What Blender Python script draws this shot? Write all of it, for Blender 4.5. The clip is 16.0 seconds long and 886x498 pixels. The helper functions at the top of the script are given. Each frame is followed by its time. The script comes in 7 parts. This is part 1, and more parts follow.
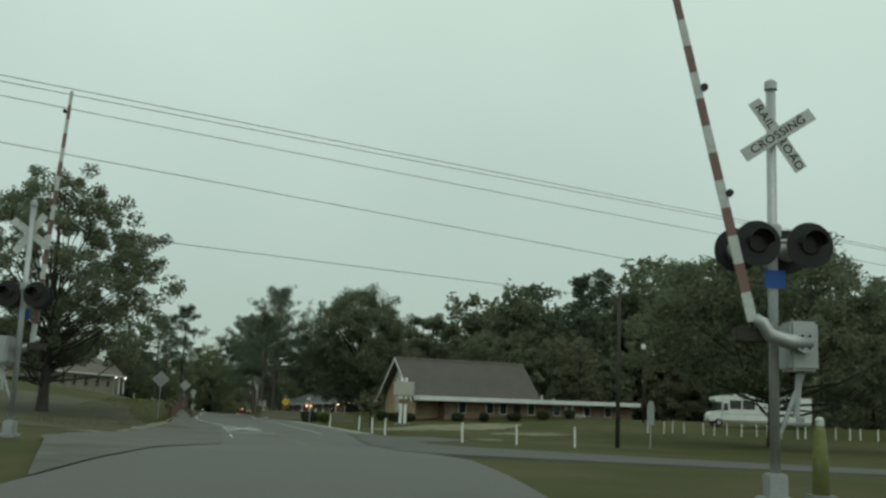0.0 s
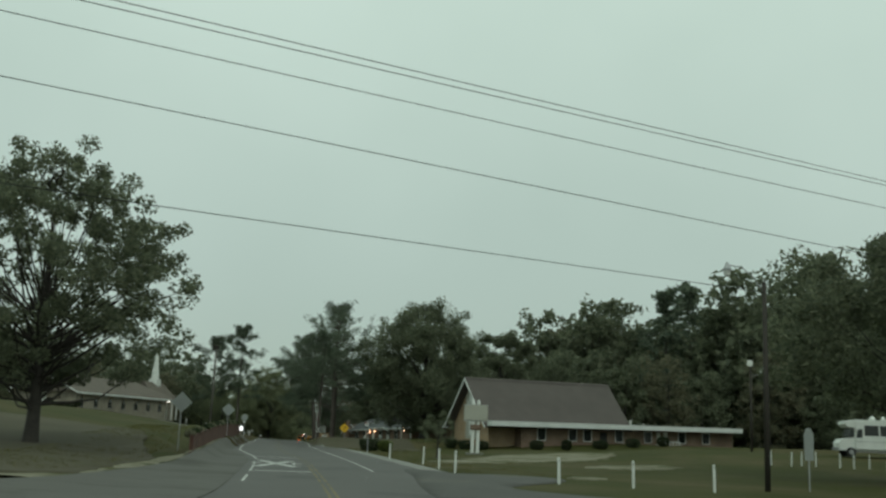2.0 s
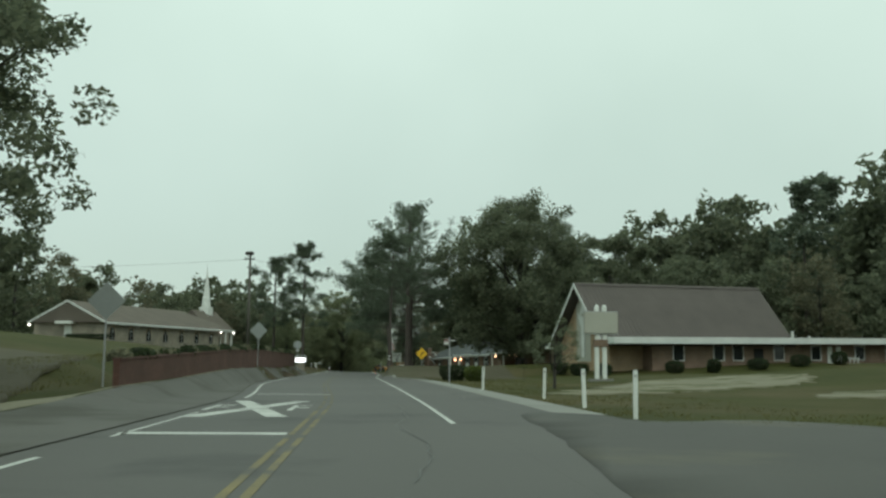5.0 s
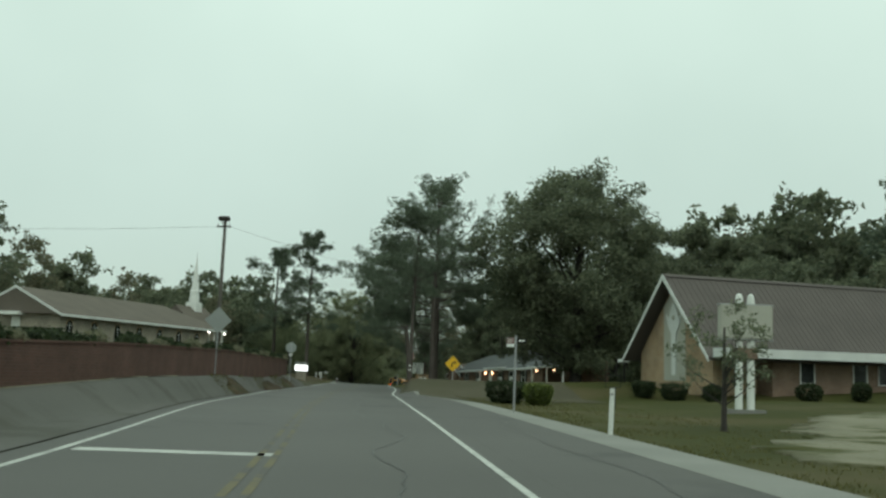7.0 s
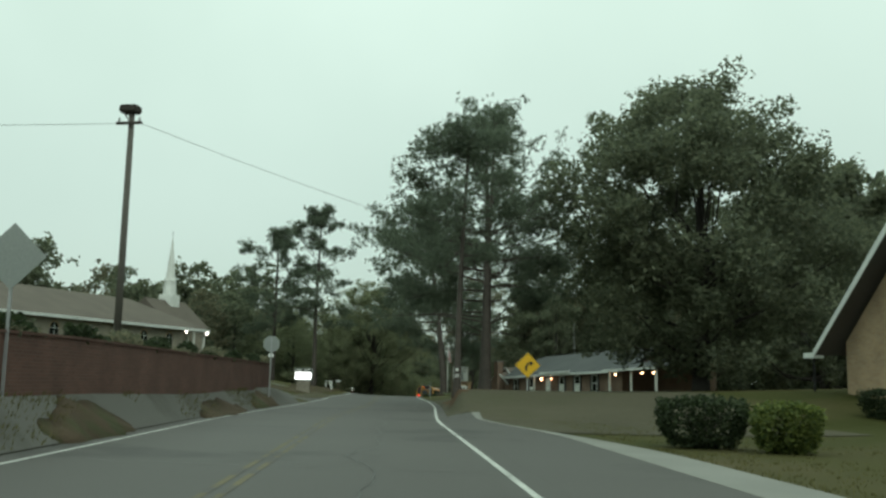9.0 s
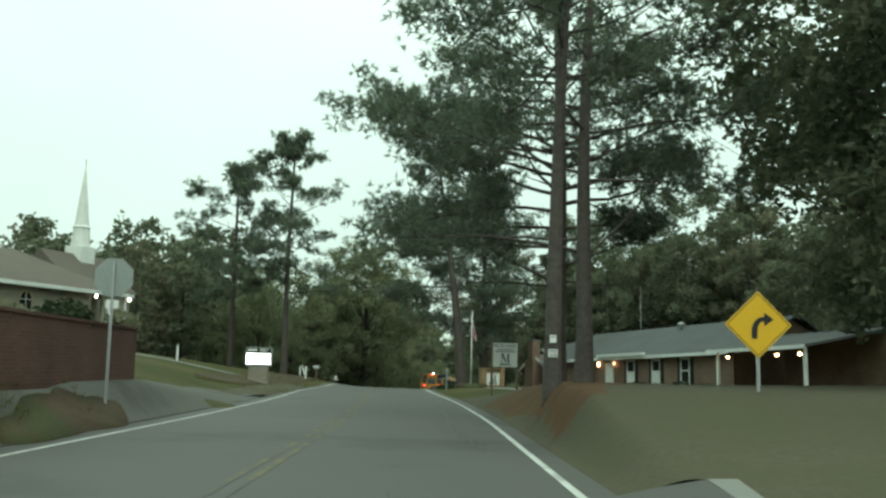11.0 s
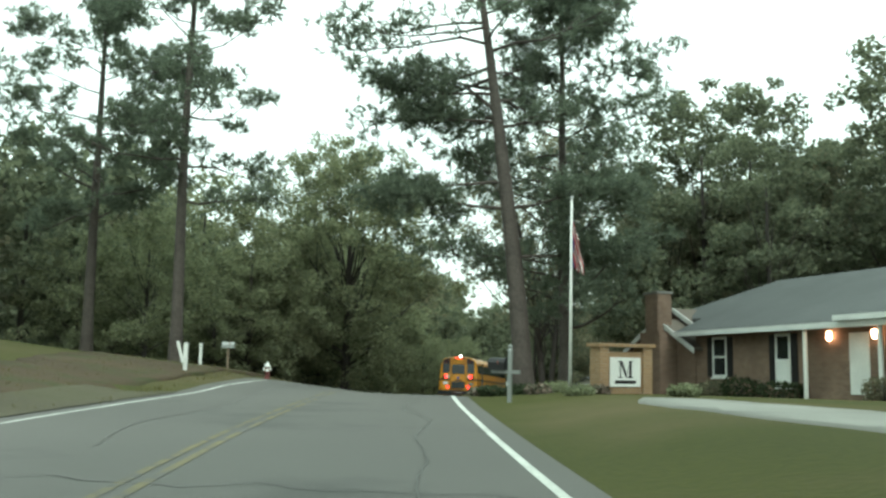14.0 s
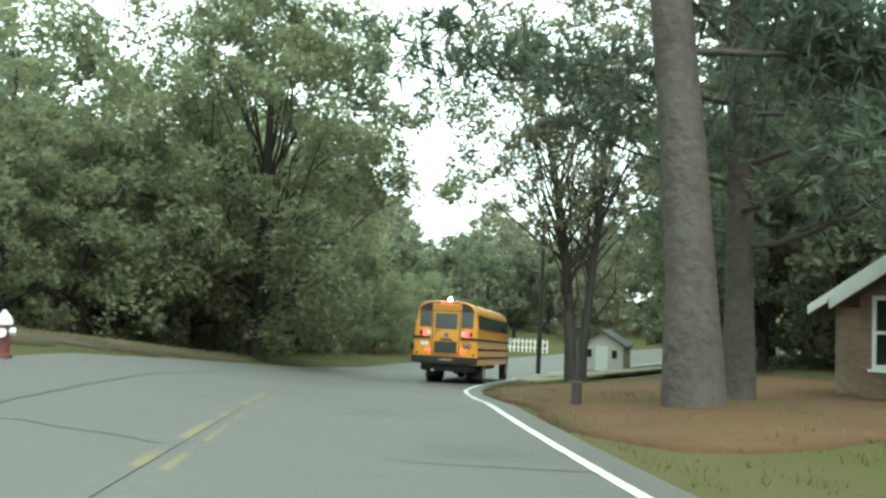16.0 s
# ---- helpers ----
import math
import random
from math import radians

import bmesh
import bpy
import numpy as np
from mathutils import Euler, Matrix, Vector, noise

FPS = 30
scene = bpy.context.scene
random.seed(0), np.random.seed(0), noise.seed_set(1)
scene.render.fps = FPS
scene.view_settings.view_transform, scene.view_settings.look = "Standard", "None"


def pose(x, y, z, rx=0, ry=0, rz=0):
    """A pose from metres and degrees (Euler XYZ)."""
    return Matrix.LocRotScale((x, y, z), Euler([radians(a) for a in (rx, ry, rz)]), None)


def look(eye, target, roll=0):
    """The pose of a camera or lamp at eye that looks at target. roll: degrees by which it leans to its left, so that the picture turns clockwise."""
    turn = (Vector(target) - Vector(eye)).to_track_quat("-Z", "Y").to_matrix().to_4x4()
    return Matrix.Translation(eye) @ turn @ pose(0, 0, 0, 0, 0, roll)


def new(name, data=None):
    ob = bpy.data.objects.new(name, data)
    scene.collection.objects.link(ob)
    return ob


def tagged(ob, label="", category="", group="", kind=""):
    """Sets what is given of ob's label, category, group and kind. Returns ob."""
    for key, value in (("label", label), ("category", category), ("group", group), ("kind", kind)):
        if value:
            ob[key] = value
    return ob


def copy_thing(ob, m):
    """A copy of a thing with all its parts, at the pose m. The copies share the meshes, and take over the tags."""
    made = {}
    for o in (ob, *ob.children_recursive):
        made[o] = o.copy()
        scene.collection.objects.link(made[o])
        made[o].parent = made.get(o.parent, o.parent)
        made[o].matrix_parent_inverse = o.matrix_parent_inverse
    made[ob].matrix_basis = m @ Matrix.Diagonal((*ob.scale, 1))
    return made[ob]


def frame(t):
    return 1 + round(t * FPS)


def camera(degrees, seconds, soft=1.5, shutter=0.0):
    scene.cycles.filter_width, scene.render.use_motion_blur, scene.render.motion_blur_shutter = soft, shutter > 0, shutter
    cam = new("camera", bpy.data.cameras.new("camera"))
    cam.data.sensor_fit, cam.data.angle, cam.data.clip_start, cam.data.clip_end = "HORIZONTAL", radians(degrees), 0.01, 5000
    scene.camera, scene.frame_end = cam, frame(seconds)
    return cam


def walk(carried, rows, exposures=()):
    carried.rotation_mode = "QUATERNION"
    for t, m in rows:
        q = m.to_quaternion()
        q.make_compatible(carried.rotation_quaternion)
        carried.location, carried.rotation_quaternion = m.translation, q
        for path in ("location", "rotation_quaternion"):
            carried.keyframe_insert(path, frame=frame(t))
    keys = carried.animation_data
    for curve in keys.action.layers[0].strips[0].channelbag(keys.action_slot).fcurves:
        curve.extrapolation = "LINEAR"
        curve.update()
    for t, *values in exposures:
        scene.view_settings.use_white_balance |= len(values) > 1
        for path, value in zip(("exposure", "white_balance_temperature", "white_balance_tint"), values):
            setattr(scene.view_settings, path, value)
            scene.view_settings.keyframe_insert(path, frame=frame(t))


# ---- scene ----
# ---- camera ----
cam = camera(47.70, 16.0, soft=2.6)
PATH = [
    (0, (0.175, -3.837, 1.542), (0.076, 6.029, 3.168), 2.40),
    (0.5, (0.256, -1.086, 1.437), (-0.016, 8.786, 3.007), 3.14),
    (1, (-0.069, 2.588, 1.538), (-0.503, 12.444, 3.176), 2.21),
    (1.5, (-0.364, 6.722, 1.714), (-0.982, 16.547, 3.469), 2.30),
    (2, (-0.757, 10.798, 1.844), (-1.532, 20.598, 3.677), 2.35),
    (2.5, (-1.088, 15.078, 1.876), (-2.051, 24.859, 3.722), 2.58),
    (3, (-1.473, 20.039, 1.772), (-2.532, 29.878, 3.208), 1.99),
    (3.5, (-2.071, 24.984, 1.642), (-3.073, 34.869, 2.775), 1.56),
    (4, (-2.747, 29.732, 1.452), (-3.963, 39.586, 2.644), -0.21),
    (4.5, (-3.610, 34.674, 1.285), (-4.990, 44.505, 2.482), 1.12),
    (5, (-4.611, 39.883, 1.189), (-6.177, 49.692, 2.340), 0.59),
    (7.5, (-11.881, 71.242, 1.221), (-13.671, 80.991, 2.547), 2.68),
    (8, (-13.532, 78.529, 1.250), (-15.425, 88.253, 2.614), 2.35),
    (8.5, (-15.455, 85.697, 1.283), (-17.437, 95.413, 2.576), 1.90),
    (9, (-17.607, 93.164, 1.352), (-19.555, 102.882, 2.682), 1.48),
    (11.5, (-26.806, 129.620, 1.329), (-28.664, 139.375, 2.510), 1.73),
    (12, (-27.920, 136.150, 1.286), (-29.840, 145.881, 2.557), 2.74),
    (12.5, (-28.770, 143.077, 1.334), (-30.853, 152.779, 2.570), 1.48),
    (13, (-30.586, 149.979, 1.324), (-32.663, 159.694, 2.474), 2.51),
    (13.5, (-32.374, 156.839, 1.288), (-34.431, 166.566, 2.367), 1.18),
    (14, (-34.124, 163.803, 1.259), (-36.197, 173.533, 2.272), 1.30),
    (14.5, (-35.889, 170.502, 1.197), (-38.006, 180.237, 2.064), 1.29),
    (15, (-37.581, 176.893, 1.170), (-39.598, 186.660, 1.902), 1.77),
    (15.5, (-39.299, 182.689, 1.187), (-41.047, 192.519, 1.744), 2.26),
    (16, (-41.013, 188.297, 1.204), (-42.441, 198.185, 1.640), 2.70),
]
EXPOSURES = [(0, -0.3, 6500, 10), (2.5, -0.42, 6500, 10), (3.5, -0.18, 6500, 10), (4, -0.05, 6500, 10), (5, -0.03, 6500, 10), (9, 0.06, 6500, 8), (11.5, 0.62, 6500, 2), (12.5, 0.8, 6500, 1), (13, 0.88, 6500, 3), (14, 1.15, 6380, 10), (15, 1.52, 6270, 12), (16, 1.95, 6270, 11)]
walk(cam, [(t, look(eye, target, roll)) for t, eye, target, roll in PATH], EXPOSURES)

# ---- world and light: a closed grey overcast ----
world = bpy.data.worlds.new("overcast")
scene.world = world
world.use_nodes = True
wn, wl = world.node_tree.nodes, world.node_tree.links
wn.clear()
SUN_UP, SUN_TURN = radians(48), radians(150)
sky = wn.new("ShaderNodeTexSky")
sky.sky_type = "NISHITA"
sky.sun_disc = False
sky.sun_elevation, sky.sun_rotation = SUN_UP, SUN_TURN
sky_bg = wn.new("ShaderNodeBackground")
sky_bg.inputs["Strength"].default_value = 0.012
wl.new(sky.outputs["Color"], sky_bg.inputs["Color"])
coord = wn.new("ShaderNodeTexCoord")
cloud = wn.new("ShaderNodeTexNoise")
cloud.inputs["Scale"].default_value = 2.2
cloud.inputs["Detail"].default_value = 4
wl.new(coord.outputs["Generated"], cloud.inputs["Vector"])
tone = wn.new("ShaderNodeValToRGB")
tone.color_ramp.elements[0].position, tone.color_ramp.elements[1].position = 0.3, 0.72
tone.color_ramp.elements[0].color = (0.60, 0.76, 0.655, 1)
tone.color_ramp.elements[1].color = (0.70, 0.87, 0.76, 1)
wl.new(cloud.outputs["Fac"], tone.inputs["Fac"])
# an overcast deck is dimmer towards the horizon
height = wn.new("ShaderNodeSeparateXYZ")
wl.new(coord.outputs["Generated"], height.inputs[0])
rise = wn.new("ShaderNodeMapRange")
rise.inputs["From Min"].default_value, rise.inputs["From Max"].default_value = 0.0, 1.0
rise.inputs["To Min"].default_value, rise.inputs["To Max"].default_value = 0.70, 1.6
wl.new(height.outputs["Z"], rise.inputs["Value"])
deck = wn.new("ShaderNodeBackground")
wl.new(rise.outputs["Result"], deck.inputs["Strength"])
wl.new(tone.outputs["Color"], deck.inputs["Color"])
both = wn.new("ShaderNodeAddShader")
wl.new(sky_bg.outputs[0], both.inputs[0])
wl.new(deck.outputs[0], both.inputs[1])
wout = wn.new("ShaderNodeOutputWorld")
wl.new(both.outputs[0], wout.inputs["Surface"])
sun = new("sun", bpy.data.lights.new("sun", "SUN"))
sun.data.energy, sun.data.angle, sun.data.color = 0.5, radians(25), (1.0, 0.98, 0.94)
sun.matrix_world = look((0, 0, 60), (-20 * math.sin(SUN_TURN), -20 * math.cos(SUN_TURN), 60 - 22), 0)


# ---- materials ----
def mat(name, col, col2=None, rough=0.8, metal=0.0, big=0.6, fine=18.0, bump=0.15, island=0.0, thin=0.0, spec=0.3, emit=0.0, clear=0.0, dist=0.01, third=None):
    """A surface with slow stains, fine grain and relief."""
    m = bpy.data.materials.new(name)
    m.use_nodes = True
    n, l = m.node_tree.nodes, m.node_tree.links
    b = n["Principled BSDF"]
    b.inputs["Roughness"].default_value, b.inputs["Metallic"].default_value = rough, metal
    b.inputs["Specular IOR Level"].default_value = spec
    b.inputs["Coat Weight"].default_value = clear
    if emit:
        b.inputs["Base Color"].default_value = (*col, 1)
        b.inputs["Emission Color"].default_value = (*col, 1)
        b.inputs["Emission Strength"].default_value = emit
        return m
    col2 = col2 or tuple(c * 0.72 for c in col)
    tc = n.new("ShaderNodeTexCoord")
    slow, grain = n.new("ShaderNodeTexNoise"), n.new("ShaderNodeTexNoise")
    slow.inputs["Scale"].default_value, slow.inputs["Detail"].default_value = big, 5
    grain.inputs["Scale"].default_value, grain.inputs["Detail"].default_value = fine, 6
    for tex in (slow, grain):
        l.new(tc.outputs["Object"], tex.inputs["Vector"])
    add = n.new("ShaderNodeMath")
    add.operation = "ADD"
    half = n.new("ShaderNodeMath")
    half.operation = "MULTIPLY"
    half.inputs[1].default_value = 0.5
    l.new(slow.outputs["Fac"], add.inputs[0])
    l.new(grain.outputs["Fac"], add.inputs[1])
    l.new(add.outputs[0], half.inputs[0])
    fac = half.outputs[0]
    if island:
        geo = n.new("ShaderNodeNewGeometry")
        mixf = n.new("ShaderNodeMix")
        mixf.inputs["Factor"].default_value = island
        l.new(fac, mixf.inputs[2])
        l.new(geo.outputs["Random Per Island"], mixf.inputs[3])
        fac = mixf.outputs[0]
    ramp = n.new("ShaderNodeValToRGB")
    ramp.color_ramp.elements[0].position, ramp.color_ramp.elements[1].position = 0.3, 0.7
    ramp.color_ramp.elements[0].color, ramp.color_ramp.elements[1].color = (*col2, 1), (*col, 1)
    l.new(fac, ramp.inputs["Fac"])
    shade = ramp.outputs["Color"]
    if third:
        col3, size3, lo3, hi3 = third
        blot, lim, over = n.new("ShaderNodeTexNoise"), n.new("ShaderNodeMapRange"), n.new("ShaderNodeMix")
        blot.inputs["Scale"].default_value, blot.inputs["Detail"].default_value, blot.inputs["Roughness"].default_value = size3, 7, 0.62
        lim.inputs["From Min"].default_value, lim.inputs["From Max"].default_value = lo3, hi3
        over.data_type = "RGBA"
        l.new(tc.outputs["Object"], blot.inputs["Vector"])
        l.new(blot.outputs["Fac"], lim.inputs["Value"])
        l.new(lim.outputs["Result"], over.inputs["Factor"])
        l.new(shade, over.inputs[6])
        over.inputs[7].default_value = (*col3, 1)
        shade = over.outputs[2]
    l.new(shade, b.inputs["Base Color"])
    if thin:
        glow, mix = n.new("ShaderNodeBsdfTranslucent"), n.new("ShaderNodeMixShader")
        l.new(ramp.outputs["Color"], glow.inputs["Color"])
        mix.inputs["Fac"].default_value = thin
        l.new(b.outputs[0], mix.inputs[1])
        l.new(glow.outputs[0], mix.inputs[2])
        l.new(mix.outputs[0], n["Material Output"].inputs["Surface"])
    if bump:
        bn = n.new("ShaderNodeBump")
        bn.inputs["Strength"].default_value, bn.inputs["Distance"].default_value = bump, dist
        l.new(grain.outputs["Fac"], bn.inputs["Height"])
        l.new(bn.outputs["Normal"], b.inputs["Normal"])
    return m


def brick_mat(name, a, b2, mortar, w=0.215, h=0.075):
    """Laid brick at its real size; the courses follow height, the bond the run of the wall."""
    m = mat(name, a, b2, rough=0.9, bump=0)
    n, l = m.node_tree.nodes, m.node_tree.links
    bs = n["Principled BSDF"]
    tc = n.new("ShaderNodeTexCoord")
    sep, com, add = n.new("ShaderNodeSeparateXYZ"), n.new("ShaderNodeCombineXYZ"), n.new("ShaderNodeMath")
    l.new(tc.outputs["Object"], sep.inputs[0])
    l.new(sep.outputs["X"], add.inputs[0])
    l.new(sep.outputs["Y"], add.inputs[1])
    l.new(add.outputs[0], com.inputs["X"])
    l.new(sep.outputs["Z"], com.inputs["Y"])
    t = n.new("ShaderNodeTexBrick")
    t.inputs["Scale"].default_value = 1.0
    t.inputs["Brick Width"].default_value, t.inputs["Row Height"].default_value = w, h
    t.inputs["Mortar Size"].default_value = 0.006
    t.inputs["Color1"].default_value, t.inputs["Color2"].default_value, t.inputs["Mortar"].default_value = (*a, 1), (*b2, 1), (*mortar, 1)
    l.new(com.outputs[0], t.inputs["Vector"])
    stain = n.new("ShaderNodeTexNoise")
    stain.inputs["Scale"].default_value, stain.inputs["Detail"].default_value = 0.7, 5
    l.new(tc.outputs["Object"], stain.inputs["Vector"])
    mul = n.new("ShaderNodeMix")
    mul.data_type, mul.blend_type = "RGBA", "OVERLAY"
    mul.inputs["Factor"].default_value = 0.5
    l.new(t.outputs["Color"], mul.inputs[6])
    l.new(stain.outputs["Fac"], mul.inputs[7])
    l.new(mul.outputs[2], bs.inputs["Base Color"])
    bn = n.new("ShaderNodeBump")
    bn.inputs["Strength"].default_value, bn.inputs["Distance"].default_value = 0.4, 0.006
    bn.invert = True
    l.new(t.outputs["Fac"], bn.inputs["Height"])
    l.new(bn.outputs["Normal"], bs.inputs["Normal"])
    return m


M = dict(
    grass=mat("lawn grass", (0.057, 0.0589, 0.0175), (0.0331, 0.0377, 0.0129), big=0.12, fine=9, bump=0.6, dist=0.03, spec=0.06, third=((0.0782, 0.0662, 0.0331), 0.09, 0.46, 0.66)),
    bank=mat("dry bank grass", (0.096, 0.087, 0.060), (0.056, 0.052, 0.036), big=0.15, fine=9, bump=0.6, dist=0.03, spec=0.06, third=((0.070, 0.068, 0.042), 0.12, 0.52, 0.66)),
    straw=mat("pine straw", (0.115, 0.064, 0.034), (0.062, 0.038, 0.023), big=0.5, fine=22, bump=0.7, dist=0.02, spec=0.06, third=((0.075, 0.06, 0.03), 0.25, 0.52, 0.7)),
    litter=mat("fallen leaves and weeds", (0.088, 0.064, 0.043), (0.048, 0.038, 0.026), big=0.4, fine=16, bump=0.8, dist=0.03, spec=0.06, third=((0.052, 0.055, 0.028), 0.5, 0.5, 0.62)),
    sand=mat("bare sandy soil", (0.22, 0.205, 0.15), (0.13, 0.125, 0.085), big=0.3, fine=12, bump=0.5, spec=0.08, third=((0.06, 0.062, 0.022), 0.35, 0.5, 0.6)),
    asphalt=mat("worn asphalt", (0.0864, 0.0824, 0.0752), (0.0608, 0.0584, 0.0536), rough=0.7, big=0.12, fine=45, bump=0.25, dist=0.004, third=((0.0464, 0.0448, 0.0416), 0.16, 0.56, 0.66)),
    street=mat("dark worn street paving", (0.07, 0.067, 0.06), (0.048, 0.046, 0.041), rough=0.75, big=0.18, fine=40, bump=0.3, dist=0.005, third=((0.085, 0.078, 0.06), 0.25, 0.55, 0.68)),
    apron=mat("pale old pavement", (0.1, 0.096, 0.085), (0.0663, 0.0646, 0.057), rough=0.8, big=0.2, fine=30, bump=0.3, dist=0.005, third=((0.051, 0.0493, 0.0382), 0.22, 0.52, 0.64)),
    concrete=mat("concrete", (0.225, 0.225, 0.203), (0.15, 0.15, 0.135), big=0.4, fine=30, bump=0.2, dist=0.004),
    white_line=mat("white road paint", (0.56, 0.57, 0.53), (0.3, 0.31, 0.29), big=1.5, fine=30, bump=0.1, third=((0.11, 0.108, 0.1), 0.55, 0.56, 0.72)),
    yellow_line=mat("yellow road paint", (0.2, 0.16, 0.07), (0.115, 0.103, 0.067), big=1.5, fine=30, bump=0.1, third=((0.082, 0.079, 0.071), 0.6, 0.46, 0.6)),
    tar=mat("crack sealing tar", (0.05, 0.048, 0.045), (0.035, 0.034, 0.032), rough=0.5, big=1, bump=0.1),
    blade=mat("grass blades", (0.15, 0.14, 0.06), (0.09, 0.088, 0.036), rough=0.8, big=0.2, fine=3, bump=0, thin=0.3, island=0.6, spec=0.1),
    ghost_line=mat("worn off yellow paint", (0.15, 0.125, 0.06), (0.1, 0.09, 0.06), big=1.5, fine=30, bump=0.1, third=((0.08, 0.0768, 0.0704), 0.9, 0.45, 0.55)),
    white=mat("white paint", (0.74, 0.76, 0.72), (0.56, 0.58, 0.54), rough=0.6, big=1.5, fine=20, bump=0.05),
    trim=mat("white trim board", (0.68, 0.70, 0.67), (0.5, 0.52, 0.5), rough=0.55, big=0.8, fine=20, bump=0.05),
    steel=mat("galvanised steel", (0.42, 0.43, 0.43), (0.3, 0.31, 0.31), rough=0.5, metal=0.6, big=2, fine=25, bump=0.05),
    black=mat("black enamel", (0.012, 0.012, 0.013), (0.02, 0.02, 0.02), rough=0.5, bump=0.02),
    rubber=mat("tyre rubber", (0.02, 0.02, 0.02), (0.03, 0.03, 0.028), rough=0.9, fine=40, bump=0.2),
    red_band=mat("red reflective band", (0.16, 0.052, 0.046), (0.11, 0.04, 0.036), rough=0.55, big=3, bump=0.05),
    blue=mat("blue sign enamel", (0.03, 0.10, 0.38), (0.02, 0.07, 0.28), rough=0.5, bump=0.02),
    sign_yellow=mat("yellow sign sheeting", (0.72, 0.42, 0.02), (0.6, 0.35, 0.02), rough=0.5, bump=0.02),
    sign_back=mat("bare aluminium sign back", (0.33, 0.35, 0.33), (0.24, 0.26, 0.25), rough=0.5, metal=0.5, bump=0.03),
    pole_wood=mat("weathered pole wood", (0.055, 0.048, 0.04), (0.032, 0.028, 0.024), big=1, fine=14, bump=0.5),
    pole_grey=mat("grey weathered pole wood", (0.13, 0.12, 0.105), (0.075, 0.07, 0.06), big=1, fine=14, bump=0.5),
    post_wood=mat("treated post wood", (0.20, 0.16, 0.11), (0.13, 0.10, 0.07), big=1, fine=14, bump=0.4),
    bark=mat("pine bark", (0.10, 0.085, 0.072), (0.045, 0.038, 0.033), big=1.2, fine=7, bump=1.0, dist=0.05),
    bark_dark=mat("dark hardwood bark", (0.06, 0.052, 0.044), (0.03, 0.027, 0.024), big=1.2, fine=8, bump=0.9, dist=0.04),
    needle=mat("pine needles", (0.172, 0.205, 0.142), (0.0978, 0.124, 0.0911), rough=0.75, big=0.5, fine=3, bump=0, thin=0.5, island=0.55, spec=0.2),
    leaf=mat("hardwood leaves", (0.19, 0.21, 0.132), (0.108, 0.126, 0.084), rough=0.7, big=0.35, fine=3, bump=0, thin=0.5, island=0.55, spec=0.2),
    leaf_green=mat("roadside green leaves", (0.265, 0.285, 0.165), (0.15, 0.172, 0.105), rough=0.7, big=0.3, fine=3, bump=0, thin=0.55, island=0.5, spec=0.2),
    leaf_autumn=mat("turning leaves", (0.22, 0.209, 0.133), (0.127, 0.134, 0.0911), rough=0.75, big=0.3, fine=3, bump=0, thin=0.5, island=0.5, spec=0.2),
    hedge=mat("clipped hedge leaves", (0.05, 0.068, 0.03), (0.02, 0.03, 0.014), rough=0.7, big=1, fine=5, bump=0, thin=0.4, island=0.5, spec=0.25),
    hedge_light=mat("bright hedge leaves", (0.15, 0.18, 0.045), (0.06, 0.085, 0.025), rough=0.7, big=1, fine=5, bump=0, thin=0.4, island=0.5, spec=0.25),
    shingle=mat("grey brown shingles", (0.12, 0.105, 0.095), (0.08, 0.07, 0.065), rough=0.95, big=0.5, fine=16, bump=0.6, dist=0.01),
    shingle_tan=mat("faded brown shingles", (0.135, 0.115, 0.095), (0.09, 0.078, 0.065), rough=0.95, big=0.5, fine=16, bump=0.6, dist=0.01),
    shingle_grey=mat("grey shingles", (0.085, 0.092, 0.092), (0.055, 0.06, 0.06), rough=0.95, big=0.5, fine=16, bump=0.6, dist=0.01),
    brick_tan=brick_mat("tan brick", (0.36, 0.25, 0.15), (0.28, 0.19, 0.115), (0.34, 0.3, 0.24)),
    brick_buff=brick_mat("buff brick", (0.25, 0.225, 0.175), (0.2, 0.175, 0.135), (0.3, 0.28, 0.24)),
    brick_brown=brick_mat("brown brick", (0.20, 0.135, 0.095), (0.15, 0.1, 0.07), (0.22, 0.18, 0.15)),
    brick_red=brick_mat("dark red brick", (0.105, 0.05, 0.038), (0.08, 0.04, 0.031), (0.11, 0.075, 0.06)),
    brick_orange=brick_mat("orange tan brick", (0.3, 0.195, 0.105), (0.25, 0.155, 0.08), (0.3, 0.25, 0.19)),
    stucco=mat("pale stucco panel", (0.42, 0.42, 0.36), (0.33, 0.33, 0.28), big=0.6, fine=25, bump=0.2),
    glass=mat("dark window glass", (0.02, 0.024, 0.024), (0.015, 0.017, 0.018), rough=0.12, spec=0.6, bump=0),
    bus_yellow=mat("school bus yellow", (0.62, 0.27, 0.015), (0.54, 0.225, 0.013), rough=0.35, big=1.2, fine=8, bump=0.01, clear=0.3),
    screen=mat("lit sign screen", (1.0, 1.0, 1.0), emit=2.2),
    lamp_red=mat("lit red lamp", (1.0, 0.03, 0.03), emit=3.0),
    lamp_red_off=mat("unlit red lens", (0.07, 0.012, 0.01), (0.05, 0.01, 0.008), rough=0.25, bump=0.02),
    boom_red=mat("faded red boom sheeting", (0.22, 0.125, 0.11), (0.15, 0.095, 0.085), rough=0.6, big=4, bump=0.05, third=((0.3, 0.29, 0.27), 2.5, 0.6, 0.7)),
    worn_white=mat("worn white sheeting", (0.55, 0.57, 0.54), (0.36, 0.38, 0.36), rough=0.6, big=3, fine=20, bump=0.05, third=((0.25, 0.25, 0.23), 4.0, 0.6, 0.7)),
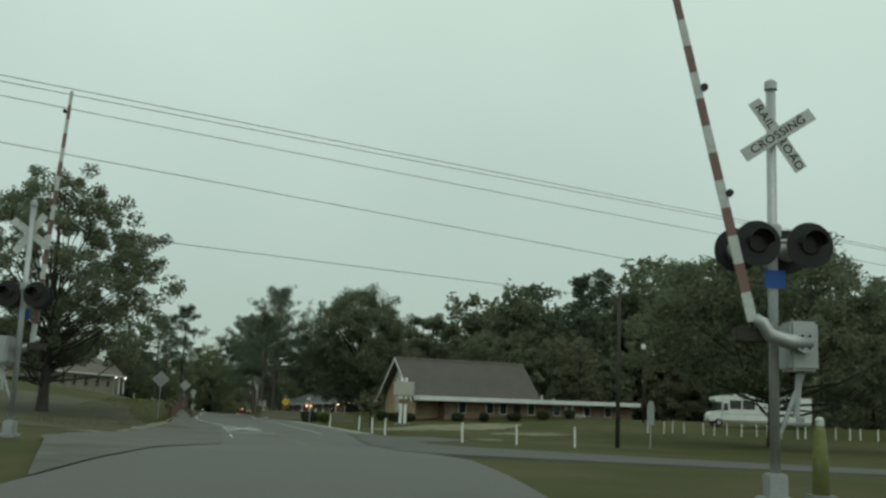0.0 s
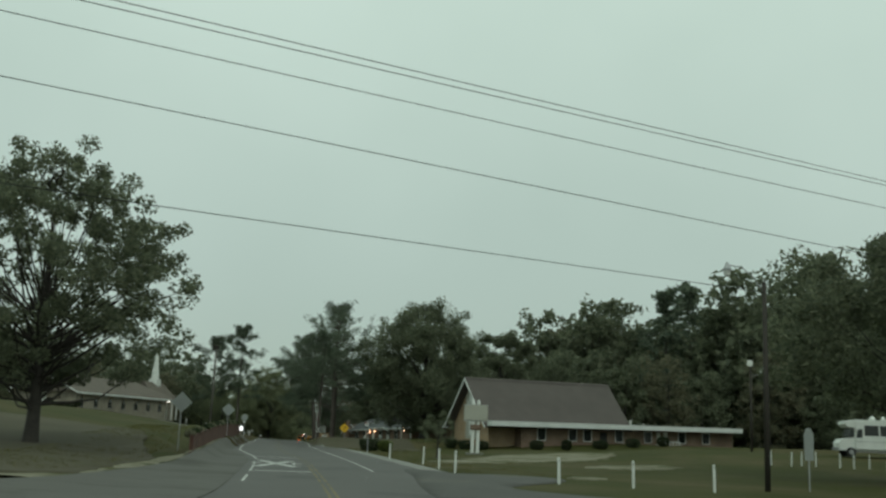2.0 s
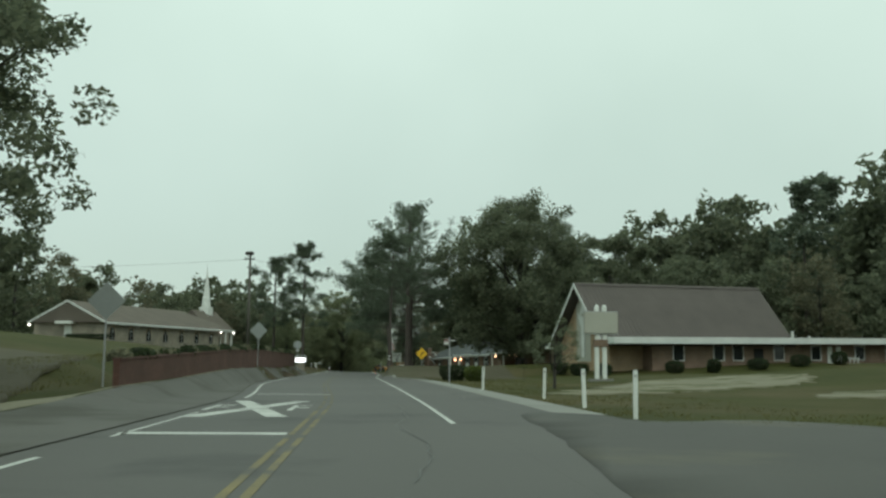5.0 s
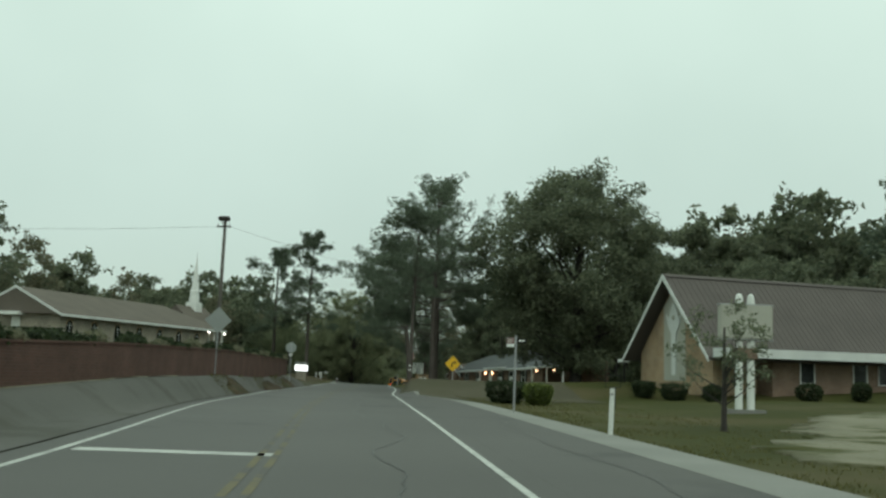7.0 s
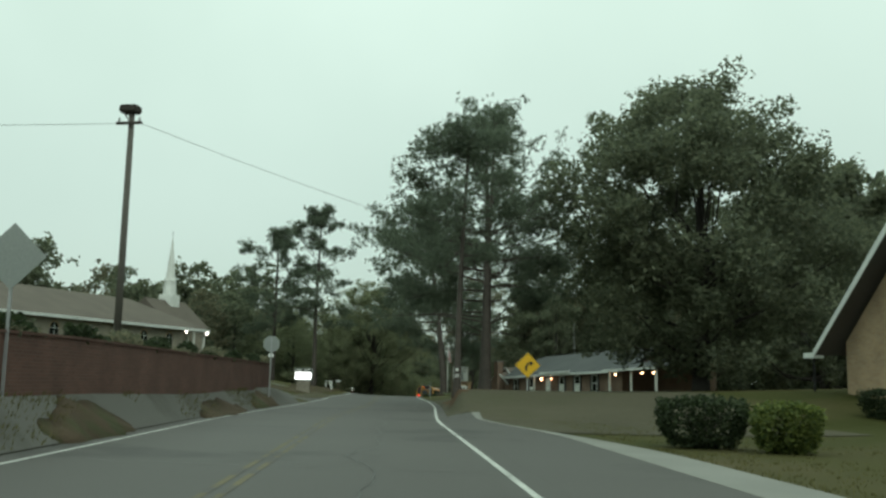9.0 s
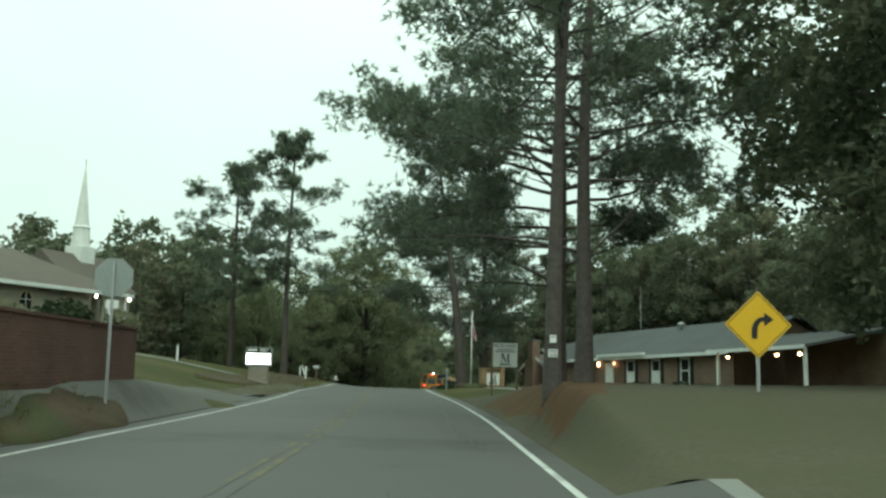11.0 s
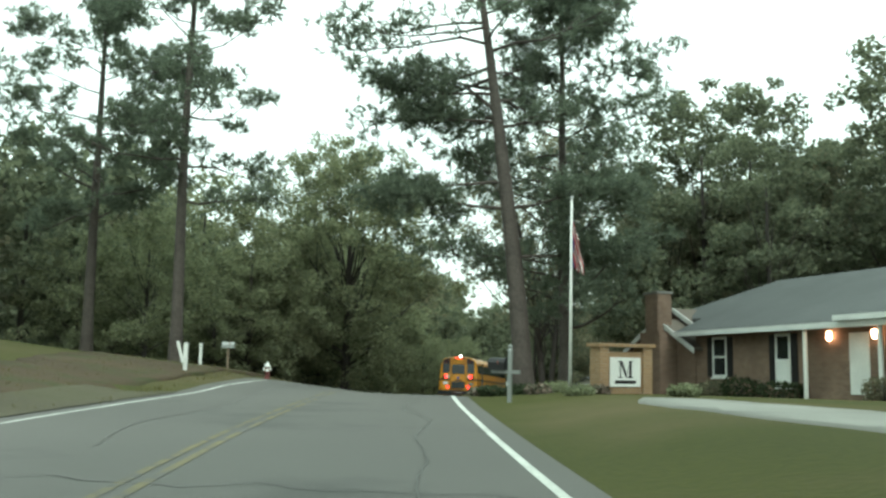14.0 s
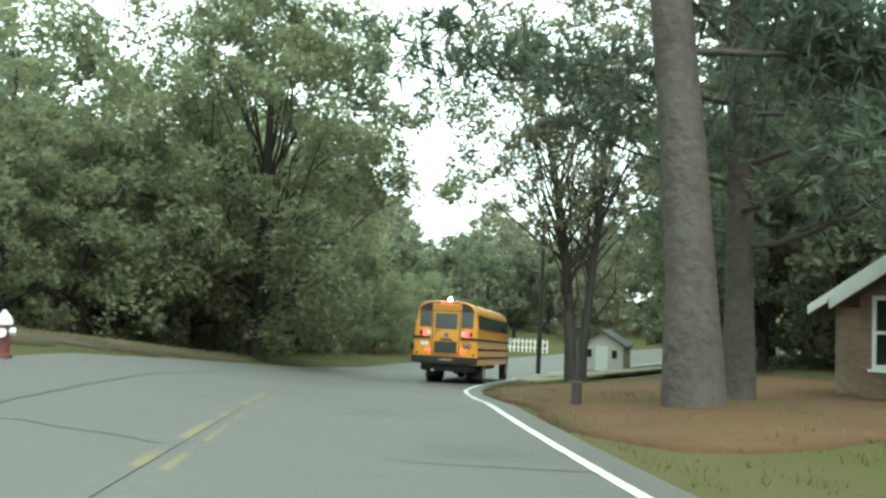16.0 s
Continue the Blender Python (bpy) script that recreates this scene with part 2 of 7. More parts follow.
    dark_lens=mat("dark signal lens", (0.02, 0.008, 0.008), (0.015, 0.007, 0.007), rough=0.3, bump=0.02),
    lamp_white=mat("lit white lamp", (1.0, 0.93, 0.85), emit=6.0),
    lamp_warm=mat("lit warm lamp", (1.0, 0.55, 0.3), emit=9.0),
    clear_lens=mat("clear lens", (0.55, 0.56, 0.52), (0.45, 0.46, 0.43), rough=0.25, bump=0.02),
    flag_red=mat("flag red cloth", (0.42, 0.05, 0.06), (0.33, 0.04, 0.05), big=2, fine=40, bump=0.1),
    flag_blue=mat("flag blue cloth", (0.05, 0.06, 0.2), (0.04, 0.05, 0.15), big=2, fine=40, bump=0.1),
    cream=mat("cream siding", (0.55, 0.54, 0.47), (0.42, 0.41, 0.36), big=1, fine=15, bump=0.1),
    flower=mat("pale flowers", (0.2, 0.15, 0.12), (0.07, 0.075, 0.045), rough=0.8, big=2, bump=0, island=0.6),
    marker_yellow=mat("faded yellow green plastic", (0.17, 0.18, 0.06), (0.11, 0.115, 0.045), rough=0.6, big=3, bump=0.05),
    wire=mat("cable", (0.02, 0.022, 0.022), (0.03, 0.03, 0.03), rough=0.7, bump=0.0),
)


# ---- helpers ----
def thing(name, x, y, z, turn=0.0, label="", category="", group="", kind=""):
    e = new(name)
    e.matrix_basis = pose(x, y, z, 0, 0, turn)
    return tagged(e, label, category, group, kind)


def part(name, bm, material, parent=None, label="", smooth=False):
    me = bpy.data.meshes.new(name)
    bmesh.ops.recalc_face_normals(bm, faces=bm.faces)
    bm.to_mesh(me)
    bm.free()
    me.materials.append(material)
    if smooth:
        me.polygons.foreach_set("use_smooth", [True] * len(me.polygons))
    ob = new(name, me)
    ob.parent = parent
    if label:
        ob["label"] = label
    return ob


def raw(name, verts, faces, material, parent=None, label="", smooth=False):
    me = bpy.data.meshes.new(name)
    me.from_pydata(verts, [], faces)
    me.materials.append(material)
    if smooth:
        me.polygons.foreach_set("use_smooth", [True] * len(me.polygons))
    ob = new(name, me)
    ob.parent = parent
    if label:
        ob["label"] = label
    return ob


def box(bm, x0, y0, z0, x1, y1, z1, bevel=0.0):
    vs = [bm.verts.new((x, y, z)) for x in (x0, x1) for y in (y0, y1) for z in (z0, z1)]
    fs = [bm.faces.new([vs[i] for i in f]) for f in ((0, 1, 3, 2), (4, 6, 7, 5), (0, 4, 5, 1), (2, 3, 7, 6), (0, 2, 6, 4), (1, 5, 7, 3))]
    if bevel:
        bmesh.ops.recalc_face_normals(bm, faces=fs)
        bmesh.ops.bevel(bm, geom=list({e for f in fs for e in f.edges}), offset=bevel, segments=2, affect="EDGES")
    return bm


def boxes(*dims, bevel=0.0):
    bm = bmesh.new()
    for d in dims:
        box(bm, *d, bevel=bevel)
    return bm


def tube(bm, pts, radii, n=10, caps=True):
    """A round bar through points, with a radius at each."""
    pts = [Vector(p) for p in pts]
    rings = []
    side = None
    for i, p in enumerate(pts):
        way = (pts[min(i + 1, len(pts) - 1)] - pts[max(i - 1, 0)]).normalized()
        ref = side if side is not None else (Vector((1, 0, 0)) if abs(way.x) < 0.9 else Vector((0, 1, 0)))
        u = (ref - way * ref.dot(way)).normalized()
        v = way.cross(u)
        side = u
        rings.append([bm.verts.new(p + (u * math.cos(a) + v * math.sin(a)) * radii[i]) for a in (2 * math.pi * k / n for k in range(n))])
    for a, b in zip(rings, rings[1:]):
        for k in range(n):
            bm.faces.new((a[k], a[(k + 1) % n], b[(k + 1) % n], b[k]))
    if caps:
        bm.faces.new(rings[0][::-1])
        bm.faces.new(rings[-1])
    return bm


def tubes(*runs, n=10):
    bm = bmesh.new()
    for pts, r in runs:
        tube(bm, pts, r if isinstance(r, (list, tuple)) else [r] * len(pts), n)
    return bm


def slab(bm, pts, vec):
    """A flat outline pushed along vec into a solid."""
    a = [bm.verts.new(p) for p in pts]
    b = [bm.verts.new(Vector(p) + Vector(vec)) for p in pts]
    bm.faces.new(a[::-1])
    bm.faces.new(b)
    for i in range(len(a)):
        j = (i + 1) % len(a)
        bm.faces.new((a[i], a[j], b[j], b[i]))
    return bm


def slabs(*runs):
    bm = bmesh.new()
    for pts, vec in runs:
        slab(bm, pts, vec)
    return bm


def words(name, text, size, material, parent, m, depth=0.004, label="", wide=1.0):
    cu = bpy.data.curves.new(name, "FONT")
    cu.body, cu.size, cu.extrude, cu.align_x, cu.align_y = text, size, depth, "CENTER", "CENTER"
    cu.space_character = 1.05
    tmp = bpy.data.objects.new(name, cu)
    scene.collection.objects.link(tmp)
    bpy.context.view_layer.update()
    me = bpy.data.meshes.new_from_object(tmp.evaluated_get(bpy.context.evaluated_depsgraph_get()))
    bpy.data.objects.remove(tmp)
    me.materials.clear()
    me.materials.append(material)
    ob = new(name, me)
    ob.parent = parent
    ob.matrix_basis = m @ Matrix.Diagonal((wide, 1, 1, 1))
    if label:
        ob["label"] = label
    return ob


# ---- the lie of the land ----
LANE = np.array([(-90, 2.0), (-40, 1.0), (-4, 0.2), (4, -0.1), (15, -1.1), (25, -2.1), (35, -3.65), (42, -5.1), (56, -8.35), (71, -11.9), (93, -17.4), (115, -23.0),
                 (129, -26.6), (150, -31.0), (164, -34.3), (177, -37.8), (188, -40.6), (199, -43.1), (208, -44.9), (218, -46.2), (228, -46.6), (238, -45.9), (250, -43.2),
                 (265, -37.5), (285, -27.5), (320, -8.0)])
ys_fine = np.linspace(-90, 320, 2051)
xs_fine = np.convolve(np.pad(np.interp(ys_fine, LANE[:, 0], LANE[:, 1]), 20, mode="reflect", reflect_type="odd"), np.ones(41) / 41, mode="valid")


def lane(y):
    return float(np.interp(y, ys_fine, xs_fine))


def road_z(y):
    return float(np.interp(y, (-60, -20, -4, 6, 13, 18, 26, 34, 42, 192, 205, 219, 228, 236, 260, 400), (0, 0.1, 0.3, 0.45, 0.6, 0.6, 0.38, 0.12, 0.0, 0.0, -0.6, -1.72, -2.33, -2.75, -3.3, -3.3)))


def smooth(a, b, v):
    v = min(1, max(0, (v - a) / (b - a)))
    return v * v * (3 - 2 * v)


def wall_offset(y):
    """How far left of the lane's middle the red wall stands."""
    return 0.97 * (lane(y) + 19.8 + 0.2397 * (y - 70))


def wall_top(y):
    return float(np.interp(y, (70, 94, 114, 160), (1.25, 1.86, 2.15, 2.2)))


def land(x, y, sheet=False):
    """Height of the ground; the wide sheet keeps below the steep roadside bank."""
    z = road_z(y)
    o = (x - lane(y)) * 0.97
    if o < -1.2:
        z += (0.1 * (min(-o, 6.5) - 1.2) + 0.3 * smooth(5.2, 7.6, -o)) * smooth(188, 200, y) * (1 - 0.6 * smooth(212, 240, y))
    if o < -6.5:
        hill = np.interp(-o, (7.4, 10.5, 15, 30, 60), (0, 0.65, 1.6, 3.7, 4.2))
        z += float(hill) * (0.25 + 0.75 * smooth(55, 105, y) - 0.75 * smooth(186, 206, y))
        if 60 < y < 170:
            # paved slope up to the foot of the red wall, and the soil that the wall holds back
            z = max(z, road_z(y) + float(np.interp(y, (60, 70, 80, 95, 110, 148, 162), (0, 0.42, 0.55, 0.85, 0.92, 0.86, 0))) * smooth(6.3, 7.5, -o))
            back = wall_offset(y) + 1.7
            z += max(0, wall_top(y) - 0.25 - z) * smooth(back, back + 1.2, -o) * smooth(68, 74, y) * (1 - smooth(143, 149, y))
    if o > 2.2:
        z += float(np.interp(y, (133, 137, 142, 160, 165, 170, 180, 192), (0, 0.5, 1.1, 1.05, 0.85, 0.4, 0.36, 0.22))) * (smooth(10.5, 14, o) if sheet else smooth(2.15, float(np.interp(y, (146, 162), (3.0, 5.4))), o))
    if o > 4:
        z += 0.7 * smooth(8, 30, o) * smooth(70, 120, y) * (1 - smooth(150, 190, y)) + 0.4 * smooth(45, 80, o) * smooth(40, 100, y)
        z += 1.2 * smooth(200, 235, y) * smooth(4, 14, o)
        z += 0.9 * smooth(85, 108, y) * smooth(22, 40, o) * (1 - smooth(112, 122, y))
    return z


gx = np.unique(np.concatenate([np.linspace(-2500, -170, 12), np.linspace(-160, -90, 12), np.linspace(-90, 90, 121), np.linspace(95, 170, 12), np.linspace(180, 2500, 12)]))
gy = np.unique(np.concatenate([np.linspace(-2500, -110, 12), np.linspace(-100, -30, 15), np.linspace(-28, 300, 219), np.linspace(305, 420, 16), np.linspace(440, 3000, 12)]))


def strip(name, y0, y1, left, right, up, material, parent=None, label="", step=1.0, slices=2):
    """A ribbon of paving laid along the lane between two offsets from its middle."""
    n = max(2, int((y1 - y0) / step) + 1)
    verts, faces = [], []
    for i in range(n):
        y = y0 + (y1 - y0) * i / (n - 1)
        a, b = (left(y) if callable(left) else left), (right(y) if callable(right) else right)
        d = (lane(y + 0.5) - lane(y - 0.5))
        s = 1 / math.hypot(1, d)
        for k in range(slices + 1):
            o = a + (b - a) * k / slices
            px, py = lane(y) + o * s, y - o * d * s
            verts.append((px, py, max(land(px, py), road_z(py)) + up))
    w = slices + 1
    for i in range(n - 1):
        for k in range(slices):
            faces.append((i * w + k, i * w + k + 1, (i + 1) * w + k + 1, (i + 1) * w + k))
    return raw(name, verts, faces, material, parent, label, smooth=True)


def patch(name, outline, material, label, up=0.02, wander=0.3, kind="structure", category="ground"):
    """A bed or apron with a soft uneven outline, draped on the land."""
    pts = [Vector((x, y)) for x, y in outline]
    for _ in range(2):
        pts = [q for a, c in zip(pts, pts[1:] + pts[:1]) for q in (a * 0.75 + c * 0.25, a * 0.25 + c * 0.75)]
    ring = []
    for a, c in zip(pts, pts[1:] + pts[:1]):
        n = max(1, int((c - a).length / 0.5))
        for i in range(n):
            q = a + (c - a) * i / n
            ring.append((q.x + wander * noise.noise((q.x * 0.9, q.y * 0.9, 1.3)), q.y + wander * noise.noise((q.x * 0.9, q.y * 0.9, 8.3))))
    bm = bmesh.new()
    bm.faces.new([bm.verts.new((x, y, 0)) for x, y in ring])
    x0, x1 = min(p[0] for p in ring), max(p[0] for p in ring)
    y0, y1 = min(p[1] for p in ring), max(p[1] for p in ring)
    for lines, axis, lo, hi in ((gx, 0, x0, x1), (gy, 1, y0, y1)):
        for v in lines:
            if lo < v < hi:
                co, no = [0, 0, 0], [0, 0, 0]
                co[axis], no[axis] = float(v), 1
                bmesh.ops.bisect_plane(bm, geom=bm.verts[:] + bm.edges[:] + bm.faces[:], plane_co=co, plane_no=no)
    for v in bm.verts:
        v.co.z = land(v.co.x, v.co.y) + up
    rim = bmesh.ops.extrude_edge_only(bm, edges=[e for e in bm.edges if e.is_boundary])
    for v in rim["geom"]:
        if isinstance(v, bmesh.types.BMVert):
            v.co.z -= 0.16
    ob = part(name, bm, material, smooth=True)
    return tagged(ob, label, category, kind=kind)


# one sheet of ground out to the horizon, finer along the road
verts = []
for gyv in gy:
    for gxv in gx:
        o = (gxv - lane(gyv)) * 0.97
        verts.append((float(gxv), float(gyv), land(gxv, gyv, True) - (0.5 if 62 < gyv < 152 and -8.9 < o < -5 else 0.12 if gyv < 166 and -10.5 < o < -5 else 0.07 if (-8 if gyv < 188 else -5.6) < o < (4.2 if gyv < 196 else 2.25) else 0.025)))
w = len(gx)
faces = [(j * w + i, j * w + i + 1, (j + 1) * w + i + 1, (j + 1) * w + i) for j in range(len(gy) - 1) for i in range(w - 1)]
tagged(raw("ground", verts, faces, M["grass"], smooth=True), "dull green late autumn grass and soil", "ground", kind="structure")

# ---- road ----
road = tagged(strip("road", -88, 318, lambda y: -4.6 - 1.85 * smooth(70, 104, y) + 0.9 * smooth(176, 198, y), 2.15, 0.0, M["asphalt"], slices=4), "worn grey two-lane asphalt road", "road", kind="structure")


def left_edge(y):
    return -4.15 - 1.75 * smooth(70, 104, y) + 0.9 * smooth(176, 198, y)



def centre(y):
    return -1.2 - 0.95 * smooth(66, 104, y) + 0.45 * smooth(176, 198, y)


for nm, y0, y1, a, b, m in (("edge_line", 47.5, 52.5, left_edge, lambda y: left_edge(y) + 0.1, "white_line"), ("edge_line", 56, 64, left_edge, lambda y: left_edge(y) + 0.08, "white_line"), ("edge_line", 74, 200, left_edge, lambda y: left_edge(y) + 0.11, "white_line"), ("edge_line", 60, 318, 1.66, 1.77, "white_line"),
                            ("centre_line", 20, 66, lambda y: centre(y) + 0.05, lambda y: centre(y) + 0.15, "yellow_line"), ("centre_line", 20, 66, lambda y: centre(y) - 0.17, lambda y: centre(y) - 0.07, "yellow_line"),
                            ("centre_line", 66, 318, lambda y: centre(y) + 0.05, lambda y: centre(y) + 0.15, "ghost_line"), ("centre_line", 66, 318, lambda y: centre(y) - 0.17, lambda y: centre(y) - 0.07, "ghost_line")):
    strip(nm, y0, y1, a, b, 0.006, M[m], road, slices=1)
# crossing marking on the oncoming lane: two bars, an X and two letters
for y0 in (56.6, 78.4):
    strip("stop_bar", y0, y0 + 0.5, -4.2, -1.4, 0.006, M["white_line"], road, step=0.25, slices=1)


def mark(pts, up=0.0065):
    bm = bmesh.new()
    q = []
    for o, y in pts:
        d = lane(y + 0.5) - lane(y - 0.5)
        s = 1 / math.hypot(1, d)
        q.append((lane(y) + o * s, y - o * d * s, road_z(y) + up))
    bm.faces.new([bm.verts.new(p) for p in q])
    part("painted_mark", bm, M["white_line"], road)


mark([(-4.2, 62.0), (-3.7, 62.0), (-1.8, 71.4), (-2.3, 71.4)])
mark([(-2.3, 61.99), (-1.8, 61.99), (-3.7, 71.41), (-4.2, 71.41)], 0.0125)
for o in (-4.25, -2.1):
    mark([(o, 65.2), (o + 0.14, 65.2), (o + 0.14, 68.4), (o, 68.4)])
    mark([(o + 0.16, 66.6), (o + 0.5, 66.6), (o + 0.5, 67.0), (o + 0.16, 67.0)])
    mark([(o + 0.16, 68.0), (o + 0.5, 68.0), (o + 0.5, 68.4), (o + 0.16, 68.4)])

# sealed cracks that wander along and across the road
for k, (y0, y1, o, sway) in enumerate(((44, 62, -7.2, 1.6), (50, 90, 0.5, 0.8), (58, 74, -6.6, 1.2), (92, 134, -0.4, 0.7), (100, 128, -8.6, 1.5), (140, 190, 0.7, 0.6), (66, 96, 3.6, 0.7), (176, 214, -3.6, 0.6))):
    strip("crack_seal", y0, y1, lambda y: o + sway * noise.noise((y * 0.22, k * 3.7, 0)) + 0.1 * noise.noise((y * 1.3, k, 5)), lambda y: o + 0.022 + sway * noise.noise((y * 0.22, k * 3.7, 0)) + 0.1 * noise.noise((y * 1.3, k, 5)), 0.007, M["tar"], road, step=0.4, slices=1)
for y0, o0, o1 in ((69, -4.4, 2.0), (88, -5.4, 2.1), (108, -6.2, 2.0), (122, -6.2, 2.0), (147, -6.2, 2.0), (172, -6.2, 2.0), (196, -5.4, 2.0)):
    pts = [(o0 + (o1 - o0) * i / 24, y0 + 0.5 * noise.noise((i * 0.5, y0, 0)) + i * 0.03) for i in range(25)]
    up = [(lane(y) + o, y, land(lane(y) + o, y) + 0.0075) for o, y in pts]
    raw("crack_seal", up + [(x, y + 0.03, z) for x, y, z in up], [(i, i + 1, i + 26, i + 25) for i in range(24)], M["tar"], road)

# ---- trees ----
def leaf_mesh(name, centres, sizes, per, lw, ll, rng, flat=0.6, three=False):
    """Small leaves scattered evenly through clumps; three: a leaf is one triangle."""
    c = np.repeat(np.array(centres), per, axis=0)
    s = np.repeat(np.array(sizes), per)[:, None]
    off = rng.normal(size=c.shape)
    off *= (rng.uniform(0.0, 1.0, (len(c), 1)) ** 0.42) / np.linalg.norm(off, axis=1)[:, None]
    off[:, 2] *= flat
    p = c + off * s
    u = rng.normal(size=c.shape)
    u[:, 2] *= 0.7
    u /= np.linalg.norm(u, axis=1)[:, None]
    v = np.cross(u, rng.normal(size=c.shape))
    v /= np.linalg.norm(v, axis=1)[:, None]
    k = rng.uniform(0.6, 1.3, (len(p), 1))
    if three:
        q, m = np.stack([p - u * ll * k / 2 + v * lw * k / 2, p - u * ll * k / 2 - v * lw * k / 2, p + u * ll * k * 0.6], 1).reshape(-1, 3), 3
    else:
        q, m = np.stack([p - u * ll * k / 2, p + v * lw * k / 2, p + u * ll * k / 2, p - v * lw * k / 2], 1).reshape(-1, 3), 4
    me = bpy.data.meshes.new(name)
    n = len(p)
    me.vertices.add(m * n)
    me.vertices.foreach_set("co", q.ravel())
    me.loops.add(m * n)
    me.loops.foreach_set("vertex_index", np.arange(m * n))
    me.polygons.add(n)
    me.polygons.foreach_set("loop_start", np.arange(n) * m)
    me.update()
    return me


def tuft_mesh(name, centres, sizes, needles, lw, ll, rng, flat=0.7, spray=9):
    """Pine foliage: sprays of needles that fan out from twig ends, gathered round each limb's end."""
    per = max(2, needles // (len(centres) * spray))
    c = np.repeat(np.array(centres), per, axis=0)
    s = np.repeat(np.array(sizes), per)[:, None]
    off = rng.normal(size=c.shape)
    off *= (rng.uniform(0.0, 1.0, (len(c), 1)) ** 0.5) / np.linalg.norm(off, axis=1)[:, None]
    off[:, 2] *= flat
    p = c + off * s
    axis = off + rng.normal(size=c.shape) * 0.35 + [0, 0, 0.35]
    axis /= np.linalg.norm(axis, axis=1)[:, None]
    p, axis = np.repeat(p, spray, axis=0), np.repeat(axis, spray, axis=0)
    d = rng.normal(size=p.shape)
    d = axis * 0.75 + d / np.linalg.norm(d, axis=1)[:, None]
    d /= np.linalg.norm(d, axis=1)[:, None]
    v = np.cross(d, rng.normal(size=p.shape))
    v /= np.linalg.norm(v, axis=1)[:, None]
    k = rng.uniform(0.65, 1.25, (len(p), 1))
    q = np.stack([p + d * ll * 0.1 * k + v * lw / 2, p + d * ll * 0.1 * k - v * lw / 2, p + d * ll * k], 1).reshape(-1, 3)
    me = bpy.data.meshes.new(name)
    n = len(p)
    me.vertices.add(3 * n)
    me.vertices.foreach_set("co", q.ravel())
    me.loops.add(3 * n)
    me.loops.foreach_set("vertex_index", np.arange(3 * n))
    me.polygons.add(n)
    me.polygons.foreach_set("loop_start", np.arange(n) * 3)
    me.update()
    return me


def limb_path(rng, start, az, up, length, n=5, bend=0.25, lift=0.0):
    p, d = np.array(start, float), np.array([math.cos(az) * math.cos(up), math.sin(az) * math.cos(up), math.sin(up)])
    pts = [p.copy()]
    for i in range(n):
        d = d + rng.normal(size=3) * bend / n * 2
        d[2] += lift / n
        d /= np.linalg.norm(d)
        p = p + d * length / n
        pts.append(p.copy())
    return pts


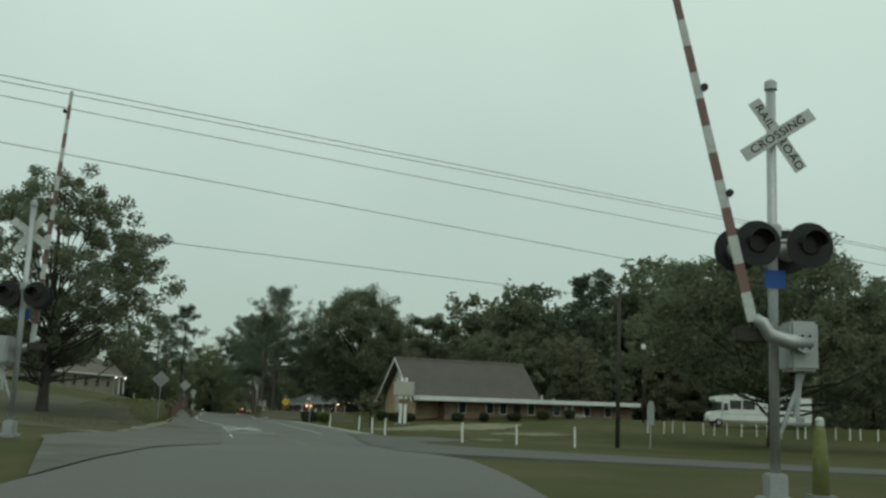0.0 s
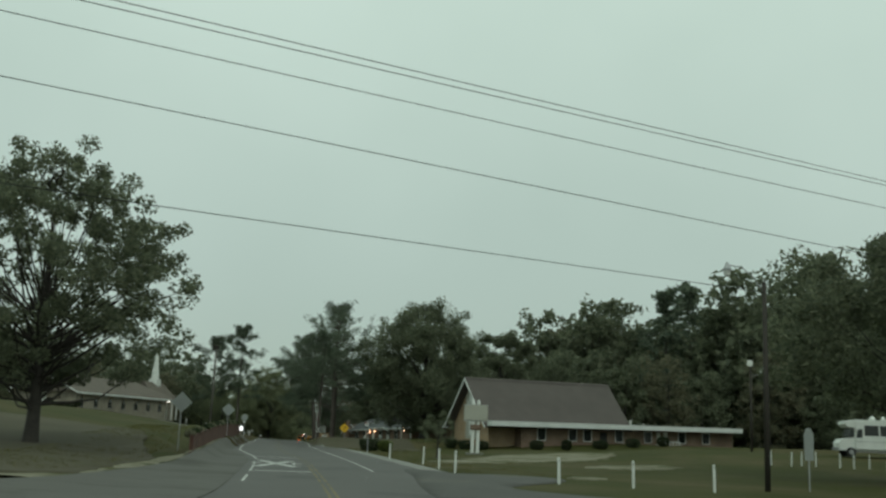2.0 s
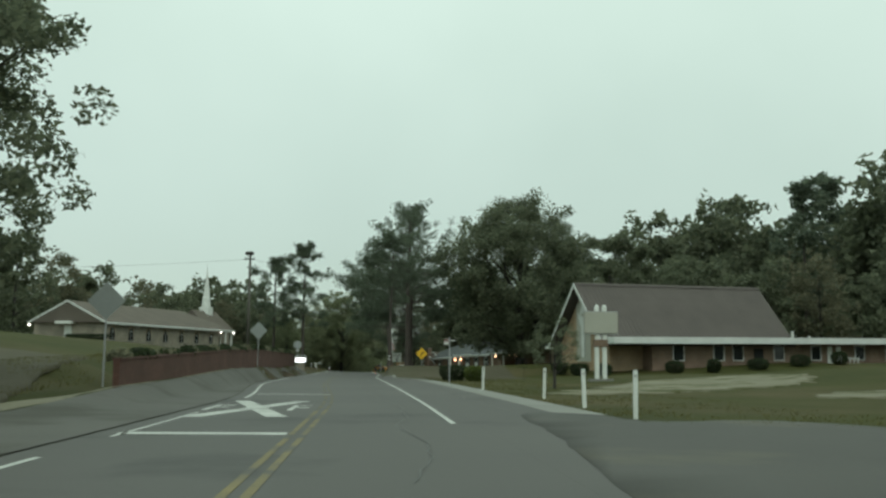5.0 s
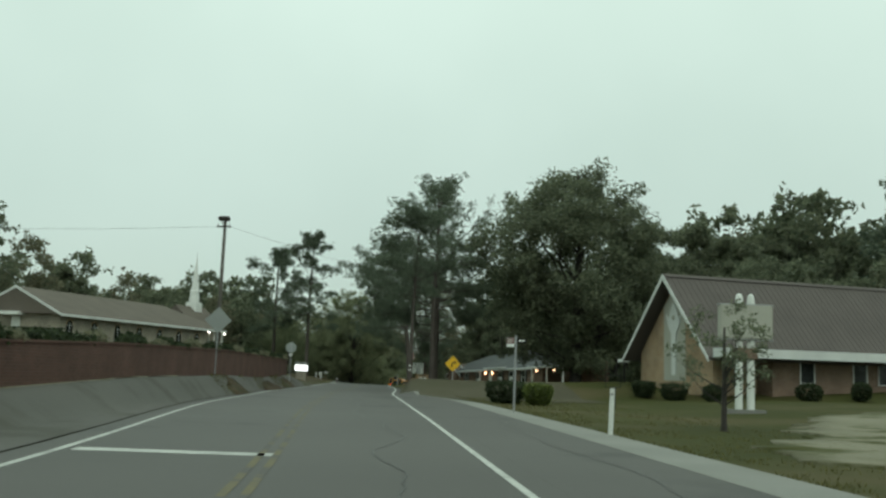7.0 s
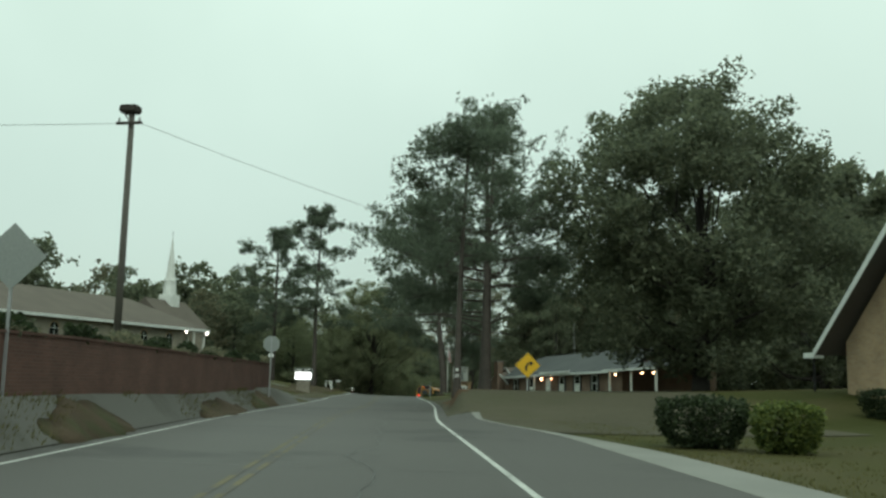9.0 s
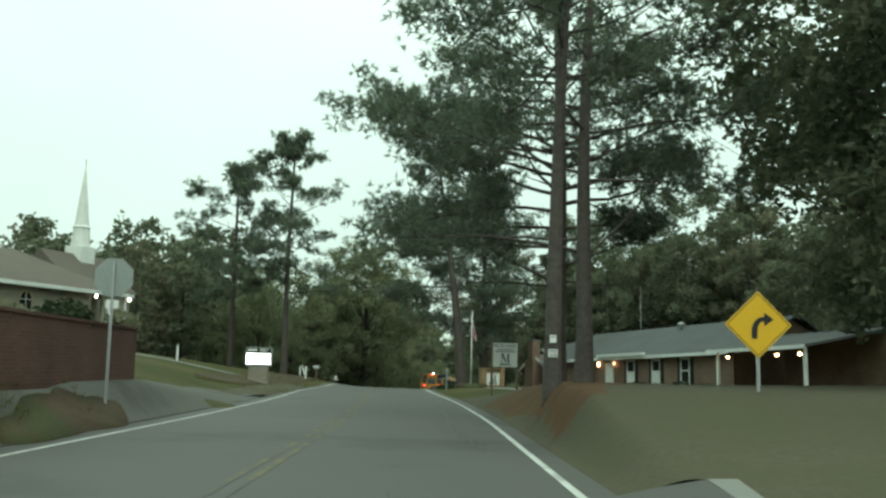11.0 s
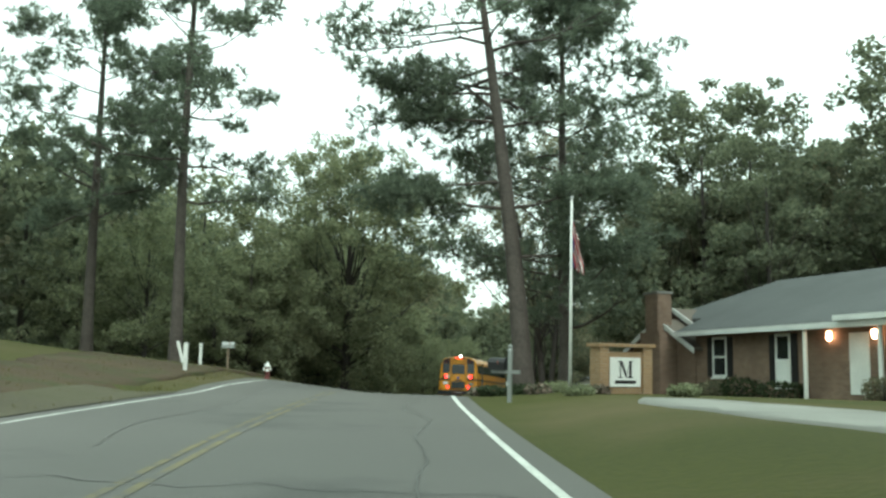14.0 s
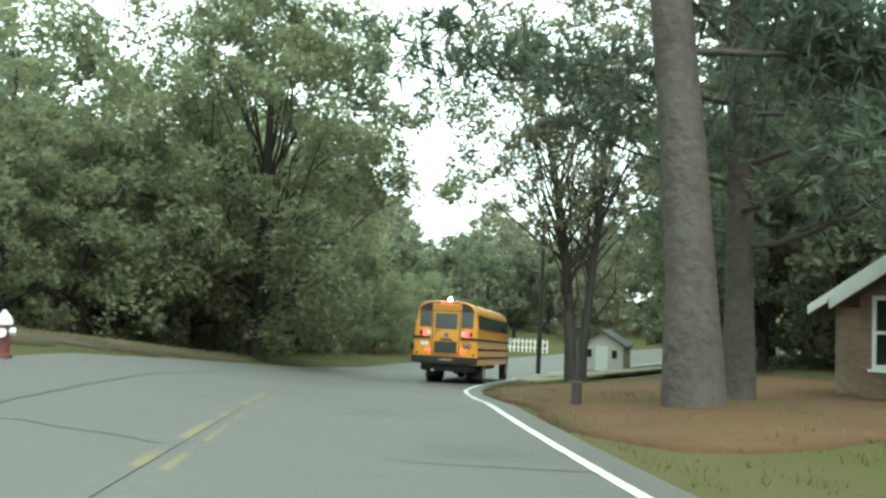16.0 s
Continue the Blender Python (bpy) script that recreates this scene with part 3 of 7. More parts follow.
def tree(name, x, y, H, R, r0, seed, leaves, kind="broad", bare=0.3, leaf="leaf", bark="bark_dark", lw=0.16, ll=0.26, label="", lean=(0, 0), group="", limbs=None, clumps=None, one_side=None, three=True, twigs=0, plump=1.0, boughs=(), tufts=True, spread=1.0):
    """A tapered trunk with limbs, and a crown of leaf clumps round the limbs' ends."""
    rng = np.random.default_rng(seed)
    t = thing(name, x, y, land(x, y) - 0.1, 0, label, "tree", group)
    bm = bmesh.new()
    top = H * (0.96 if kind == "pine" else 0.82)
    steps = 10
    trunk, wob = [], rng.normal(size=2) * 0.15
    for i in range(steps + 1):
        f = i / steps
        trunk.append((lean[0] * f ** 1.4 + wob[0] * math.sin(f * 5) * f, lean[1] * f + wob[1] * math.sin(f * 4 + 1) * f, top * f))
    # the foot flares and goes on down into sloping ground
    tube(bm, [(0, 0, -0.7), (0, 0, 0.12)] + trunk[1:], [r0 * 1.45, r0 * 1.22 + 0.02] + [r0 * (1 - 0.85 * (i / steps) ** 1.1) + 0.02 for i in range(1, steps + 1)], 12)
    ta = np.array(trunk)

    def on_trunk(f):
        return np.array([np.interp(f, np.linspace(0, 1, steps + 1), ta[:, k]) for k in range(3)])

    cent, size = [], []
    if kind == "pine":
        count = limbs or 34
        for i in range(count):
            g = (i + rng.uniform(0, 0.9)) / count
            f = bare + (0.99 - bare) * g
            az = i * 2.4 + rng.uniform(-0.6, 0.6)
            if one_side is not None and rng.uniform() < one_side[1]:
                az = one_side[0] + rng.uniform(-0.8, 0.8)
            length = R * (0.35 + 0.75 * math.sin(math.pi * min(1, 0.22 + 0.8 * g))) * rng.uniform(0.55, 1.12)
            if one_side is not None and abs(az - one_side[0]) < 0.8 and g < 0.75:
                length *= one_side[2]
            up = rng.uniform(-0.15, 0.3) + 0.55 * g * g
            pts = limb_path(rng, on_trunk(f), az, up, length, 5, 0.5, 0.3)
            rl = max(0.025, r0 * 0.28 * (1 - 0.75 * g) * min(1, length / R + 0.25))
            tube(bm, pts, [rl, rl * 0.8, rl * 0.62, rl * 0.45, rl * 0.3, rl * 0.12], 6, caps=False)
            for k in (1, 2, 3, 4, 4, 5) if length < R * 1.15 else (1, 2, 2, 3, 3, 4, 4, 4, 5, 5, 5):
                b = limb_path(rng, pts[k], az + rng.uniform(-1.2, 1.2), up + rng.uniform(-0.1, 0.5), min(length, R * 1.1) * rng.uniform(0.15, 0.38), 3, 0.4, 0.2)
                tube(bm, b, [rl * 0.4, rl * 0.3, rl * 0.18, rl * 0.05], 5, caps=False)
                cent.append(b[3])
                size.append(rng.uniform(0.55, 1.15) * (0.35 + 0.085 * R))
            cent.append(pts[5])
            size.append(rng.uniform(0.7, 1.1) * (0.35 + 0.085 * R))
        # long boughs of their own: height, compass, rise, length, how bare their inner part is, lift
        for z, az, up, length, open_to, *lift in boughs:
            pts = limb_path(rng, on_trunk(z / top), az, up, length, 9, 0.3, lift[0] if lift else 0.12)
            rl = r0 * 0.22 * min(1.0, 0.4 + length / 14)
            tube(bm, pts, [rl * (1 - 0.93 * (i / 9) ** 0.85) + 0.012 for i in range(10)], 8, caps=False)
            for k in range(2, 10):
                for side in (-1, 1):
                    b = limb_path(rng, pts[k], az + side * rng.uniform(0.3, 1.2), up + rng.uniform(-0.35, 0.45), length * rng.uniform(0.12, 0.26), 4, 0.7, 0.15)
                    if k / 9 >= open_to:
                        tube(bm, b, [rl * 0.3, rl * 0.22, rl * 0.16, rl * 0.1, 0.006], 5, caps=False)
                        cent += [b[2], b[3], b[4]]
                        size += [rng.uniform(0.4, 0.85), rng.uniform(0.45, 0.85), rng.uniform(0.5, 1.05)]
                    elif rng.uniform() < (0.45 if open_to < 1 else 0.9):
                        tube(bm, b, [rl * 0.16, rl * 0.12, rl * 0.09, rl * 0.06, 0.005], 5, caps=False)
            if open_to < 1:
                cent.append(pts[9])
                size.append(0.7)
        for k in range(9):
            b = limb_path(rng, on_trunk(0.9 + 0.1 * k / 9), k * 2.4, 0.5, R * rng.uniform(0.18, 0.36), 3, 0.3, 0.3)
            tube(bm, b, [0.03, 0.025, 0.018, 0.006], 5, caps=False)
            cent += [b[2], b[3]]
            size += [0.3 + 0.07 * R] * 2
        for _ in range(3):
            cent.append(on_trunk(1.0) + rng.normal(size=3) * [0.5, 0.5, 0.3])
            size.append(0.3 + 0.07 * R)
        flat = 0.7
    else:
        n = clumps or 160
        z0, z1 = H * bare, H
        mid, half = (z0 + z1) / 2, (z1 - z0) / 2
        boughs = max(12, n // 9)
        for i in range(boughs):
            cz = 1 - 2 * (i + 0.5) / boughs
            az = i * 2.39996 + rng.uniform(-0.4, 0.4)
            rr = math.sqrt(max(0, 1 - cz * cz))
            lump = 1 + 0.42 * noise.noise((1.7 * rr * math.cos(az) + seed, 1.7 * rr * math.sin(az), 1.7 * cz))
            deep = rng.choice((0.9, 0.82, 0.68, 0.45), p=(0.45, 0.27, 0.18, 0.1)) * lump
            belly = 1.0 + (0.2 if cz < 0 else 0.0)
            b = np.array([R * rr * belly * math.cos(az) * deep, R * rr * belly * math.sin(az) * deep, mid + half * cz * min(1.0, deep + 0.12)])
            for k in range(9):
                o = rng.normal(size=3) * [0.13 * R * spread, 0.13 * R * spread, 0.075 * R * spread]
                cent.append(b + o)
                size.append(R * rng.uniform(0.075, 0.135) + 0.08)
        n = len(cent)
        pick = rng.permutation(n)[: limbs or 26]
        for i in pick:
            c = cent[i]
            f = np.clip((c[2] / H) * 0.62 + rng.uniform(-0.06, 0.04), 0.12, 0.97)
            a = on_trunk(f)
            midp = (a + c) / 2 + np.array([0, 0, -0.08 * R]) + rng.normal(size=3) * 0.06 * R
            q = (a * 0.55 + midp * 0.45) + rng.normal(size=3) * 0.02 * R
            rl = max(0.03, r0 * 0.34 * (1 - 0.6 * f))
            tube(bm, [a, q, midp, (midp + c) / 2 + rng.normal(size=3) * 0.04 * R, c], [rl, rl * 0.75, rl * 0.5, rl * 0.3, rl * 0.08], 6, caps=False)
        for k in range(twigs):
            a = on_trunk(1.0) + np.array([rng.uniform(-0.35, 0.1) * R, rng.uniform(-0.2, 0.2) * R, H * 0.1])
            b = limb_path(rng, a, rng.uniform(0, 6.3), rng.uniform(0.9, 1.4), H * rng.uniform(0.07, 0.12), 4, 0.5)
            tube(bm, b, [0.05, 0.04, 0.03, 0.02, 0.008], 5, caps=False)
            for e in (2, 3):
                c = limb_path(rng, b[e], rng.uniform(0, 6.3), 0.8, H * 0.04, 2, 0.5)
                tube(bm, c, [0.02, 0.014, 0.006], 4, caps=False)
        flat = 0.85
    part("trunk", bm, M[bark], t, smooth=True)
    size = [v * plump for v in size]
    if kind == "pine" and tufts:
        me = tuft_mesh("crown", cent, size, leaves, lw, ll, rng, flat)
    else:
        me = leaf_mesh("crown", cent, size, max(5, leaves // len(cent)), lw, ll, rng, flat, three)
    me.materials.append(M[leaf])
    crown = new("crown", me)
    crown.parent = t
    return t


def at(x, y, s=1.0, h=1.0, turn=0.0, up=-0.1):
    return pose(x, y, land(x, y) + up, 0, 0, turn) @ Matrix.Diagonal((s, s, s * h, 1))


# the oak beside the crossing
tree("oak_tree", -27.3, 65, 15.7, 6.8, 0.36, 11, 46000, bare=0.2, leaf="leaf", label="broad dark oak with thinning leaves on the grassy bank", lw=0.15, ll=0.24, limbs=90, clumps=420, twigs=18, plump=0.85, spread=1.25)
# tall pines beside the road, the one with the small notices nearest
tree("pine_tree", -27.2, 145.7, 14.2, 4.0, 0.17, 29, 26000, "pine", 0.52, "needle", "bark", label="tall pine with slim grey trunk in a straw bed", lw=0.05, ll=0.3, lean=(0.4, -0.5), plump=1.2, limbs=18)
tree("pine_tree", -26.9, 154.1, 17.5, 4.8, 0.25, 22, 30000, "pine", 0.42, "needle", "bark", label="tall pine with dark bark in a straw bed", lw=0.05, ll=0.27, plump=0.9, limbs=24,
     boughs=((4.1, 3.22, 0.22, 6.8, 0.45, -0.6), (4.5, 2.75, 0.05, 5.6, 0.4, -0.35), (3.9, 0.3, 0.8, 4.2, 0.55), (6.6, 3.3, 0.12, 5.6, 0.35), (8.2, 2.7, 0.2, 6.0, 0.3), (9.6, 3.7, 0.15, 6.0, 0.3), (7.4, 2.9, 0.1, 6.4, 0.3), (6.4, 0.1, 0.1, 5.0, 0.4), (7.9, -0.2, 0.15, 5.0, 0.35), (9.8, 0.3, 0.15, 5.0, 0.35)))
tree("pine_tree", -28.5, 163.6, 20.2, 5.6, 0.37, 27, 116000, "pine", 0.38, "needle", "bark", label="tall spreading pine with long low limbs", lw=0.05, ll=0.28, limbs=40, plump=1.0,
     boughs=((4.05, 3.14, 0.62, 4.8, 1.1, 0.1), (4.0, 3.05, 0.16, 3.8, 1.1, -0.25), (4.3, 0.0, -0.25, 2.6, 1.1), (4.8, 0.1, 0.45, 3.6, 0.7), (4.9, 3.3, -0.15, 1.7, 1.1, -0.4), (5.6, 3.5, 0.1, 5.4, 0.3), (6.4, 3.0, 0.1, 6.2, 0.3), (7.1, 3.7, 0.0, 6.8, 0.26), (7.8, 3.3, 0.05, 7.2, 0.26), (8.6, 3.8, 0.05, 7.8, 0.24), (9.5, 3.45, 0.05, 8.2, 0.24), (10.5, 3.1, 0.1, 7.8, 0.22), (6.4, 0.4, 0.1, 4.4, 0.35), (8.0, -0.3, 0.15, 5.0, 0.3), (9.4, 0.3, 0.1, 5.6, 0.3), (11.2, -0.4, 0.15, 5.4, 0.26), (12.6, 0.5, 0.2, 4.8, 0.26), (12.8, 2.8, 0.1, 5.6, 0.26)))
# the big hardwood beside the chapel
tree("hardwood_tree", -14.1, 156.5, 18.9, 7.4, 0.45, 31, 76000, bare=0.1, leaf="leaf", label="huge dense hardwood with bare twigs at its top", lw=0.2, ll=0.3, limbs=60, clumps=860, twigs=16, plump=1.25)
tree("hardwood_tree", -3.5, 177, 18.5, 7.0, 0.4, 32, 30000, bare=0.05, leaf="leaf", label="dense dark hardwood behind the chapel", lw=0.28, ll=0.4, limbs=40, clumps=300, plump=1.1)
tree("hardwood_tree", 25.9, 76.4, 16.0, 9.2, 0.42, 33, 46000, bare=0.28, leaf="leaf", label="broad dark hardwood standing before the motor home", lw=0.22, ll=0.34, limbs=50, clumps=420, twigs=12, plump=1.1)
# pines across the road behind the lit sign
tree("pine_tree", -54.9, 205, 21.4, 4.5, 0.27, 41, 27000, "pine", 0.36, "needle", "bark", label="tall open pine with grey trunk behind the roadside", lw=0.07, ll=0.42, plump=0.95, limbs=27)
tree("pine_tree", -61.1, 208, 19.3, 4.6, 0.27, 42, 27000, "pine", 0.36, "needle", "bark", label="tall open pine with layered limbs", lw=0.07, ll=0.42, plump=0.95, limbs=27)
# pines beside the flagpole
tree("pine_tree", -39.3, 204.2, 20.3, 5.0, 0.40, 51, 34000, "pine", 0.56, "needle", "bark", label="large pine with reddish grey trunk by the flower bed", lw=0.07, ll=0.42, one_side=(math.pi, 0.4, 1.12), plump=1.0, limbs=22, lean=(-2.6, 0),
     boughs=((8.7, 3.15, -0.05, 5.4, 0.4), (11.2, 3.2, 0.1, 3.8, 0.4), (12.4, 3.1, 0.1, 4.8, 0.4), (7.6, 3.4, -0.08, 4.6, 0.35), (5.6, 0.1, 0.1, 4.0, 0.4), (7.6, -0.3, 0.0, 5.0, 0.4)))
tree("pine_tree", -38.0, 208.6, 19.2, 5.2, 0.28, 52, 48000, "pine", 0.16, "needle", "bark", label="large dark pine behind the flagpole", lw=0.07, ll=0.38, plump=1.15, lean=(-0.5, 0), limbs=48)
# the leafy hardwood leaning over the bend
tree("hardwood_tree", -53.9, 227, 16.5, 5.5, 0.3, 53, 60000, bare=0.08, leaf="leaf_green", label="leafy green hardwood beside the bend", lw=0.14, ll=0.22, limbs=60, clumps=520, plump=1.15, spread=1.45)

# woods: a few grown forms, set out again and again
woods = "woods round the road"
wood_src = [
    tree("woodland_tree", -76, 236, 20, 5.6, 0.3, 61, 5200, bare=0.0, leaf="leaf", label="dark dense woodland hardwood tree", lw=0.54, ll=0.68, group=woods, limbs=9, clumps=380, plump=1.35, spread=1.3),
    tree("woodland_tree", 24, 238, 27, 7.0, 0.32, 62, 5200, bare=0.02, leaf="leaf_autumn", label="woodland hardwood with turning leaves", lw=0.6, ll=0.76, group=woods, limbs=9, clumps=380, plump=1.35, spread=1.3),
    tree("woodland_tree", 44, 246, 30, 5.5, 0.3, 63, 5000, "pine", 0.12, "needle", "bark", label="tall dark woodland pine tree", lw=0.4, ll=0.75, group=woods, limbs=26, plump=1.6, tufts=False),
    tree("woodland_tree", -62, 222, 12.5, 4.6, 0.22, 64, 12000, bare=0.02, leaf="leaf_green", label="leafy roadside hardwood with low limbs", lw=0.18, ll=0.27, group=woods, limbs=26, clumps=300, plump=1.3, spread=1.4),
    tree("woodland_tree", -20, 222, 20, 5.2, 0.3, 65, 12000, bare=0.04, leaf="leaf", label="dark leafy hardwood behind the brick building", lw=0.25, ll=0.36, group=woods, limbs=24, clumps=260, plump=1.3, spread=1.3),
    tree("woodland_tree", -14, 226, 20, 5.0, 0.28, 66, 11000, bare=0.06, leaf="leaf_autumn", label="tall hardwood with browning leaves behind the brick building", lw=0.26, ll=0.37, group=woods, limbs=24, clumps=260, plump=1.25, spread=1.3),
]


def wood(x0, x1, y0, y1, n, hs, kinds, seed, gap=3.0, clearing=True):
    rng = np.random.default_rng(seed)
    put = []
    for _ in range(n * 20):
        if len(put) >= n:
            break
        x, y = rng.uniform(x0, x1), rng.uniform(y0, y1)
        if any((x - a) ** 2 + (y - b) ** 2 < gap * gap for a, b in put) or -9 < x - lane(y) < 7 or (clearing and y > 232 and abs(x + 41 + 0.152 * (y - 188)) < 1.8 + 0.03 * (y - 188)):
            continue
        put.append((x, y))
        k = kinds[int(rng.integers(len(kinds)))]
        h0 = (20, 27, 30, 12.5, 20, 20)[k]
        h = rng.uniform(*hs)
        s = h / h0
        copy_thing(wood_src[k], at(x, y, s * rng.uniform(0.9, 1.15), 1.0, rng.uniform(0, 360)))


wood(0, 112, 206, 262, 42, (26, 33), (0, 0, 1, 0, 2), 1, 5.5)
wood(60, 114, 206, 245, 7, (32, 35), (0, 1, 0), 17, 6)
wood(36, 70, 205, 226, 7, (32, 35), (0, 1, 0), 18, 5.5)
wood(8, 95, 180, 203, 14, (13, 19), (0, 0, 1), 2, 6)
wood(-31, 2, 214, 238, 17, (13, 16.5), (4, 4, 5), 3, 5)
wood(-30, 2, 240, 255, 8, (17, 20), (5, 0), 13, 5)
wood(-12, 10, 190, 208, 6, (13, 17), (4, 0), 9, 5)
wood(-5, 13, 184, 206, 8, (12, 15), (4, 4, 0), 19, 3.8)
wood(-66, -57.5, 210, 236, 13, (5.6, 8.2), (3,), 4, 3.2)
wood(-35, -25, 226, 256, 10, (12, 17), (4, 4, 5), 16, 3.6)
wood(-64, -56.5, 233, 252, 8, (9, 12), (3,), 14, 3.2)
wood(-84, -66, 206, 262, 18, (11, 14.5), (0, 0, 1), 11, 4.5)
wood(-72, -53, 252, 330, 18, (12, 16), (0, 0, 1), 5, 4.2)
wood(-52, -36, 282, 332, 12, (9, 13), (0, 1), 15, 4.2)
wood(-33, -8, 256, 330, 14, (13, 19), (1, 0, 0), 6, 5)
wood(-150, -84, 222, 285, 30, (17, 21), (0, 0, 1), 7, 5)
wood(50, 110, 120, 175, 12, (13, 18), (0, 1), 8, 6)
wood(36, 60, 104, 124, 5, (11, 15), (0, 0), 10, 5)
wood(-150, -90, 150, 215, 14, (13, 17), (0, 0, 1), 12, 6)
wood(-92, -60, 372, 408, 8, (9, 13), (0, 0, 1), 20, 4.5)
wood(-57, -50.8, 240, 262, 8, (4.4, 5.8), (3,), 21, 2.4, False)
wood(-62, -49, 268, 300, 14, (7, 9.5), (3, 0, 0), 22, 2.8, False)


# ---- chapel with the steep roof ----
def chapel():
    t = thing("chapel", -7.2, 136.6, 0.75, 30, "tan brick chapel with steep roof and flat white-edged wing", "church")
    t.matrix_basis = pose(-7.2, 136.6, 0.75, 0, -0.8, 30)
    L, hw, eave, apex = 21.5, 5.4, 2.3, 8.1
    part("gable_wall", slabs(([(1.0, -hw + 0.9, 0), (1.0, hw - 0.9, 0), (1.0, hw - 0.9, eave + 0.6), (1.0, 0, apex - 0.25), (1.0, -hw + 0.9, eave + 0.6)], (0.3, 0, 0))), M["brick_tan"], t)
    part("back_wall", slabs(([(L - 0.6, -hw + 0.9, 0), (L - 0.6, hw - 0.9, 0), (L - 0.6, hw - 0.9, eave + 0.6), (L - 0.6, 0, apex - 0.25), (L - 0.6, -hw + 0.9, eave + 0.6)], (0.3, 0, 0))), M["brick_tan"], t)
    part("side_wall", boxes((1.3, hw - 1.2, 0, L - 0.6, hw - 0.9, eave + 0.5)), M["brick_tan"], t)
    part("roof", slabs(([(0, 0, apex), (0, -hw, eave), (0, -hw, eave + 0.22), (0, 0, apex + 0.25), (0, hw, eave + 0.22), (0, hw, eave)], (L, 0, 0))), M["shingle"], t)
    for s, nm in ((-1, "barge_board"), (1, "barge_board")):
        part(nm, slabs(([(-0.06, 0, apex + 0.28), (-0.06, s * (hw + 0.05), eave + 0.2), (-0.06, s * (hw + 0.05), eave - 0.1), (-0.06, 0, apex - 0.1)], (0.055, 0, 0))), M["trim"], t)
    part("barge_foot", boxes((-0.06, hw, eave - 0.12, 0.5, hw + 0.7, eave + 0.12)), M["trim"], t)
    part("ridge_cap", slabs(([(0, -0.25, apex + 0.12), (0, 0, apex + 0.34), (0, 0.25, apex + 0.12)], (L, 0, 0))), M["shingle"], t)
    part("centre_panel", slabs(([(0.94, -1.35, 0.9), (0.94, 1.35, 0.9), (0.94, 1.35, 6.2), (0.94, 0, 7.4), (0.94, -1.35, 6.2)], (0.055, 0, 0))), M["stucco"], t, "pale stucco panel")
    outline = [(0.24, 1.3), (0.3, 4.2), (0.75, 4.9), (0.95, 5.6), (0.62, 5.2), (0.45, 5.75), (0.2, 6.2), (0, 6.4)]
    outline = [(y, z) for y, z in outline] + [(-y, z) for y, z in outline[-2::-1]]
    part("emblem", slabs(([(0.86, y, z) for y, z in outline], (0.075, 0, 0))), M["trim"], t, "white carved emblem on the gable")
    part("emblem_boss", tubes(([(0.855, 0, 5.35), (0.8, 0, 5.35)], [0.2, 0.14]), n=12), M["stucco"], t)
    rib = bpy.data.meshes.new("roof_rib")
    q = slabs(([(0, 0.0, apex + 0.252), (0, -hw + 0.01, eave + 0.222), (0, -hw + 0.01, eave + 0.262), (0, 0.0, apex + 0.292)], (0.07, 0, 0)))
    q.to_mesh(rib)
    q.free()
    rib.materials.append(M["shingle"])
    for n in range(47):
        o = new("roof_rib", rib)
        o.parent = t
        o.matrix_basis = pose(0.1 + n * 0.455, 0, 0)
    # low wing along the front
    W0, W1, yf = 0.4, 38.6, -6.6
    part("wing_wall", boxes((5.2, yf + 1.4, 0, 38.2, yf + 1.7, 2.6)), M["brick_brown"], t)
    part("wing_side_wall", boxes((37.9, yf + 1.7, 0, 38.2, 3.0, 2.6)), M["brick_brown"], t)
    part("porch_back_wall", boxes((1.3, yf + 3.0, 0, 5.2, yf + 3.2, 2.6)), M["brick_tan"], t)
    part("porch_side_wall", boxes((5.2, yf + 1.7, 0, 5.45, yf + 3.0, 2.6)), M["brick_brown"], t)
    part("flat_roof", boxes((W0, yf, 2.62, W1, -hw + 0.3, 2.78)), M["shingle"], t)
    part("rear_flat_roof", boxes((L + 0.01, -hw + 0.3, 2.62, W1, 3.2, 2.78)), M["shingle"], t)
    part("fascia", boxes((W0 - 0.05, yf - 0.06, 2.52, W1 + 0.06, yf - 0.002, 3.12)), M["trim"], t)
    part("fascia_end", boxes((W0 - 0.06, yf, 2.52, W0 - 0.002, -hw - 0.05, 3.12)), M["trim"], t)
    for x in (7.5, 12.0, 14.2, 19.0, 23.5, 29.0, 33.0):
        w = part("window", boxes((x, yf + 1.36, 1.0, x + 1.1, yf + 1.399, 2.3)), M["glass"], t)
        part("window_frame", boxes((x - 0.08, yf + 1.33, 0.92, x + 1.18, yf + 1.358, 1.0), (x - 0.08, yf + 1.33, 2.3, x + 1.18, yf + 1.358, 2.38), (x - 0.08, yf + 1.33, 1.0, x, yf + 1.358, 2.3), (x + 1.1, yf + 1.33, 1.0, x + 1.18, yf + 1.358, 2.3)), M["trim"], w)
    d = part("door", boxes((16.6, yf + 1.36, 0, 17.7, yf + 1.399, 2.1)), M["black"], t)
    for x in (25.5, 26.6):
        part("white_panel", boxes((x, yf + 1.34, 0.1, x + 0.55, yf + 1.398, 2.3)), M["white"], t)
    for i, x in enumerate((26.2, 26.7, 27.2, 27.7, 28.2)):
        part("ramp_baluster", boxes((x, yf + 0.2, 0, x + 0.08, yf + 0.28, 1.1)), M["white"], t)
    part("ramp_rail", boxes((26.1, yf + 0.19, 1.1, 28.4, yf + 0.29, 1.2)), M["white"], t)
    part("roof_vent", tubes(([(21.8, -4.6, 2.7), (21.8, -4.6, 3.8)], 0.14), n=10), M["white"], t)
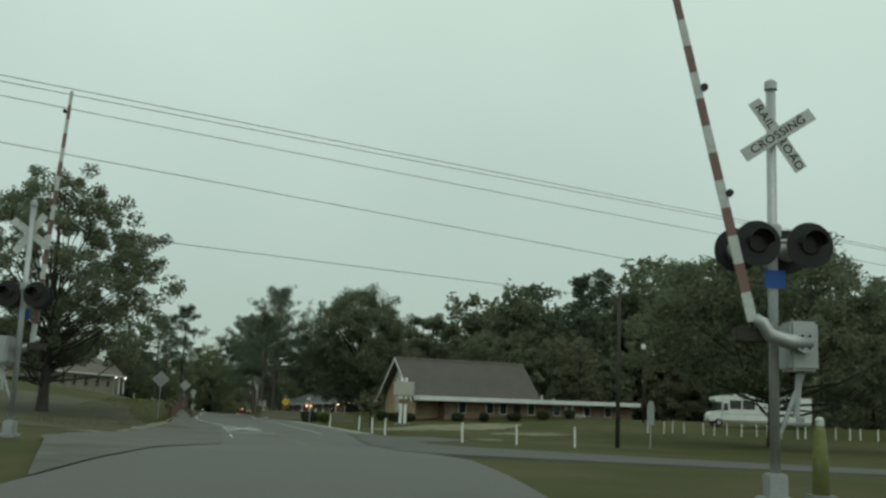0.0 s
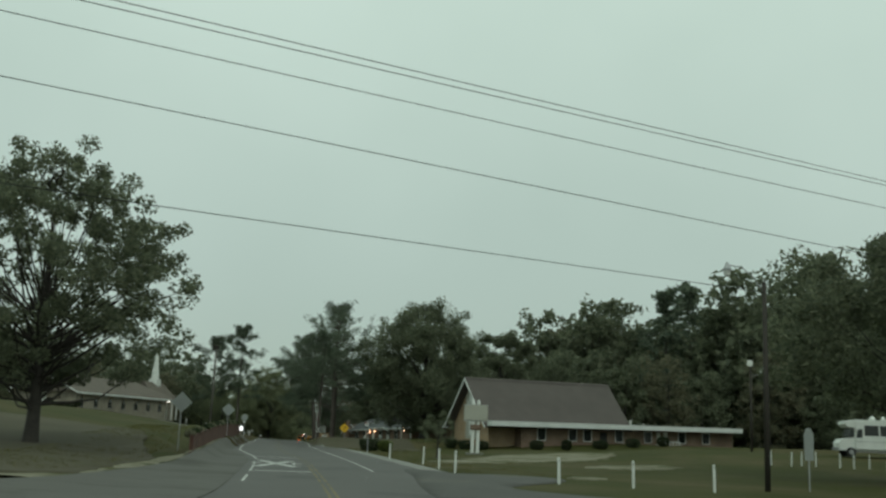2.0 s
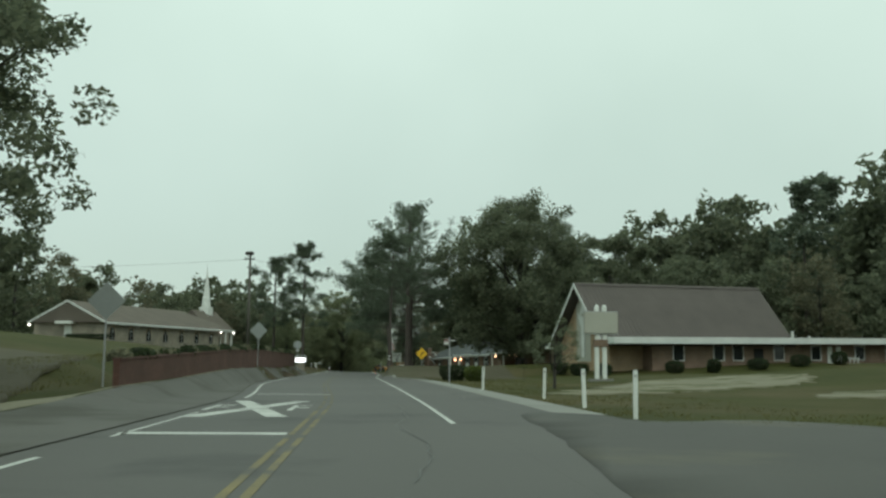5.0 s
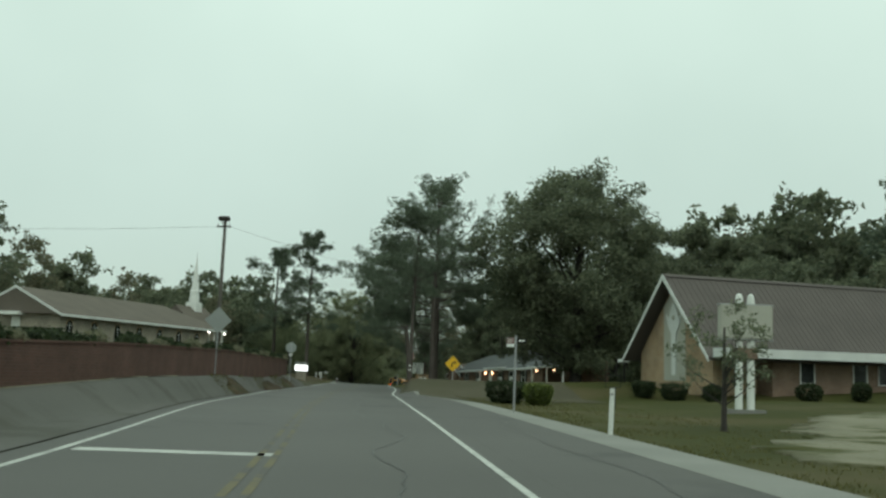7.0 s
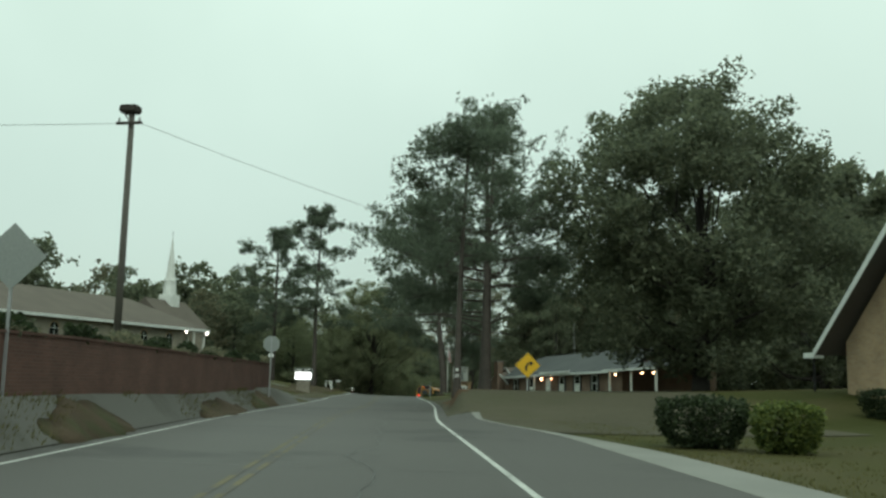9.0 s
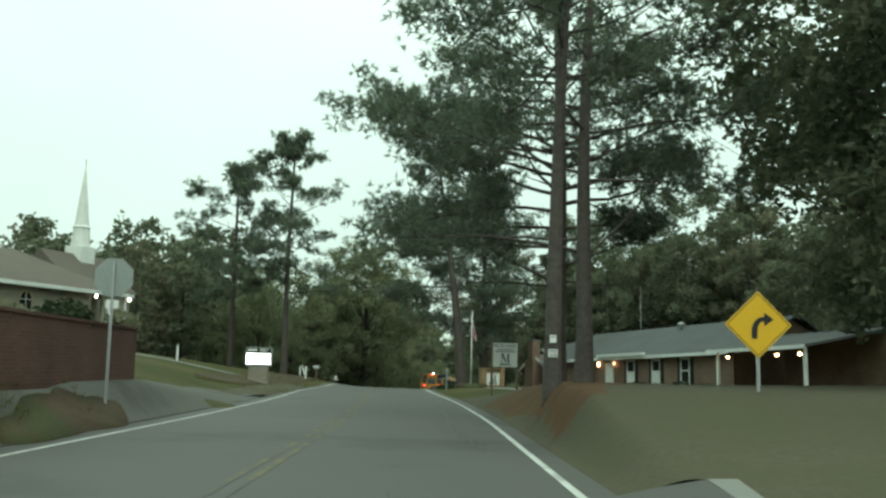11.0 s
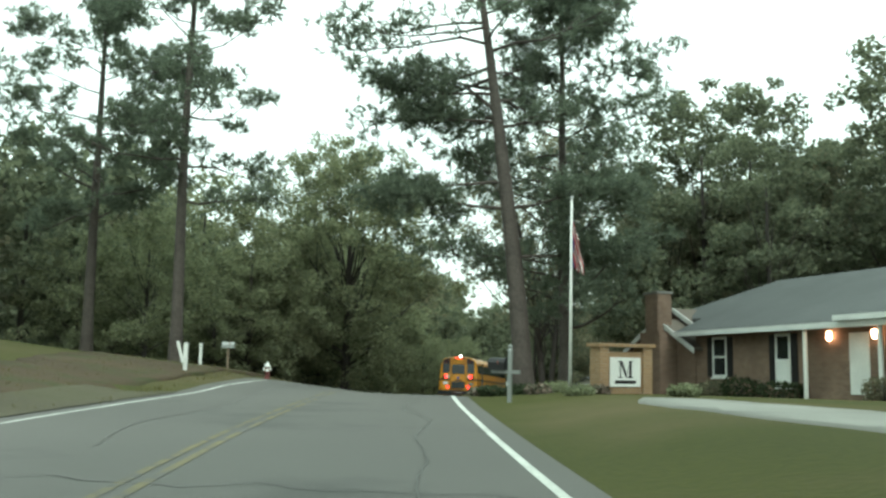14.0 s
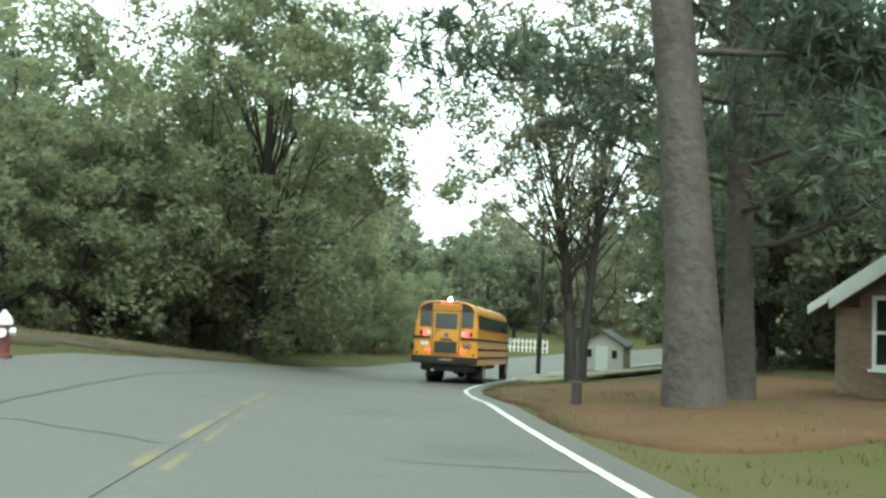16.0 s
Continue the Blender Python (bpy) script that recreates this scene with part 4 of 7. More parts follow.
    part("roof_vent", tubes(([(24.0, -4.4, 2.7), (24.0, -4.4, 3.4)], 0.1), n=10), M["white"], t)
    part("downpipe", tubes(([(0.4, hw + 0.55, 0), (0.4, hw + 0.55, eave)], 0.05), n=8), M["black"], t)
    return t


chapel()


# ---- church with the steeple on the bank ----
def steeple_church():
    t = thing("church", -62.4, 190.4, 3.75, -9.2, "long buff brick church with brown hipped roof and white steeple", "church")
    Wd, L, e, r = 11.0, 31.0, 2.45, 5.2
    part("east_wall", boxes((-0.3, -L, -1.2, 0, -3.2, e)), M["brick_buff"], t)
    part("porch_wall", boxes((-Wd, -3.4, -1.2, -0.3, -3.2, e)), M["brick_buff"], t)
    part("west_wall", boxes((-Wd, -L, -1.2, -Wd + 0.3, -3.4, e)), M["brick_buff"], t)
    part("south_wall", slabs(([(-Wd + 0.3, -L, -1.2), (-0.3, -L, -1.2), (-0.3, -L, e), (-Wd / 2, -L, r - 0.15), (-Wd + 0.3, -L, e)], (0, 0.3, 0))), M["brick_buff"], t)
    o = 0.6
    bm = bmesh.new()
    v = [bm.verts.new(p) for p in ((o, -L - o, e), (o, o, e), (-Wd - o, o, e), (-Wd - o, -L - o, e), (-Wd / 2, -L - o, r + 0.1), (-Wd / 2, -5.0, r + 0.1))]
    for f in ((0, 1, 5, 4), (1, 2, 5), (2, 3, 4, 5), (3, 0, 4), (0, 3, 2, 1)):
        bm.faces.new([v[i] for i in f])
    part("roof", bm, M["shingle_tan"], t)
    part("eave_board", boxes((o + 0.005, -L - o, e - 0.22, o + 0.05, o, e + 0.03), (-Wd - o, o + 0.005, e - 0.22, o + 0.05, o + 0.05, e + 0.03)), M["trim"], t)
    part("porch_ceiling", boxes((-Wd, -3.2, e - 0.1, o - 0.02, o - 0.02, e - 0.02)), M["trim"], t)
    for s in (1, -1):
        part("rake_board", slabs(([(-Wd / 2, -L - o - 0.05, r + 0.16), (-Wd / 2 + s * (Wd / 2 + o), -L - o - 0.05, e + 0.05), (-Wd / 2 + s * (Wd / 2 + o), -L - o - 0.05, e - 0.2), (-Wd / 2, -L - o - 0.05, r - 0.1)], (0, 0.045, 0))), M["trim"], t)
    for x, y in ((0.2, 0.2), (-1.8, 0.2), (-3.8, 0.2), (0.2, -1.6)):
        part("porch_column", tubes(([(x, y, -1.0), (x, y, e - 0.1)], 0.13), n=12), M["white"], t)
    for y in (-6.0, -10.0, -14.0, -18.0, -22.0, -26.0, -30.0):
        arc = [(y + 0.5 - 0.5 * math.cos(a), 1.4 + 0.5 * math.sin(a)) for a in (math.pi * k / 10 for k in range(11))]
        w = part("window", slabs(([(0.003, y + 1.0, 0.3), (0.003, y, 0.3)] + [(0.003, py, pz) for py, pz in arc], (0.03, 0, 0))), M["glass"], t)
        outer = [(y + 0.5 - 0.62 * math.cos(a), 1.4 + 0.62 * math.sin(a)) for a in (math.pi * k / 10 for k in range(11))]
        for k in range(10):
            part("arch_stone", slabs(([(0.004, *arc[k]), (0.004, *arc[k + 1]), (0.004, *outer[k + 1]), (0.004, *outer[k])], (0.05, 0, 0))), M["brick_tan"], w)
        part("window_bar", boxes((0.034, y + 0.48, 0.3, 0.05, y + 0.52, 1.88), (0.034, y, 1.38, 0.0495, y + 0.479, 1.42), (0.034, y + 0.521, 1.38, 0.0495, y + 1.0, 1.42)), M["trim"], w)
        part("window_sill", boxes((0.004, y - 0.1, 0.2, 0.09, y + 1.1, 0.298)), M["concrete"], w)
    part("door", boxes((-6.2, -L - 0.05, 0, -5.1, -L - 0.003, 2.1)), M["white"], t)
    part("door_canopy", boxes((-6.9, -L - 1.1, 2.25, -4.5, -L - 0.003, 2.6)), M["white"], t)
    part("front_block", boxes((-8.4, -0.6, -1.2, -2.6, 4.4, e + 0.4)), M["brick_buff"], t)
    part("front_gable", slabs(([(-8.8, -2.5, e + 0.4), (-2.2, -2.5, e + 0.4), (-5.5, -2.5, r + 0.5)], (0, 7.2, 0))), M["shingle_tan"], t)
    st = part("steeple_base", boxes((-6.3, 1.0, r - 1.0, -4.7, 2.6, r + 1.1), bevel=0.04), M["white"], t)
    part("steeple_louvre_stage", tubes(([(-5.5, 1.8, r + 1.1), (-5.5, 1.8, r + 2.6)], [0.72, 0.62]), n=8), M["white"], st)
    part("spire", tubes(([(-5.5, 1.8, r + 2.6), (-5.5, 1.8, r + 2.75), (-5.5, 1.8, r + 7.4)], [0.72, 0.55, 0.03]), n=8), M["white"], st)
    part("finial", tubes(([(-5.5, 1.8, r + 7.4), (-5.5, 1.8, r + 8.0)], 0.03), n=6), M["steel"], st)
    for x, y in ((0.35, 0.35), (0.1, -3.0)):
        part("porch_lamp", boxes((x, y, e - 0.45, x + 0.16, y + 0.16, e - 0.23), bevel=0.03), M["lamp_white"], t, "lit porch lamp")
    part("corner_lamp", boxes((-Wd - 0.5, -L - o, e - 0.4, -Wd - 0.3, -L - o + 0.2, e - 0.21), bevel=0.03), M["lamp_white"], t, "lit corner lamp")
    return t


steeple_church()


# ---- low brick building with the lit porch ----
def brick_house():
    t = thing("brick_house", -32.4, 207.9, -0.2, -57.1, "low brown brick building with grey shingle roof and lit porch lamps", "building")
    t.matrix_basis = pose(-32.4, 207.9, -0.05, 0, -1.6, -57.1)
    L, D, e, r = 33.0, 9.5, 2.25, 4.7
    part("front_wall", boxes((0, 0, -1.8, 24.0, 0.3, e)), M["brick_brown"], t)
    part("end_wall", slabs(([(23.7, 0.3, -1.8), (23.7, D, -1.8), (23.7, D, e), (23.7, D / 2, r - 0.2), (23.7, 0.3, e)], (0.3, 0, 0))), M["brick_brown"], t)
    part("rear_wall", boxes((0, D - 0.3, -1.8, 23.7, D, e)), M["brick_brown"], t)
    part("roof", slabs(([(-0.5, -0.7, e), (-0.5, -0.7, e + 0.12), (-0.5, D / 2, r + 0.12), (-0.5, D + 0.7, e + 0.12), (-0.5, D + 0.7, e), (-0.5, D / 2, r)], (25, 0, 0))), M["shingle_grey"], t)
    # hipped end of the main roof, and the rear gable of the wing below it
    bm = bmesh.new()
    for v in ((-0.49, D / 2, r + 0.11), (-3.2, 2.08, 3.60), (-3.2, D - 2.08, 3.60), (-1.3, 0.75, 3.0), (-0.49, 0.75, 3.0), (-0.49, D + 0.6, 2.4), (-3.2, 2.08, 2.0), (-3.2, D - 2.08, 2.0), (-1.3, 0.75, 2.4), (-0.49, 0.75, 2.4)):
        bm.verts.new(v)
    bmesh.ops.convex_hull(bm, input=bm.verts)
    part("hip_roof", bm, M["shingle_grey"], t)
    part("rear_wing_roof", slabs(([(-6.7, 0.6, 1.42), (-6.7, 0.6, 1.54), (-2.6, 0.6, 3.54), (0.3, 0.6, 2.13), (0.3, 0.6, 2.01), (-2.6, 0.6, 3.42)], (0, 8.6, 0))), M["shingle_tan"], t)
    part("rear_gable", slabs(([(-6.2, 0.9, -0.8), (-0.2, 0.9, -0.8), (-0.2, 0.9, 2.2), (-2.6, 0.9, 3.4), (-6.2, 0.9, 1.62)], (0, 0.25, 0))), M["brick_brown"], t)
    part("rear_rake_board", slabs(([(-2.6, 0.54, 3.59), (-6.75, 0.54, 1.56), (-6.75, 0.54, 1.34), (-2.6, 0.54, 3.37)], (0, 0.055, 0))), M["trim"], t)
    part("rear_rake_board", slabs(([(-2.6, 0.54, 3.59), (-0.9, 0.54, 2.76), (-0.9, 0.54, 2.54), (-2.6, 0.54, 3.37)], (0, 0.055, 0))), M["trim"], t)
    for x, w, z0, z1 in ((5.2, 0.65, 0.2, 1.1), (12.0, 0.85, 0.5, 1.2), (15.2, 0.85, 0.5, 1.2)):
        part("lower_window_panel", boxes((x, -0.078, z0, x + w, -0.061, z1)), M["white"], t, "white lower sash board")
    part("gutter", boxes((-0.5, -0.8, e - 0.1, 24.5, -0.705, e + 0.1)), M["trim"], t)
    part("raised_gutter", boxes((9.2, -1.0, e + 0.12, 15.5, -0.81, e + 0.3)), M["trim"], t)
    # low porch roof on the far part
    part("porch_roof", slabs(([(24.6, -2.4, e - 0.05), (24.6, -2.4, e + 0.1), (24.6, 4.0, e + 1.3), (24.6, 4.0, e + 1.15)], (8.4, 0, 0))), M["shingle_grey"], t)
    part("porch_gutter", boxes((24.6, -2.5, e - 0.12, 33.0, -2.405, e + 0.08)), M["trim"], t)
    part("porch_wall", boxes((24.6, 3.4, -2.0, 33.0, 3.7, e + 0.9)), M["brick_brown"], t)
    for x in (25.2, 28.8, 32.6):
        part("porch_post", boxes((x, -2.2, -2.0, x + 0.16, -2.04, e - 0.06)), M["white"], t)
    # gabled wing with the chimney
    part("wing_wall", slabs(([(-4.6, -0.05, -0.8), (-0.01, -0.05, -0.8), (-0.01, -0.05, 1.7), (-2.2, -0.05, 2.8), (-4.6, -0.05, 1.75)], (0, 0.3, 0))), M["brick_brown"], t)
    part("wing_side_wall", boxes((-4.6, 0.25, -0.8, -4.3, 0.9, 1.68), (-6.2, 1.15, -0.8, -5.9, 8.8, 1.6)), M["brick_brown"], t)
    part("wing_roof", slabs(([(-5.1, -0.5, 1.5), (-5.1, -0.5, 1.65), (-2.2, -0.5, 3.02), (0.5, -0.5, 1.68), (0.5, -0.5, 1.53), (-2.2, -0.5, 2.87)], (0, 1.38, 0))), M["shingle_tan"], t)
    for s in (1, -1):
        part("rake_board", slabs(([(-2.2, -0.56, 3.07), (-2.2 + s * 2.8, -0.56, 1.66), (-2.2 + s * 2.8, -0.56, 1.44), (-2.2, -0.56, 2.83)], (0, 0.055, 0))), M["trim"], t)
    ch = part("chimney", boxes((-2.9, -0.95, -0.8, -1.3, -0.06, 2.4), (-2.6, -0.85, 2.4, -1.6, -0.1, 4.1), bevel=0.03), M["brick_brown"], t, "stepped brick chimney")
    part("chimney_cap", boxes((-2.66, -0.9, 4.1, -1.54, -0.05, 4.2)), M["concrete"], ch)
    for x, w, z0, z1 in ((1.3, 0.75, 0.55, 2.0), (5.2, 0.65, 0.2, 2.0), (12.0, 0.85, 0.5, 2.0), (15.2, 0.85, 0.5, 2.0), (18.6, 0.85, 0.5, 2.0), (-4.1, 0.55, 0.25, 1.65)):
        yw = -0.07 if x < 0 else -0.02
        f = part("window", boxes((x, yw - 0.01, z0, x + w, yw + 0.015, z1)), M["glass"], t)
        part("window_frame", boxes((x - 0.1, yw - 0.04, z0 - 0.1, x + w + 0.1, yw - 0.012, z0), (x - 0.1, yw - 0.04, z1, x + w + 0.1, yw - 0.012, z1 + 0.1), (x - 0.1, yw - 0.04, z0, x, yw - 0.012, z1), (x + w, yw - 0.04, z0, x + w + 0.1, yw - 0.012, z1), (x, yw - 0.04, (z0 + z1) / 2 - 0.04, x + w, yw - 0.012, (z0 + z1) / 2 + 0.04)), M["white"], f)
        part("window_sill", boxes((x - 0.16, yw - 0.1, z0 - 0.16, x + w + 0.16, yw - 0.005, z0 - 0.101)), M["white"], f)
        for s in (x - 0.45, x + w + 0.11) if x > 0 else ():
            part("shutter", boxes((s, yw - 0.03, z0 - 0.08, s + 0.34, yw + 0.015, z1 + 0.08)), M["black"], t, "dark louvred shutter")
    part("door", boxes((8.9, -0.035, -0.1, 9.8, -0.005, 2.0)), M["white"], t)
    for x in (8.1, 10.2):
        part("porch_lamp", tubes(([(x, -0.16, 1.75), (x, -0.16, 1.85), (x, -0.16, 2.02), (x, -0.16, 2.08)], [0.05, 0.1, 0.1, 0.03]), n=8), M["lamp_warm"], t, "lit warm wall lamp")
    for x in (7.4, 10.9):
        part("porch_column", tubes(([(x, -0.62, -1.2), (x, -0.62, e)], 0.08), n=10), M["white"], t)
    part("roof_cap", tubes(([(13.0, 4.0, r - 0.2), (13.0, 4.0, r + 0.2), (13.0, 4.0, r + 0.35)], [0.15, 0.32, 0.02]), n=10), M["steel"], t)
    part("antenna", tubes(([(6.5, D / 2, r), (6.5, D / 2, r + 3.6)], [0.035, 0.02]), n=6), M["steel"], t)
    for x in (25.9, 30.2, 32.0):
        part("porch_lamp", boxes((x, -2.0, e - 0.45, x + 0.14, -1.86, e - 0.3)), M["lamp_warm"], t, "lit porch lamp")
    return t


brick_house()


# ---- school bus ----
def school_bus():
    x, y, turn = -46.13, 225.45, -2.6
    z1, z2 = road_z(y + 2.6), road_z(y + 9.9)
    fall = (z2 - z1) / 7.3
    t = thing("school_bus", x, y, z1, turn, "yellow school bus with lit red tail lamps on the road", "bus")
    t.matrix_basis = pose(x, y, z1 - 2.6 * fall + 0.01, math.degrees(math.atan(fall)), 0, turn)
    L = 9.3
    # body: the rounded section drawn along the length, narrower towards the roof
    prof = [(1.2, 0.74), (1.22, 1.0), (1.22, 1.8), (1.17, 2.3), (1.1, 2.74), (1.0, 2.93), (0.8, 3.04), (0.45, 3.1)]
    ring = [(-px, pz) for px, pz in prof] + [(px, pz) for px, pz in prof[::-1]]
    bm = bmesh.new()
    rows = []
    for yy, k in ((0.0, 0.955), (0.02, 0.985), (0.07, 1.0), (L, 1.0)):
        rows.append([bm.verts.new((px * k, yy, pz if pz < 1.9 else 1.9 + (pz - 1.9) * k)) for px, pz in ring])
    for r0, r1 in zip(rows, rows[1:]):
        for i in range(len(ring)):
            j = (i + 1) % len(ring)
            bm.faces.new((r0[i], r0[j], r1[j], r1[i]))
    bm.faces.new(rows[0][::-1])
    bm.faces.new(rows[-1])
    part("body", bm, M["bus_yellow"], t)
    part("rear_cap", slabs(([(px * 0.95, -0.025, 1.9 + (pz - 1.9) * 0.955 + 0.012) for px, pz in ring[4:12]], (0, 0.022, 0))), M["black"], t, "black painted rear roof cap")
    hood = part("hood", boxes((-0.92, L, 0.75, 0.92, L + 1.45, 1.72), bevel=0.16), M["bus_yellow"], t)
    part("grille", boxes((-0.5, L + 1.452, 0.95, 0.5, L + 1.47, 1.5), bevel=0.01), M["black"], hood)
    for s in (-1, 1):
        part("fender", boxes((min(s * 0.86, s * 1.16), L + 0.05, 0.7, max(s * 0.86, s * 1.16), L + 1.3, 1.2), bevel=0.12), M["bus_yellow"], hood)
    part("rear_bumper", boxes((-1.24, -0.2, 0.76, 1.24, 0.02, 1.03), bevel=0.035), M["black"], t, "black steel bumper")
    part("bumper_sticker", boxes((-0.22, -0.206, 0.87, 0.38, -0.202, 0.95)), M["red_band"], t, "faded red sticker")
    part("sticker_bar", boxes((-0.16, -0.2085, 0.9, 0.3, -0.2065, 0.925)), M["worn_white"], t)
    part("underframe", boxes((-0.95, 0.25, 0.48, 0.95, 2.0, 0.74), (-0.5, 2.0, 0.48, 0.5, L + 1.2, 0.74)), M["black"], t)
    part("exhaust_pipe", tubes(([(-0.45, 1.4, 0.5), (-0.45, -0.1, 0.5)], 0.05), n=10), M["steel"], t)
    part("rear_axle", tubes(([(-0.9, 2.6, 0.48), (-0.16, 2.6, 0.48), (0, 2.6, 0.5), (0.16, 2.6, 0.48), (0.9, 2.6, 0.48)], [0.07, 0.07, 0.2, 0.07, 0.07]), n=10), M["black"], t)
    dr = part("emergency_door", boxes((-0.5, -0.03, 1.11, 0.5, -0.003, 2.71), bevel=0.012), M["bus_yellow"], t)
    part("door_window", boxes((-0.42, -0.042, 2.05, 0.42, -0.031, 2.64), bevel=0.004), M["glass"], dr)
    part("lower_door_window", boxes((-0.43, -0.042, 1.15, 0.43, -0.031, 1.58), bevel=0.004), M["glass"], dr)
    part("door_seal", boxes((-0.525, -0.034, 1.09, -0.502, -0.002, 2.73), (0.502, -0.034, 1.09, 0.525, -0.002, 2.73), (-0.502, -0.034, 2.712, 0.502, -0.002, 2.73), (-0.502, -0.034, 1.09, 0.502, -0.002, 1.108)), M["black"], dr)
    part("door_handle", tubes(([(-0.4, -0.06, 1.82), (-0.4, -0.06, 1.98), (-0.24, -0.06, 1.98)], 0.015), n=6), M["black"], dr)
    part("access_badge", boxes((-0.06, -0.036, 1.74, 0.09, -0.031, 1.89)), M["blue"], dr, "blue access badge")
    part("dark_bar", boxes((-0.2, -0.036, 1.61, 0.24, -0.031, 1.69)), M["black"], dr)
    for s in (-1, 1):
        def span(a, c, y0, z0, y1, z1):
            return (min(s * a, s * c), y0, z0, max(s * a, s * c), y1, z1)
        part("rear_window", boxes(span(0.56, 1.02, -0.016, 2.1, -0.003, 2.7), bevel=0.005), M["glass"], t)
        part("rub_rail", boxes(span(0.58, 1.245, -0.05, 1.66, -0.003, 1.75), bevel=0.008), M["black"], t)
        part("brake_lamp", boxes(span(0.72, 0.86, -0.05, 1.79, -0.003, 1.98), bevel=0.02), M["lamp_red"], t, "lit red brake lamp")
        part("turn_lens", boxes(span(0.87, 1.0, -0.045, 1.79, -0.003, 1.97), bevel=0.02), M["lamp_red_off"], t, "unlit amber red lens")
        part("reverse_lens", boxes(span(0.57, 0.7, -0.045, 1.79, -0.003, 1.97), bevel=0.02), M["clear_lens"], t, "clear reversing lens")
        part("lower_lamp", tubes(([(s * 0.65, -0.004, 1.25), (s * 0.65, -0.04, 1.25)], 0.07), n=14), M["lamp_red"], t, "lit round red lamp")
        part("reflector", tubes(([(s * 1.08, -0.004, 1.12), (s * 1.08, -0.025, 1.12)], 0.04), n=12), M["lamp_red_off"], t)
        part("warning_lens", tubes(([(s * 0.76, -0.027, 2.8), (s * 0.76, -0.075, 2.8)], 0.1), n=14), M["lamp_red_off"], t, "unlit red warning lens in a black hood")
        part("mud_flap", boxes(span(0.5, 1.08, 1.95, 0.2, 1.98, 0.76)), M["rubber"], t)
        for z in (0.98, 1.3, 1.66):
            part("side_rail", boxes(span(1.221, 1.24, 0.08, z, L, z + 0.08)), M["black"], t)
        for k in range(11):
            y0 = 0.3 + k * 0.81
            bm = slabs(([(s * 1.195, y0, 2.12), (s * 1.195, y0 + 0.68, 2.12), (s * 1.135, y0 + 0.68, 2.62), (s * 1.135, y0, 2.62)], (s * 0.014, 0, 0)))
            w = part("side_window", bm, M["glass"], t)
            part("window_post", slabs(([(s * 1.198, y0 + 0.69, 2.08), (s * 1.198, y0 + 0.8, 2.08), (s * 1.125, y0 + 0.8, 2.68), (s * 1.125, y0 + 0.69, 2.68)], (s * 0.012, 0, 0))), M["black"], w)
        for yy in (2.6, 9.9):
            w = part("wheel", tubes(([(s * 0.55 if yy < 5 else s * 0.84, yy, 0.48), (s * 1.1, yy, 0.48), (s * 1.13, yy, 0.48)], [0.48, 0.48, 0.44]), n=24), M["rubber"], t)
            part("rim", tubes(([(s * 1.131, yy, 0.48), (s * 1.08, yy, 0.48)], [0.28, 0.18]), n=16), M["steel"], w)
        part("mirror", boxes(span(1.36, 1.54, L + 0.3, 1.95, L + 0.38, 2.45), bevel=0.03), M["black"], t)
        part("mirror_arm", tubes(([(s * 1.1, L, 2.5), (s * 1.45, L + 0.33, 2.42)], 0.018), ([(s * 0.95, L + 0.4, 1.5), (s * 1.45, L + 0.33, 2.0)], 0.018), n=6), M["black"], t)
        for yy in (0.35, 3.0, 6.0, 9.0):
            part("clearance_lamp", boxes(span(0.97, 1.03, yy, 2.94, yy + 0.08, 2.98), bevel=0.008), M["lamp_red_off"], t)
    part("sign_band", boxes((-0.55, -0.055, 2.74, 0.55, -0.027, 2.99), bevel=0.006), M["bus_yellow"], t, "yellow lettered band")
    for word, px in (("SCHOOL", -0.19), ("BUS", 0.36)):
        words("sign_lettering", word, 0.19, M["black"], t, pose(px, -0.058, 2.86, 90, 0, 0), wide=0.95)
    for px in (-0.17, 0.0, 0.17):
        part("top_lamp", boxes((px - 0.045, -0.075, 3.01, px + 0.045, 0.03, 3.06), bevel=0.008), M["lamp_red"], t, "lit red marker lamp")
    part("strobe", tubes(([(0, 0.5, 3.09), (0, 0.5, 3.22), (0, 0.5, 3.26)], [0.07, 0.06, 0.02]), n=10), M["lamp_white"], t, "lit white roof strobe")
    part("roof_hatch", boxes((-0.4, 4.2, 3.09, 0.4, 5.0, 3.15), bevel=0.02), M["white"], t)
    part("white_bar", boxes((-0.95, -0.02, 1.42, -0.65, -0.004, 1.56)), M["white"], t)
    part("fleet_panel", boxes((0.68, -0.02, 1.36, 0.97, -0.004, 1.54)), M["black"], t)
    words("fleet_number", "378", 0.16, M["white"], t, pose(0.825, -0.023, 1.45, 90, 0, 0))
    return t


school_bus()


# ---- ground cover laid on the sheet ----
patch("side_street", [(0.2, 26), (14, 20), (70, 8), (70, 22), (20, 37), (9, 43), (3.6, 45.6), (1.3, 46.8), (-0.9, 49.2), (-0.9, 51.6), (1.2, 57), (2.0, 61), (-0.9, 64.6), (-3.6, 62), (-4.9, 66), (-7.0, 66), (-5.4, 58), (-4.0, 46), (-1.4, 34)], M["street"], "grey worn side street paving", 0.012, wander=0.1, category="road")
tagged(strip("shoulder", 30, 134, 2.152, lambda y: 4.7 - 1.6 * smooth(118, 136, y), 0.0, M["asphalt"], slices=2), "grey asphalt road shoulder", "shoulder", kind="structure")
tagged(strip("gutter", 64, 134, lambda y: 4.702 - 1.6 * smooth(118, 136, y), lambda y: 5.9 - 2.4 * smooth(112, 134, y), 0.004, M["concrete"], slices=1), "pale concrete gutter between road and lawn", "gutter", kind="structure")


